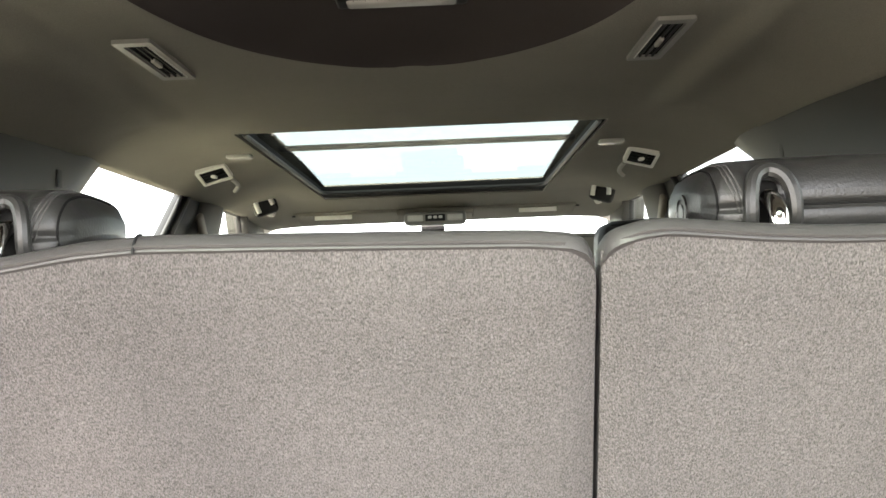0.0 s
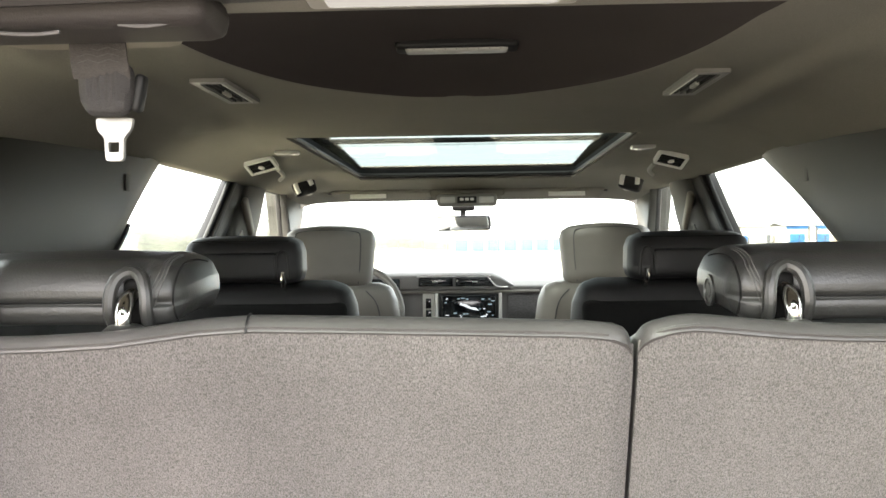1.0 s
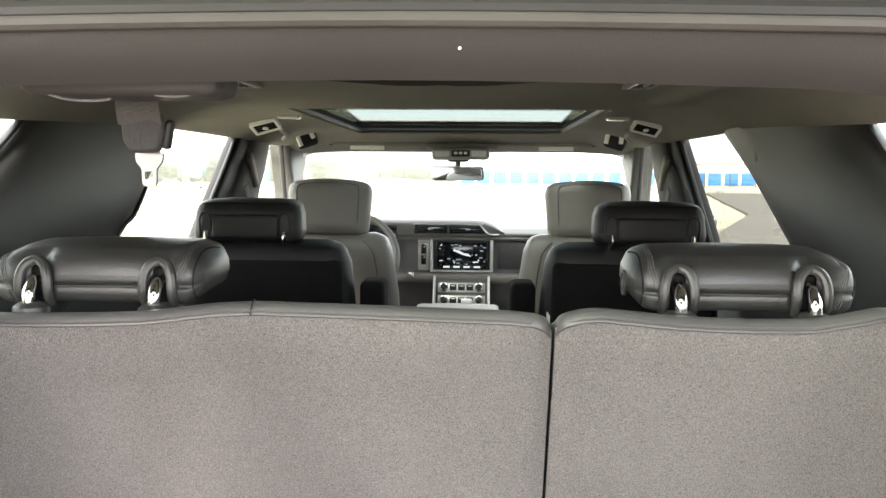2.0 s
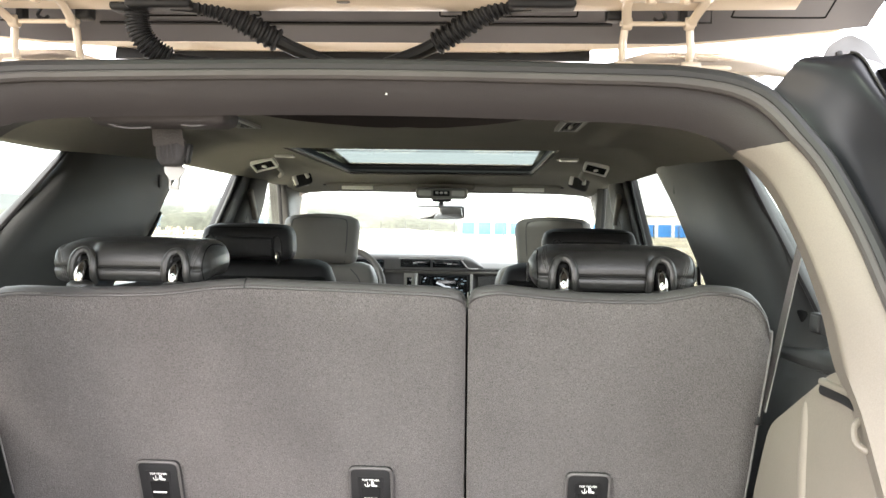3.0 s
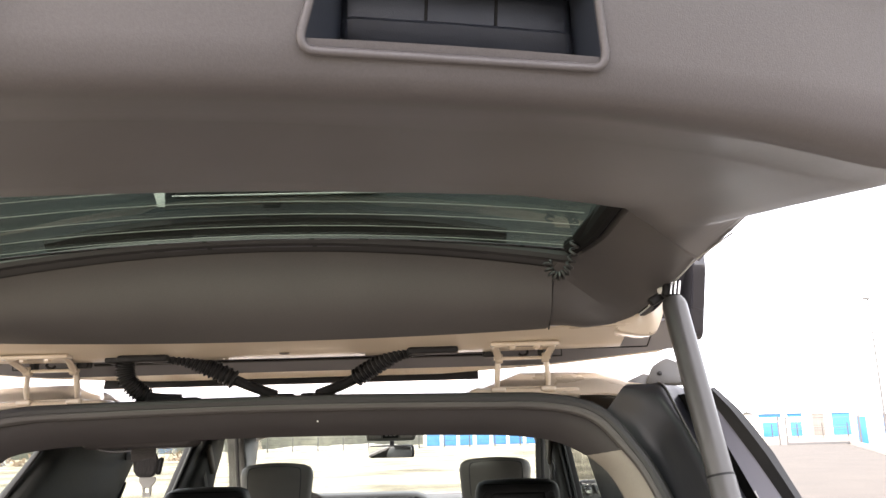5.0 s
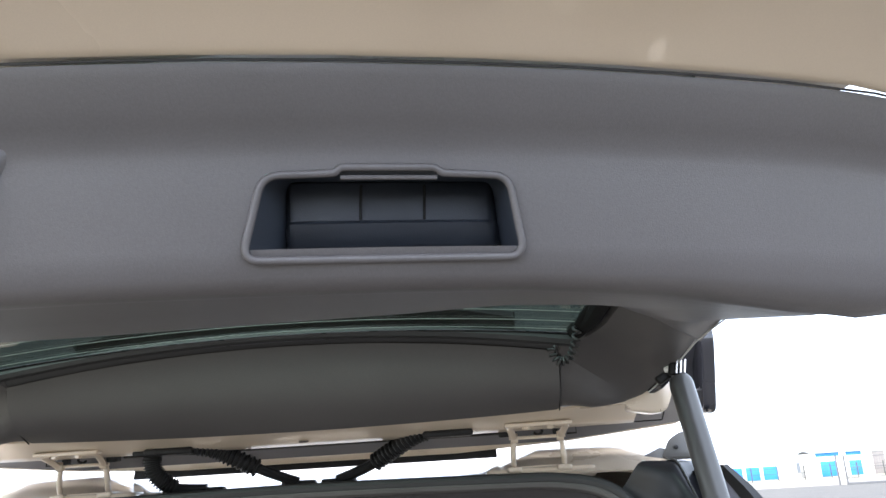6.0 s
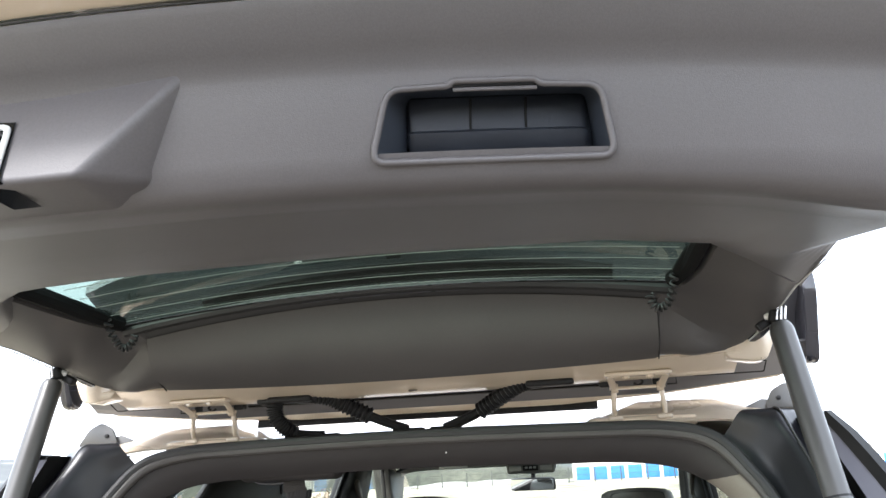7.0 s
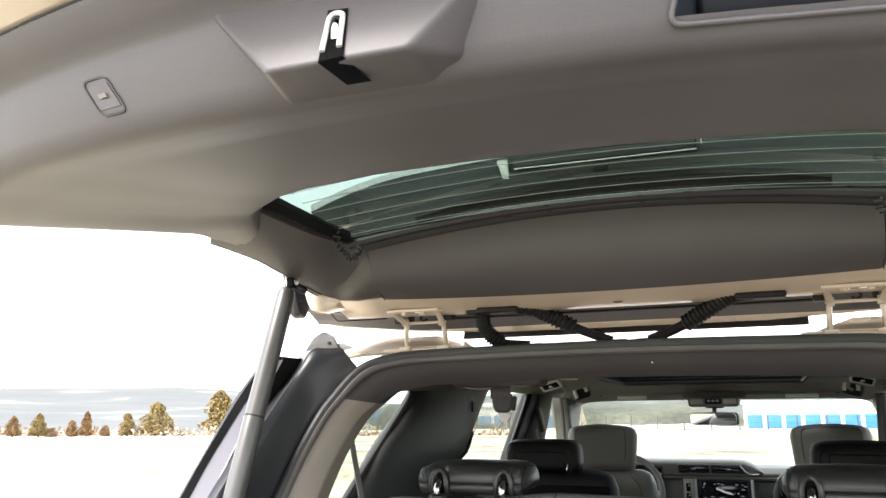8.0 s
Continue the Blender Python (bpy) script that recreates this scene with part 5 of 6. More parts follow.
# ==== second row ====
def second_seat(s):
    cx = .445 * s
    root = thing("second_row_seat", (cx, 1.85, .81), "black leather captain's chair facing forward", "car seat", "second row seats")

    def shape(v):
        v = v.copy()
        f = (v.z + .30) / .6
        v.x *= 1 - .10 * max(0, f - .55) / .45
        v.y += -.05 * f
        return v
    part("backrest", rbox((cx, 1.72, 1.190), (.45, .13, .60), .055, 12, (0, 0, 0), shape), BLACKPL, root, "black leather backrest", 60)
    part("back_shell", rbox((cx, 1.640, 1.17), (.385, .03, .55), .014, 6, (5, 0, 0)), MATTE, root, "black plastic back shell")
    part("seat", rbox((cx, 1.98, .98), (.46, .50, .14), .05, 8), JETL, root, "black leather seat cushion", 60)
    part("base", bbox((cx, 1.95, .86), (.40, .40, .10), .01), BLACKPL, root)
    part("armrest", rbox((s * .188, 1.73, 1.32), (.062, .11, .13), .015, 4), MATTE, root, "raised black armrest")
    part("shoulder_piping", tube([(cx + t, 1.634 + .02 * abs(t / .2) ** 3, 1.478 - .05 * abs(t / .205) ** 5) for t in lin(-.20, .20, 16)], .0022, 6, 0), THREAD, root)
    hx = .482 * s
    head = thing("headrest", (hx, 1.66, 1.46), "black leather headrest on chrome posts above a captain's chair", "headrest", "second row headrests")

    def hs(v):
        v = v.copy()
        v.y += .012 * (v.z / .06)
        v.x *= 1 - .03 * v.z / .06
        v.z += .005 * (1 - (v.x / .12) ** 2)
        return v
    part("cushion", rbox((hx, 1.655, 1.535), (.262, .105, .102), .030, 12, (0, 0, 0), hs), JETL, head, "black leather cushion", 60)
    part("top_seam", tube([(hx + t, 1.606 + .012 * .7, 1.578) for t in lin(-.105, .105, 8)], .0012, 5, 0), MATTE, head)
    part("rear_pad", rbox((hx, 1.604, 1.524), (.165, .02, .058), .009, 4), BLACKPL, head)
    for q in (-.095, .095):
        part("post", tube([(hx + q, 1.640, 1.470), (hx + q, 1.606, 1.484), (hx + q, 1.602, 1.512)], .0062, 10, 5), CHROME, head, "chrome headrest post")
        part("loop", tube([(hx + q - .014, 1.602, 1.497), (hx + q - .012, 1.594, 1.545), (hx + q, 1.598, 1.556), (hx + q + .012, 1.594, 1.545), (hx + q + .014, 1.602, 1.497)], .0028, 8, 5), BLACKPL, head)


for s in (-1, 1):
    second_seat(s)


# ==== front row ====
def front_seat(s):
    cx = .462 * s
    root = thing("front_seat", (cx, 2.85, .81), "taupe leather front seat with pale piping", "car seat", "front seats")

    def shape(v):
        v = v.copy()
        f = (v.z + .31) / .62
        v.x *= 1 - .14 * max(0, f - .6) / .4
        v.y += -.05 * f
        return v
    back = rbox((cx, 2.72, 1.125), (.49, .15, .62), .06, 12, (0, 0, 0), shape)
    tree_ = BVHTree.FromBMesh(back)
    part("backrest", back, TAUPE, root, "taupe leather backrest", 60)
    part("seat", rbox((cx, 3.0, .95), (.50, .52, .15), .05, 8), TAUPE, root, "taupe leather cushion", 60)
    part("base", bbox((cx, 2.98, .85), (.42, .42, .10), .01), BLACKPL, root)
    for e in (-1, 1):
        part("piping", tube(drape(tree_, [(cx + e * dx, 2.7, z) for dx, z in ((.185, .90), (.185, 1.0), (.183, 1.1), (.180, 1.2), (.170, 1.3), (.155, 1.37), (.12, 1.41))], (0, 1, 0), -.0004), .0026, 6, 4), LEATHER, root, "dark piped seam")
    hx = .475 * s
    head = thing("headrest", (hx, 2.66, 1.43), "large taupe leather headrest with dark piping", "headrest", "front headrests")

    def hs(v):
        v = v.copy()
        v.x *= 1 + .06 * (v.z / .1)
        v.z += .008 * (1 - (v.x / .12) ** 2)
        v.y += .018 * (v.x / .12) ** 2
        return v
    cush = rbox((hx, 2.665, 1.520), (.300, .105, .208), .036, 12, (-4, 0, 0), hs)
    tree_ = BVHTree.FromBMesh(cush)
    part("cushion", cush, TAUPE, head, "taupe leather cushion", 60)
    loop = drape(tree_, [(hx + dx, 2.66, 1.520 + dz) for dx, dz in ((-.104, -.085), (-.110, -.03), (-.113, .03), (-.112, .075), (-.095, .092), (0, .098), (.095, .092), (.112, .075), (.113, .03), (.110, -.03), (.104, -.085))], (0, 1, 0), -.0006)
    part("piping", tube(loop, .0024, 6, 4), LEATHER, head, "dark piped seam")
    for q in (-.06, .06):
        part("post", tube([(hx + q, 2.66, 1.40), (hx + q, 2.662, 1.46)], .006, 10, 0), CHROME, head, "chrome headrest post")


for s in (-1, 1):
    front_seat(s)

# ==== dashboard ====
dash = thing("dashboard", (0, 3.7, .81), "dark dashboard with taupe lower trim and a wide screen", "dashboard")
prof = rounded([(4.06, 1.385), (3.72, 1.412), (3.50, 1.405), (3.435, 1.375), (3.46, 1.345), (3.46, 1.195), (3.41, 1.165), (3.44, 1.09), (3.60, .86), (4.06, .86)], .02, 3)
part("main_body", slab(prof, -.695, .695, .004), DASHM, dash, "dark soft-skinned dashboard")
pod = rounded([(3.80, 1.425), (3.55, 1.447), (3.43, 1.442), (3.405, 1.425), (3.41, 1.365), (3.50, 1.36), (3.80, 1.38)], .012, 3)


def pod_mesh():
    bm = bmesh.new()
    rows = []
    for x, k in ((-.69, .9), (-.66, 1), (-.3, 1), (.05, 1), (.105, .96), (.14, .78), (.17, .5), (.20, .2), (.23, .04)):
        rows.append([bm.verts.new((x, p[0] + (1 - k) * .05, 1.37 + (p[1] - 1.37) * k)) for p in pod])
    for q, w in zip(rows, rows[1:]):
        for i in range(len(q)):
            j = (i + 1) % len(q)
            bm.faces.new((q[i], q[j], w[j], w[i]))
    bm.faces.new(rows[0])
    bm.faces.new(list(reversed(rows[-1])))
    return bm


part("hood", pod_mesh(), DASHM, dash, "dark hood over instruments and vents")
for x0, x1, taper in ((-.218, -.068, 0), (-.056, .112, .035)):
    vent = part("air_vent", slab([(x0, 1.381), (x1, 1.381), (x1 - taper, 1.419), (x0, 1.419)], 3.400, 3.412, .002, axis="y"), SCREENM, dash, "dark dashboard air vent")
    for k in range(3):
        z = 1.389 + k * .011
        part("slat", bbox(((x0 + x1 - taper * k * .4) / 2, 3.399, z), (x1 - x0 - .02 - taper * k * .4, .006, .0022), .0006), BLACKPL, vent)
    part("tab", bbox(((x0 + x1) / 2, 3.396, 1.400), (.022, .004, .006), .001), SILVER, vent, "silver vent tab")
part("bright_line", tube([(-.225, 3.401, 1.423), (.072, 3.401, 1.423), (.085, 3.401, 1.420), (.122, 3.402, 1.380), (.17, 3.42, 1.376)], .0022, 6, 3), SILVER, dash, "satin silver trim line")
scr = part("touch_screen", bbox((.003, 3.438, 1.278), (.262, .016, .137), .004), BLACKPL, dash, "wide touch screen showing a map")
part("display", bbox((.0, 3.4275, 1.278), (.232, .003, .122), .001), SCREENM, scr)
rng = random.Random(5)
part("map_shape", slab([(-.035, 1.310), (-.028, 1.303), (-.012, 1.300), (.010, 1.288), (.030, 1.286), (.045, 1.272), (.02, 1.276), (.0, 1.282), (-.022, 1.292), (-.040, 1.298)], 3.4245, 3.4255, 0, axis="y"), LITGREY, scr, "pale car outline on the screen")
for k in range(30):
    x, z = rng.uniform(-.105, .105), rng.uniform(1.236, 1.328)
    if abs(x) < .045 and 1.265 < z < 1.315:
        continue
    part("icon", bbox((x, 3.4248, z), (rng.uniform(.004, .016), .001, rng.uniform(.003, .006)), 0), LITBLUE if rng.random() < .6 else LITGREY, scr)
for k in range(4):
    part("button", bbox((-.07 + k * .047, 3.4248, 1.224), (.030, .001, .008), 0), LITGREY, scr)
part("side_bar", bbox((.138, 3.427, 1.279), (.014, .02, .142), .003), SATIN, dash, "bright silver bar beside the screen")
part("side_bar", bbox((-.140, 3.430, 1.279), (.014, .018, .142), .002), SATIN, dash, "bright silver bar beside the screen")
part("bottom_bar", bbox((0, 3.430, 1.2045), (.29, .018, .008), .002), SATIN, dash, "silver bar under the screen")
part("top_bar", bbox((0, 3.430, 1.355), (.62, .02, .012), .003), TAUPE, dash, "taupe band over the screen")
ctl = part("control_strip", bbox((-.176, 3.436, 1.279), (.052, .014, .145), .003), GREYPL, dash, "pale control strip with buttons")
for k in range(2):
    part("button", bbox((-.176, 3.427, 1.255 + k * .05), (.024, .004, .044), .001), SCREENM, ctl)
part("inlay", bbox((.42, 3.452, 1.275), (.50, .012, .125), .004), MESHTRIM, dash, "patterned black dash inlay")
part("lower_bolster", rbox((0, 3.405, 1.175), (1.30, .07, .045), .02, 6), DASHLO, dash, "taupe lower bolster")
part("instrument_cluster", bbox((-.47, 3.410, 1.345), (.34, .02, .14), .006), SCREENM, dash, "dark instrument cluster")
for k in (-.1, .1):
    part("dial", lathe([(.05, 0), (.05, .003), (.044, .004), (.043, .002)], 24, pose(-.47 + k, 3.399, 1.35, 90, 0, 0)), BLACKPL, dash)
part("start_button", lathe([(.013, 0), (.013, .006), (.010, .008)], 18, pose(-.228, 3.37, 1.192, 90, 0, 0)), CHROME, dash, "round silver start button")

wheel = thing("steering_wheel", (-.46, 3.12, 1.29), "taupe leather steering wheel with silver spokes", "steering wheel")
wm = pose(-.455, 3.06, 1.298, 68, 0, 0)
part("rim", tube([wm @ Vector((.190 * math.cos(a), .190 * math.sin(a), 0)) for a in lin(0, math.tau, 40)], .0155, 10, 0), TAUPE, wheel, "taupe leather rim")
hub = rbox((0, 0, -.015), (.13, .10, .05), .025, 5)
hub.transform(wm)
part("hub", hub, DASHLO, wheel)
for a in (0, 180, 270):
    sp_ = bbox((.115, 0, -.006), (.13, .035, .014), .004)
    sp_.transform(wm @ pose(0, 0, 0, 0, 0, a))
    part("spoke", sp_, SILVER, wheel)
part("column", tube([wm @ Vector((0, 0, -.03)), wm @ Vector((0, -.02, -.36))], .045, 12, 0), BLACKPL, wheel)

stack = thing("climate_controls", (0, 3.34, 1.02), "silver-trimmed climate control stack", "control panel")
sm = pose(.002, 3.345, 1.105, -22, 0, 0)


def on_stack(bm):
    bm.transform(sm)
    return bm


part("face", on_stack(bbox((0, .02, 0), (.235, .04, .15), .006)), DASHM, stack, "dark control panel")
for z in (.034, -.026):
    part("band", on_stack(bbox((0, -.002, z), (.215, .006, .046), .004)), SILVER, stack, "satin grey control band")
    for x in (-.080, .080):
        knob = part("knob", on_stack(lathe([(.021, 0), (.021, .006), (.018, .016), (.015, .018), (.013, .016)], 20, pose(x, -.004, z, 90, 0, 0))), CHROME, stack, "chrome knob")
        part("knob_cap", on_stack(lathe([(.0125, 0), (.0125, .003), (.006, .004)], 16, pose(x, -.020, z, 90, 0, 0))), BLACKPL, knob)
    for x in (-.038, 0, .038):
        part("button", on_stack(bbox((x, -.006, z), (.031, .006, .028), .003)), BLACKPL, stack)
        part("button_mark", on_stack(bbox((x, -.0095, z + .006), (.018, .001, .003), 0)), LABELW, stack)
for e in (-1, 1):
    rail = slab([(-.09, -.10), (-.02, .085), (.02, .085), (.02, -.10)], e * .118, e * .128, .003)
    part("side_rail", on_stack(rail), SATIN, stack, "satin silver side rail")

console = thing("centre_console", (0, 2.95, .81), "pale grey padded centre console between front seats", "console")
part("lid", rbox((-.006, 2.86, 1.085), (.345, .32, .05), .022, 6, (4, 0, 0)), LIDM, console, "padded console lid")
part("lid_seam", bbox((-.006, 2.699, 1.068), (.335, .006, .005), .001), BLACKPL, console)
part("box", bbox((0, 2.92, .94), (.33, .50, .25), .02), DASHLO, console)
part("tray", bbox((0, 3.12, 1.075), (.24, .16, .03), .008), SATIN, console, "silver-edged tray")
part("selector", rbox((.03, 3.10, 1.105), (.05, .05, .04), .012, 4), SATIN, console, "bright drive selector")

# ==== roof fittings ====
mir = thing("rear_view_mirror", (-.022, 3.40, 1.66), "black rear-view mirror hung at the windscreen", "mirror")
mirm = pose(-.022, 3.405, 1.655, 8, 0, -19)
hs_ = rbox((0, 0, 0), (.255, .034, .066), .016, 6)
hs_.transform(mirm)
part("housing", hs_, BLACKPL, mir)
mg = slab(rounded([(-.123, -.028), (.123, -.028), (.121, .028), (-.121, .028)], .012), -.001, .001, 0, axis="y")
mg.transform(mirm @ pose(0, -.019, 0))
part("glass", mg, MIRROR, mir, "mirror glass")
part("stem", tube([(-.022, 3.42, 1.668), (-.02, 3.435, 1.71), (-.018, 3.44, 1.745)], .012, 10, 4), BLACKPL, mir)
part("sensor_pod", rbox((-.018, 3.43, 1.728), (.10, .05, .04), .014, 4), BLACKPL, mir)

oc = thing("overhead_console", (0, 3.16, 1.73), "grey overhead console with lamps and switches", "overhead console")
part("surround", rbox((0, 3.20, 1.778), (.30, .20, .030), .014, 8, (6, 0, 0)), HEADLINER, oc, "cloth-covered swelling round the console")
part("body", rbox((0, 3.12, 1.741), (.235, .20, .050), .016, 6, (4, 0, 0)), VENTF, oc)
for x in (-.075, .075):
    part("map_lamp", rbox((x, 3.026, 1.736), (.060, .02, .026), .006, 3), LENS, oc, "clear map lamp")
part("switch_panel", bbox((0, 3.020, 1.736), (.075, .01, .026), .003), BLACKPL, oc)
for x in (-.02, .0, .02):
    part("switch", bbox((x, 3.014, 1.738), (.014, .006, .010), .002), SILVER, oc)

for s in (-1, 1):
    vis = thing("sun_visor", (s * .34, 3.20, 1.77), "grey cloth sun visor folded against the roof", "sun visor", "sun visors")
    part("blade", rbox((s * .345, 3.18, 1.768), (.40, .15, .018), .008, 6, (-9, 0, 0)), HEADLINER, vis)
    part("warning_label", bbox((s * .395, 3.110, 1.760), (.145, .004, .017), .0005, (-9, 0, 0)), LABELW, vis, "white warning label, print unreadable")
    part("pivot", tube([(s * .13, 3.14, 1.775), (s * .56, 3.14, 1.775)], .005, 8, 0), BLACKPL, vis)
    gh = thing("grab_handle", (s * .60, 2.82, 1.79), "dark grab handle with pale grip over the door", "grab handle", "grab handles")
    gm = pose(s * .588, 2.80, 1.786, 0, 0, -18 * s) @ pose(0, 0, 0, 0, 18 * s, 0)
    bez = rbox((0, .012, 0), (.086, .034, .074), .016, 5)
    bez.transform(gm)
    part("bezel", bez, BLACKPL, gh, "dark bezel")
    part("grip", tube([gm @ Vector(v) for v in ((-.028, -.008, -.024), (-.029, -.014, .016), (-.006, -.016, .024), (.018, -.014, .020), (.026, -.008, -.008))], .0085, 10, 5), LABELW, gh, "pale end of the grip")
    part("bar", tube([(s * .605, 2.82, 1.782), (s * .603, 2.90, 1.768), (s * .603, 2.98, 1.770), (s * .61, 3.03, 1.785)], .011, 10, 5), GREYPL, gh)

    # vents in the roof
    rv = thing("roof_vent", (s * .373, 1.172, 1.82), "long black roof air vent in a grey frame", "air vent", "rear roof vents")
    def vp(u, v, d, s=s):
        x, y = s * (.373 + u), 1.172 + v
        return Vector((x, y, ceil_z(x, y) - d))
    part("frame", frame_ring(rounded([(-.027, -.101), (.027, -.101), (.027, .101), (-.027, .101)], .004), rounded([(-.017, -.083), (.017, -.083), (.017, .083), (-.017, .083)], .002), -.004, .006, vp), VENTF, rv, "grey vent frame")
    part("well", sheet(lambda u, v: vp(u, v, .001), (-.019, .019), lin(-.086, .086, 4), .001), MATTE, rv, "black vent throat")
    for k in (-.010, 0, .010):
        part("louvre", tube([vp(k, -.083, .004), vp(k, 0, .004), vp(k, .083, .004)], .0014, 6, 0, sy=2.0), BLACKPL, rv)
    part("tab", rbox(vp(0, .0, .007), (.007, .034, .007), .002, 3), GREYPL, rv, "thumb tab")
    part("edge_bead", tube([vp(-.018, -.084, .0065), vp(-.018, .084, .0065)], .0012, 6, 0), SATIN, rv, "bright inner edge")

    mv = thing("door_vent", (s * .566, 2.10, 1.815), "small square roof vent beside the sunroof", "air vent", "middle roof vents")
    def mp(u, v, d, s=s):
        u, v = u * .78, v * .78
        x, y = s * (.560 + u), 2.10 + v
        return Vector((x, y - .3 * d, ceil_z(.56, 2.10) - .001 - .05 * u / .05 * .25 - .26 * (v + .055) - d))
    part("frame", frame_ring(rounded([(-.050, -.055), (.050, -.055), (.050, .055), (-.050, .055)], .008), rounded([(-.041, -.042), (.041, -.042), (.041, .042), (-.041, .042)], .004), -.006, .005, mp), LABELW, mv, "pale vent frame")
    part("well", sheet(lambda u, v: mp(u, v, .001), lin(-.044, .044, 3), lin(-.045, .045, 3), .001), MATTE, mv)
    for k in (-.022, 0, .022):
        part("louvre", tube([mp(-.034, k, .004), mp(0, k, .004), mp(.034, k, .004)], .0016, 6, 0, sy=1.4), BLACKPL, mv)
    part("tab", rbox(mp(0, 0, .006), (.014, .022, .008), .003, 3), LABELW, mv)
    hk = thing("coat_hook", (s * .515, 2.18, 1.81), "grey flip-down coat hook beside the roof vent", "coat hook", "coat hooks")
    part("hook", tube([mp(-.045, .06, .004), mp(-.055, .10, .012), mp(-.035, .13, .014)], .006, 8, 4), GREYPL, hk)
    ml = thing("reading_lamp", (s * .454, 1.95, 1.81), "small pale reading lamp set in the headliner", "lamp", "reading lamps")
    part("lens", rbox((s * .454, 1.95, ceil_z(.454, 1.95) - .004), (.062, .034, .012), .006, 4), LENS, ml)

# dome lamps
dl = thing("dome_lamp", (0, 1.05, 1.835), "slim dome lamp in a dark frame", "lamp")
LY = 1.066
zc = ceil_z(0, LY)
part("frame", rbox((0, LY, zc - .006), (.180, .042, .018), .006, 4), BLACKPL, dl)
part("lens", rbox((0, LY - .003, zc - .012), (.150, .026, .014), .005, 4), LENS, dl, "clear ribbed lens")
for k in range(9):
    part("rib", bbox((-.064 + k * .016, LY - .0165, zc - .013), (.0012, .002, .009), 0), VENTF, dl)
hl = thing("cargo_lamp", (0, .46, 1.745), "wide clear cargo lamp at the rear of the headliner", "lamp")
part("frame", rbox((0, .462, ceil_z(0, .462) + .001), (.200, .040, .010), .005, 4), GREYPL, hl)
part("lens", rbox((0, .462, ceil_z(0, .462) - .001), (.172, .026, .008), .004, 4), LAMPON, hl, "lit clear lens")
rd = thing("parking_sensor", (.058, .379, 1.757), "small round reflector set in the header trim", "sensor")
part("disc", lathe([(.0014, 0), (.0014, .001), (.001, .0015)], 12, pose(.058, .372, 1.757, 110, 0, 0)), LABELW, rd)

# sunroof
sr = thing("sunroof", (0, 2.3, 1.82), "panoramic sunroof with tinted glass in a dark frame", "sunroof")
ro, ri = rounded([(-.405, 1.695), (.405, 1.695), (.405, 2.955), (-.405, 2.955)], .05), rounded([(-.391, 1.712), (.391, 1.712), (.391, 2.83), (-.391, 2.83)], .05)
part("frame", frame_ring(ro, ri, 1.8175, 1.840, lambda u, v, d: Vector((u, v, d))), MATTE, sr, "dark frame")
part("inner_seal", tube([Vector((p[0], p[1], 1.820)) for p in ri + ri[:1]], .006, 8, 0), BLACKPL, sr)
part("cross_bar", bbox((0, 2.135, 1.856), (.79, .030, .012), .004), MATTE, sr, "dark bar between the panes")
for y0, y1 in ((1.70, 2.125), (2.145, 2.85)):
    part("pane", bbox((0, (y0 + y1) / 2, 1.8435), (.81, y1 - y0, .004), 0), ROOFGL, sr, "tinted roof pane")

# ==== belts and side fittings ====
cb = thing("seat_belt", (-.30, .53, 1.75), "centre seat belt hung from its roof guide, grey tongue", "seat belt")
part("bezel", frame_ring(rounded([(-.385, .495), (-.225, .495), (-.225, .585), (-.385, .585)], .035), rounded([(-.365, .515), (-.255, .515), (-.255, .565), (-.365, .565)], .02), 1.746, 1.760, lambda u, v, d: Vector((u, v, d))), GARNISH, cb, "oval plastic bezel")
part("guide", bbox((-.31, .54, 1.757), (.11, .05, .006), .002), BLACKPL, cb, "dark belt slot")
part("housing", rbox((-.252, .446, 1.736), (.19, .070, .030), .0145, 8), HEADERM, cb, "smooth moulded belt housing under the header")
for lip_line in ([(-.335, .424, 1.727), (-.322, .423, 1.7235), (-.304, .423, 1.7185), (-.279, .423, 1.7170), (-.262, .423, 1.7185)],
                 [(-.221, .423, 1.7225), (-.201, .423, 1.7210), (-.178, .424, 1.725), (-.165, .425, 1.730)]):
    part("housing_edge", tube(lip_line, .0014, 8, 5), TRIM, cb, "pale edge of the belt housing")
part("retainer", rbox((-.268, .474, 1.743), (.054, .026, .026), .003, 4), BLACKPL, cb)
w = .0205
wpath = smooth_path([(-.262, .478, 1.741), (-.262, .480, 1.726), (-.2625, .484, 1.712), (-.263, .490, 1.700)], 6)
web = sheet(lambda u, v: wpath[v] + Vector((u * (1 + .06 * v / len(wpath)), .0015 * math.sin(u * 90), 0)), lin(-w, w, 6), range(len(wpath)), .0018)
part("webbing", web, WEB, cb)
for k in range(5):
    z = 1.729 - k * .0045
    part("stitching", tube([(-.262 - w * .8 + j * w * .4, .4765 + (1.741 - z) * .15 - .0006, z + .0012 * (1 if j % 2 else -1)) for j in range(5)], .0004, 4, 0), THREAD, cb)


def bag(v):
    v = v.copy()
    f = v.z / .020
    v.x *= 1.0 + .06 * f - .16 * max(0.0, -f) ** 2 + .06 * (1 - f * f)
    v.y += .0006 * math.sin(v.x * 1100) * max(0.0, 1 - f * f) - .004 * f
    return v


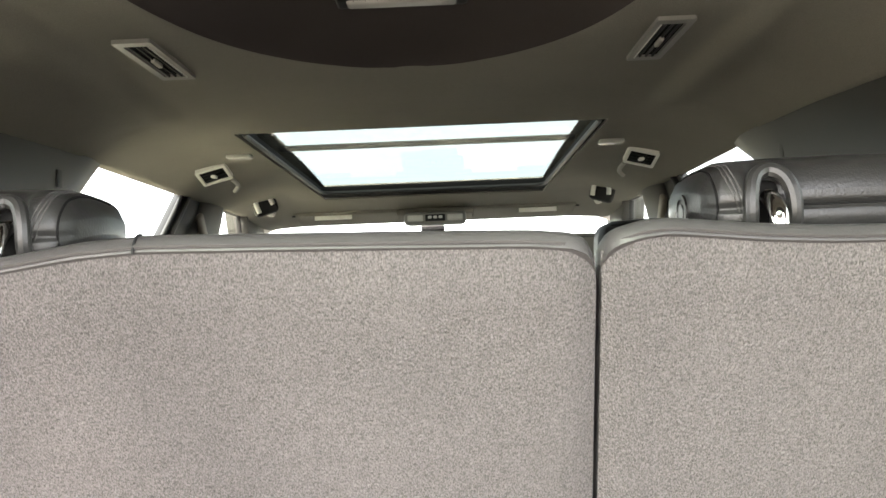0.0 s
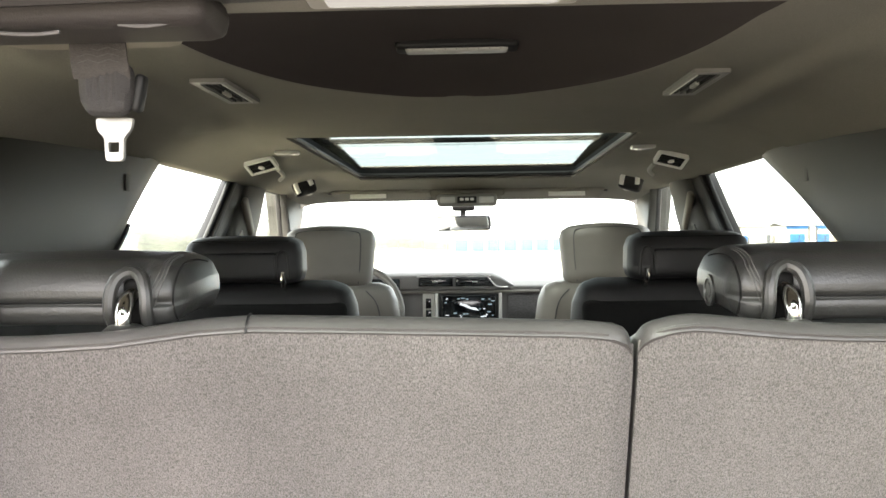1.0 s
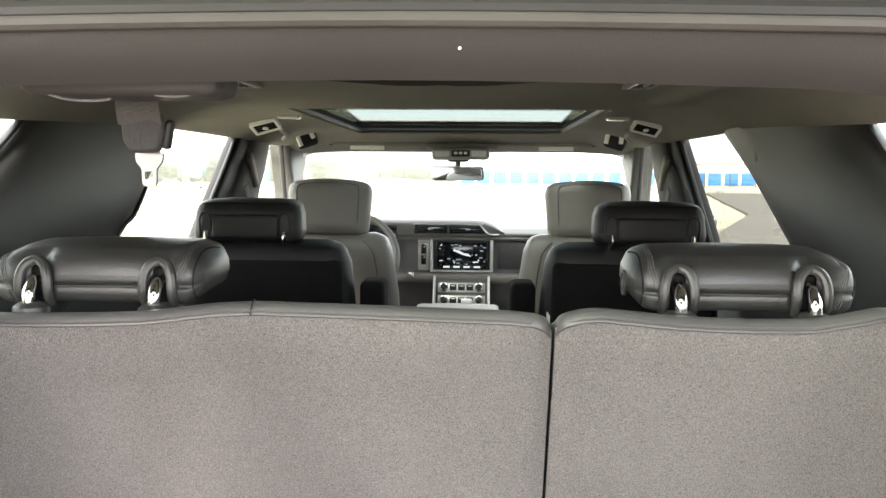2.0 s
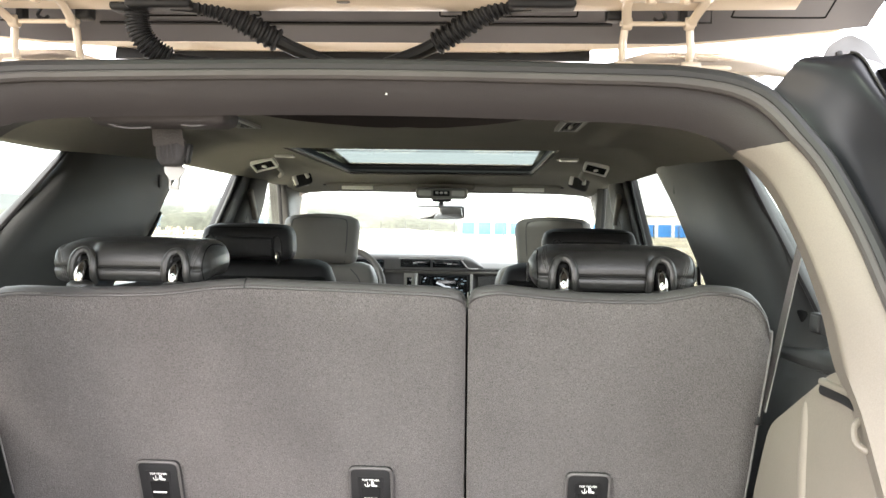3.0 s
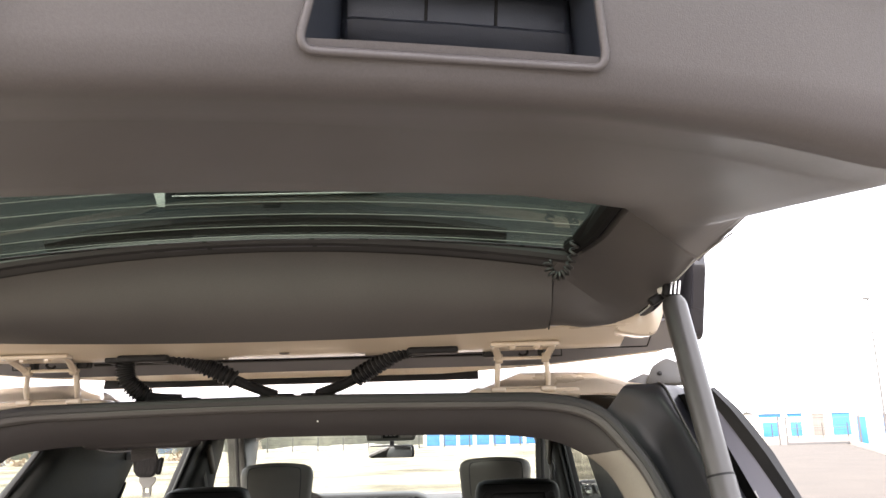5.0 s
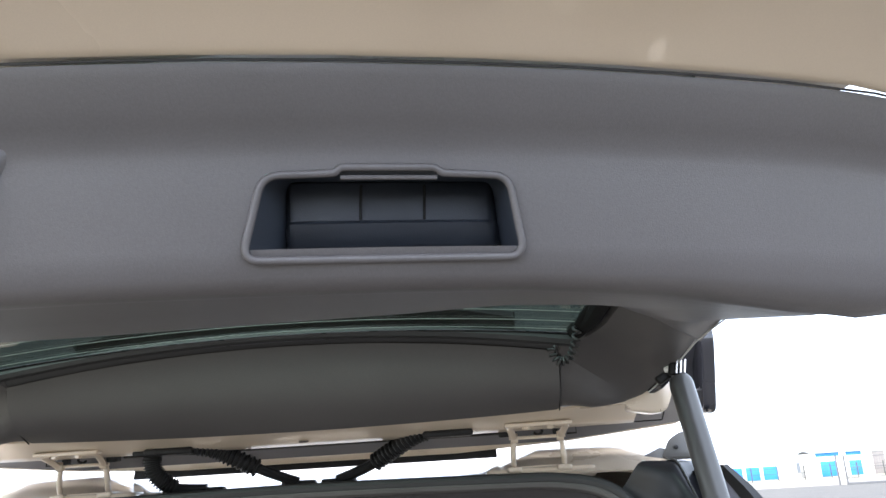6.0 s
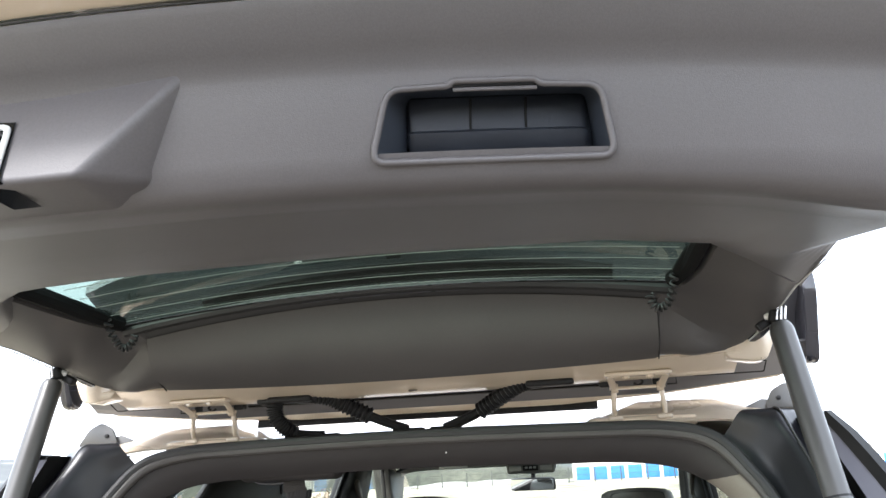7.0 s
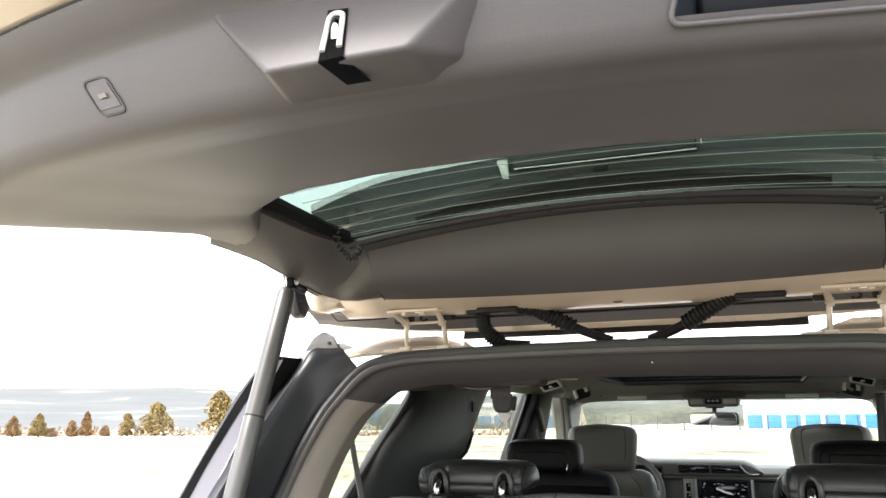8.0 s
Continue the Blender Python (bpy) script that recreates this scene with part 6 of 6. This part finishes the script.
part("webbing_fold", rbox((-.2625, .496, 1.692), (.041, .018, .040), .0088, 16, (-10, 0, 0), bag), WEBD, cb, "belt doubled into a rounded fold")
part("keeper", rbox((-.2395, .502, 1.690), (.008, .014, .030), .004, 3, (0, 10, 0)), BLACKPL, cb)
tongue = frame_ring(rounded([(-.277, 1.672), (-.247, 1.672), (-.249, 1.662), (-.2545, 1.657), (-.2555, 1.638), (-.2695, 1.638), (-.2705, 1.657), (-.276, 1.662)], .003), rounded([(-.267, 1.653), (-.2585, 1.653), (-.2585, 1.651), (-.2585, 1.648), (-.2585, 1.645), (-.267, 1.645), (-.267, 1.648), (-.267, 1.651)], .001), .5065, .511, lambda u, v, d: Vector((u, d, v)))
part("tongue", tongue, BUCKLE, cb, "bright steel belt tongue")

for s in (-1, 1):
    sb = thing("outer_seat_belt", (s * .66, .62, 1.30), "grey seat belt strap running down the side trim", "seat belt", "outer belts")
    strap = sheet(lambda u, v: (s * (.672 - .045 * v), .602 + .05 * v + u, 1.64 - .33 * v), lin(-.013, .013, 2), lin(0, 1, 8), .0016)
    part("strap", strap, WEBG, sb)
    part("buckle", rbox((s * .618, .655, 1.305), (.014, .03, .035), .005, 3), BLACKPL, sb, "dark buckle")
    tr = thing("cargo_side_trim", (s * .63, .35, .82), "warm grey plastic cargo side panel", "side panel", "cargo side panels")
    part("panel", slab(rounded([(.26, 1.415), (.30, 1.432), (.355, 1.428), (.568, 1.309), (.631, 1.18), (.645, .84), (.06, .84), (.19, 1.25)], .03), s * .605, s * .70, .008), GARNISH, tr)
    part("groove", tube([(s * .603, .375, 1.399), (s * .603, .31, 1.400), (s * .603, .25, 1.394)], .0045, 8, 4, sy=1.6), BLACKPL, tr, "dark slot under the ledge")
    part("ledge", rbox((s * .606, .31, 1.407), (.012, .15, .012), .005, 4), GARNISH, tr)
    part("net_hook", tube([(s * .604, .262, 1.392), (s * .590, .258, 1.382), (s * .588, .25, 1.366), (s * .598, .242, 1.358)], .0042, 8, 5), GARNISH, tr, "moulded net hook")
    part("front_roll", tube([(s * .616, .432, 1.37), (s * .612, .430, 1.34), (s * .611, .432, 1.25), (s * .611, .42, 1.0), (s * .611, .42, .86)], .012, 14, 5), GARNISH, tr, "rounded vertical edge")
    part("inner_ledge", rbox((s * .696, .62, 1.398), (.040, .30, .030), .0145, 6, (-3, 0, 0)), PILLAR, tr, "dark ledge folded into the side trim")
    part("joint", tube([(s * .600, .33, 1.4435), (s * .612, .28, 1.4445), (s * .63, .22, 1.4455)], .0012, 6, 3), PILLAR, tr)
    sw = thing("seat_switch", (s * .70, .622, 1.453), "square seat-fold switch in the side trim", "switch", "seat switches")
    part("plate", bbox((s * .6980, .622, 1.453), (.012, .040, .031), .002), BLACKPL, sw)
    part("rocker", bbox((s * .6925, .622, 1.453), (.006, .033, .025), .002, (0, 4 * s, 0)), PILLAR, sw)
    ch = thing("cargo_hook", (s * .70, .692, 1.449), "black cargo hook beside the switch", "hook", "cargo hooks")
    part("hook", rbox((s * .699, .692, 1.449), (.010, .030, .034), .0045, 4), MATTE, ch)
    bg_ = thing("belt_guide", (s * .70, 2.38, 1.60), "dark belt height adjuster on the door pillar", "belt guide", "belt guides")
    part("slider", rbox((s * .684, 2.40, 1.66), (.02, .035, .13), .009, 4, (36, 0, 0)), GARNISH, bg_, "pale adjuster cover")
    part("strap", bbox((s * .676, 2.33, 1.55), (.004, .035, .14), .001, (35, 0, 0)), WEBG, bg_)
    cl = thing("pillar_cap", (s * .68, 1.56, 1.70), "small oval screw cap on the pillar trim", "screw cap", "pillar caps")
    part("cap", rbox((s * .679, 1.50, 1.70), (.004, .022, .034), .002, 3), PILLAR, cl)

dm = thing("door_mirror", (.93, 3.18, 1.38), "black door mirror outside the front window", "mirror")
part("shell", rbox((1.0, 3.22, 1.42), (.19, .09, .15), .035, 6, (0, 0, -12)), DARKGLOSS, dm)
part("glass", bbox((.995, 3.172, 1.42), (.155, .006, .115), .002, (0, 0, -12)), MIRROR, dm, "door mirror glass")
part("arm", tube([(.78, 3.22, 1.37), (.92, 3.23, 1.375)], .022, 8, 0), DARKGLOSS, dm)


# ==== outside ====
BLUE = mat("blue_shutter", (0.035, 0.19, 0.50), 0.45, var=0.08, scale=1.0)
WALLW = mat("white_cladding", (0.74, 0.72, 0.68), 0.6, var=0.06, scale=0.6)
TANP = mat("tan_shutter", (0.42, 0.37, 0.30), 0.6, var=0.08, scale=0.7)
ROOFM = mat("pale_metal_roof", (0.60, 0.62, 0.63), 0.45, metal=0.2, var=0.06, scale=0.5)
POLE = mat("galvanised_pole", (0.10, 0.10, 0.10), 0.6, metal=0.0, var=0.1)
FENCEB = mat("brown_fence", (0.11, 0.085, 0.07), 0.85, var=0.2, scale=1.5)
WIRE = mat("fence_wire", (0.06, 0.06, 0.055), 0.7)


def storage_block(x0, x1, y, height, doors):
    """A long shed; doors are rows of (left, right, height, material)."""
    root = thing("storage_building", ((x0 + x1) / 2, y + 3, 0), "long white self-storage building with blue shutter doors", "building", "storage buildings")
    part("wall", bbox(((x0 + x1) / 2, y + 3, height / 2 - .2), (x1 - x0, 6, height + .4), .03), WALLW, root, "white clad wall")
    part("roof", slab([(y - .4, height), (y + 3, height + .5), (y + 6.4, height), (y + 6.4, height + .12), (y + 3, height + .62), (y - .4, height + .12)], x0 - .3, x1 + .3), ROOFM, root, "pale metal roof")
    for a, b, door_h, mt in doors:
        d = part("shutter_door", bbox(((a + b) / 2, y - .03, door_h / 2), (b - a, .06, door_h), .01), mt, root)
        for q in range(1, 8):
            part("slat", bbox(((a + b) / 2, y - .07, door_h * q / 8), (b - a - .1, .03, .05), 0), mt, d)
    return root


GREYD = mat("grey_brown_shutter", (0.20, 0.18, 0.165), 0.6, var=0.08, scale=0.7)
storage_block(-3.6, 50, 140, 3.7, [(-3.05 + 2.8 * k, -.80 + 2.8 * k, 2.15, BLUE) for k in range(18)])
near_shed = storage_block(52, 69.2, 138, 3.75, [(53.1, 55.6, 2.4, BLUE), (57.7, 59.65, 2.35, BLUE), (60.2, 61.4, 3.0, TANP), (61.5, 63.45, 3.5, GREYD), (64.8, 67.8, 3.6, BLUE)])
for a, b in ((52.6, 56.25), (57.4, 59.8)):
    part("fascia", bbox(((a + b) / 2, 137.96, 3.45), (b - a, .10, .56), .01), BLUE, near_shed, "blue strip over the doors")
storage_block(72.6, 92, 138, 3.4, [(73.3 + 3.6 * k, 76.2 + 3.6 * k, 3.1, BLUE) for k in range(5)])

slide_gate = thing("sliding_gate", (32.8, 71, 0), "low dark steel sliding gate across the drive", "gate")
for x in (29.0, 29.65, 36.0):
    part("post", tube([(x, 71, -.2), (x, 71, 2.55)], .085, 8, 0), POLE, slide_gate, "dark gate post")
part("bottom_beam", bbox((32.8, 71, .18), (6.3, .14, .26), .02), POLE, slide_gate)
for z in (.68, 1.5, 2.35):
    part("rail", tube([(29.65, 71, z), (36.0, 71, z)], .03, 6, 0), POLE, slide_gate)
for k in range(30):
    part("picket", tube([(29.85 + k * .21, 71, .2), (29.85 + k * .21, 71, 2.35)], .008, 4, 0), POLE, slide_gate)

lamp = thing("street_lamp", (37.5, 69.5, 0), "tall slim galvanised lamp post on a concrete foot", "street lamp")
part("pole", tube([(37.5, 69.5, 0), (37.5, 69.5, 6), (37.5, 69.5, 12.3)], lambda t: .11 - .05 * t, 10, 0), POLE, lamp)
part("head", bbox((37.2, 69.2, 12.35), (.8, .4, .14), .04, (0, 0, 35)), POLE, lamp)
part("foot", lathe([(.45, 0), (.45, .8), (.40, .85)], 16, pose(37.5, 69.5, 0)), KERBM, lamp, "pale concrete foot")

gatep = thing("gate_pillar", (37.0, 72, 0), "pale gate pillar with a blue keypad post", "pillar")
part("post", bbox((37.9, 73, 1.4), (.9, .5, 3.2), .03), TANP, gatep)
part("keypad_post", bbox((36.45, 71.5, 1.0), (.6, .5, 2.7), .03), BLUE, gatep, "blue keypad post")
slabw = thing("gate_apron", (29, 76, 0), "low pale concrete apron before the gate", "apron")
part("apron", bbox((29, 76.5, .12), (13, 2.5, .5), .03), KERBM, slabw)
bf = thing("board_fence", (46, 70, 0), "dark brown privacy fence along the yard", "fence")
for k in range(14):
    part("board_panel", bbox((40.4 + k * 1.2, 73.6 - k * 1.1, 1.3), (1.6, .06, 2.5), .01, (0, 0, -42)), FENCEB, bf)

wf = thing("wire_fence", (0, 118, 0), "thin wire fence with dark posts before the building", "fence")
for k in range(30):
    part("post", tube([(-36 + k * 3.6, 118, -.3), (-36 + k * 3.6, 118, 2.0)], .08, 6, 0), WIRE, wf)
for z in (.3, 1.0, 1.7):
    part("wire", tube([(-36, 118, z), (68, 118, z)], .02, 4, 0), WIRE, wf)

CARW = mat("white_car_paint", (0.72, 0.72, 0.72), 0.25, var=0.03, coat=0.5)
LAMPR = mat("red_lamp_lens", (0.55, 0.02, 0.02), 0.2, var=0.05)
CARGL = mat("dark_car_glass", (0.03, 0.035, 0.04), 0.08, var=0.05)


def parked_car(x, y, turn):
    """A far white estate car seen from behind and to one side."""
    m = pose(x, y, 0, 0, 0, turn)
    root = thing("parked_car", (x, y, 0), "white estate car with tall red tail lamps, parked by the fence", "car")

    def put(bm):
        bm.transform(m)
        return bm
    low = rounded([(.0, .45), (.05, .95), (.18, 1.12), (3.3, 1.12), (4.5, .98), (4.72, .75), (4.7, .38), (.1, .36)], .08, 3)
    part("body", put(slab(low, -.92, .92, .06)), CARW, root, "white painted body")
    part("cabin", put(slab(rounded([(.16, 1.10), (.34, 1.66), (.6, 1.76), (2.3, 1.74), (3.2, 1.10)], .08, 3), -.80, .80, .07)), CARGL, root, "dark glazed cabin")
    part("roof", put(rbox((1.4, 0, 1.755), (2.0, 1.5, .06), .03, 4)), CARW, root, "white roof")
    for e in (-1, 1):
        part("tail_lamp", put(rbox((.07, e * .78, 1.02), (.16, .26, .56), .05, 4, (0, 10, 0))), LAMPR, root, "tall red tail lamp")
        for wx in (.85, 3.75):
            tyre = part("wheel", put(lathe([(.20, -.10), (.31, -.11), (.34, -.07), (.34, .07), (.31, .11), (.20, .10)], 24, pose(wx, e * .84, .34, 90, 0, 0))), RUBBER, root, "black tyre")
            part("rim", put(lathe([(.06, -.11), (.20, -.105), (.20, .105), (.06, .11)], 16, pose(wx, e * .84, .34, 90, 0, 0))), SILVER, tyre, "silver wheel rim")
    part("rear_bumper", put(rbox((.03, 0, .52), (.16, 1.76, .24), .06, 4)), CARW, root)
    return root


parked_car(36.6, 60.6, -24)

HEAP = mat("pale_rubble", (0.34, 0.325, 0.30), 0.95, var=0.25, scale=0.8, grain=0.3, gscale=5)


def heap():
    rng = random.Random(3)
    bm = bmesh.new()
    nu, nv = 30, 8
    vs = []
    for i in range(nu + 1):
        row = []
        for j in range(nv + 1):
            u, v = i / nu, j / nv
            x, y = -30 + 27 * u, 124 + 7 * v
            h = .85 * math.sin(math.pi * v) * (math.sin(math.pi * u) ** .6) * (.7 + .5 * noise.noise((x * .35, y * .3, 1)))
            row.append(bm.verts.new((x, y, max(h, -.2) + .15 * rng.random())))
        vs.append(row)
    for i in range(nu):
        for j in range(nv):
            bm.faces.new((vs[i][j], vs[i + 1][j], vs[i + 1][j + 1], vs[i][j + 1]))
    return bm


tagged(part("rubble_heap", heap(), HEAP, None, "", 20), "long pale heap of spoil behind the fence", "heap")

BRUSH = mat("pale_brush", (0.30, 0.23, 0.17), 0.9, var=0.3, scale=1)
BARK = mat("bark", (0.12, 0.09, 0.07), 0.9, var=0.3, scale=6)
LEAFO = mat("russet_foliage", (0.15, 0.082, 0.034), 0.8, var=0.35, scale=2.5, col2=(0.19, 0.115, 0.045))
LEAFG = mat("olive_foliage", (0.145, 0.105, 0.036), 0.8, var=0.35, scale=2.5, col2=(0.19, 0.135, 0.045))


def tree(x, y, h, w, leaf, seed, label):
    z0 = land_height(x, y)
    rng = random.Random(seed)
    root = thing("tree", (x, y, z0), label, "tree", "field trees")
    part("trunk", tube([(x, y, z0 - .2), (x + .05, y, z0 + h * .4), (x, y, z0 + h * .85)], lambda t: .12 * (1 - .8 * t), 7, 3), BARK, root)
    limbs = bmesh.new()
    bm = bmesh.new()
    for k in range(9):
        a = k * 2.4
        hz = h * (.2 + .07 * k)
        r = w * .42 * (1 - .6 * k / 9)
        add(limbs, tube([(x, y, z0 + hz), (x + r * .5 * math.cos(a), y + r * .5 * math.sin(a), z0 + hz + .15), (x + r * math.cos(a), y + r * math.sin(a), z0 + hz + .3)], .03, 5, 2))
    part("limbs", limbs, BARK, root)
    for k in range(3600):
        f = rng.random() ** 1.25
        zz = z0 + h * (.06 + .94 * f)
        prof_r = w * .56 * (1 - f) ** .52 * (.7 + .3 * min(1, f / .15))
        a = rng.random() * math.tau
        lump = .75 + .6 * noise.noise((math.cos(a) * 1.7 + seed, math.sin(a) * 1.7, f * 5))
        rr = prof_r * lump * (.35 + .65 * math.sqrt(rng.random()))
        c = Vector((x + rr * math.cos(a), y + rr * math.sin(a), zz))
        sz = h * .021 * (.6 + .8 * rng.random())
        e = Euler((rng.random() * 6, rng.random() * 6, rng.random() * 6)).to_matrix()
        q = [bm.verts.new(c + e @ Vector(v) * sz) for v in ((-1, -.7, 0), (1, -.6, .3), (.8, .9, 0), (-.7, .8, -.3))]
        bm.faces.new(q)
    part("crown", bm, leaf, root, "", 180)


for x, y, h, w, leaf, seed in ((-75.0, 64.7, 2.2, 2.0, LEAFO, 1), (-73.4, 66.6, 2.5, 2.3, LEAFG, 2), (-72.5, 67.5, 1.0, 1.7, LEAFO, 9), (-71.1, 68.9, 1.8, 1.7, LEAFO, 3), (-70.1, 70.0, 2.7, 1.7, LEAFO, 4), (-68.7, 71.3, 1.2, 1.5, LEAFO, 5), (-67.0, 72.9, 2.5, 2.3, LEAFG, 6), (-64.7, 74.9, 3.7, 4.6, LEAFG, 7), (-59.3, 79.2, 5.1, 4.6, LEAFG, 8)):
    tree(x, y, h, w, leaf, seed, "cone-shaped russet cedar standing at the field's edge" if leaf is LEAFO else "broad olive-green cedar standing at the field's edge")

bush = thing("brush_line", (-60, 74, 0), "low tangle of bare brush along the field's edge", "brush")
tagged(bush, kind="stuff")
rng = random.Random(11)
bm = bmesh.new()
for k in range(1500):
    t = rng.random()
    x, y = -100 + 75 * t, 66 + 14 * t + rng.random() * 6
    z = land_height(x, y) + rng.random() ** 2 * .9
    e = Euler((rng.random() * 6, rng.random() * 6, rng.random() * 6)).to_matrix()
    q = [bm.verts.new(Vector((x, y, z)) + e @ Vector(v) * .28) for v in ((-1, -.4, 0), (1, -.5, .3), (.8, .5, 0), (-.7, .4, -.3))]
    bm.faces.new(q)
part("twigs", bm, BRUSH, bush, "", 180)
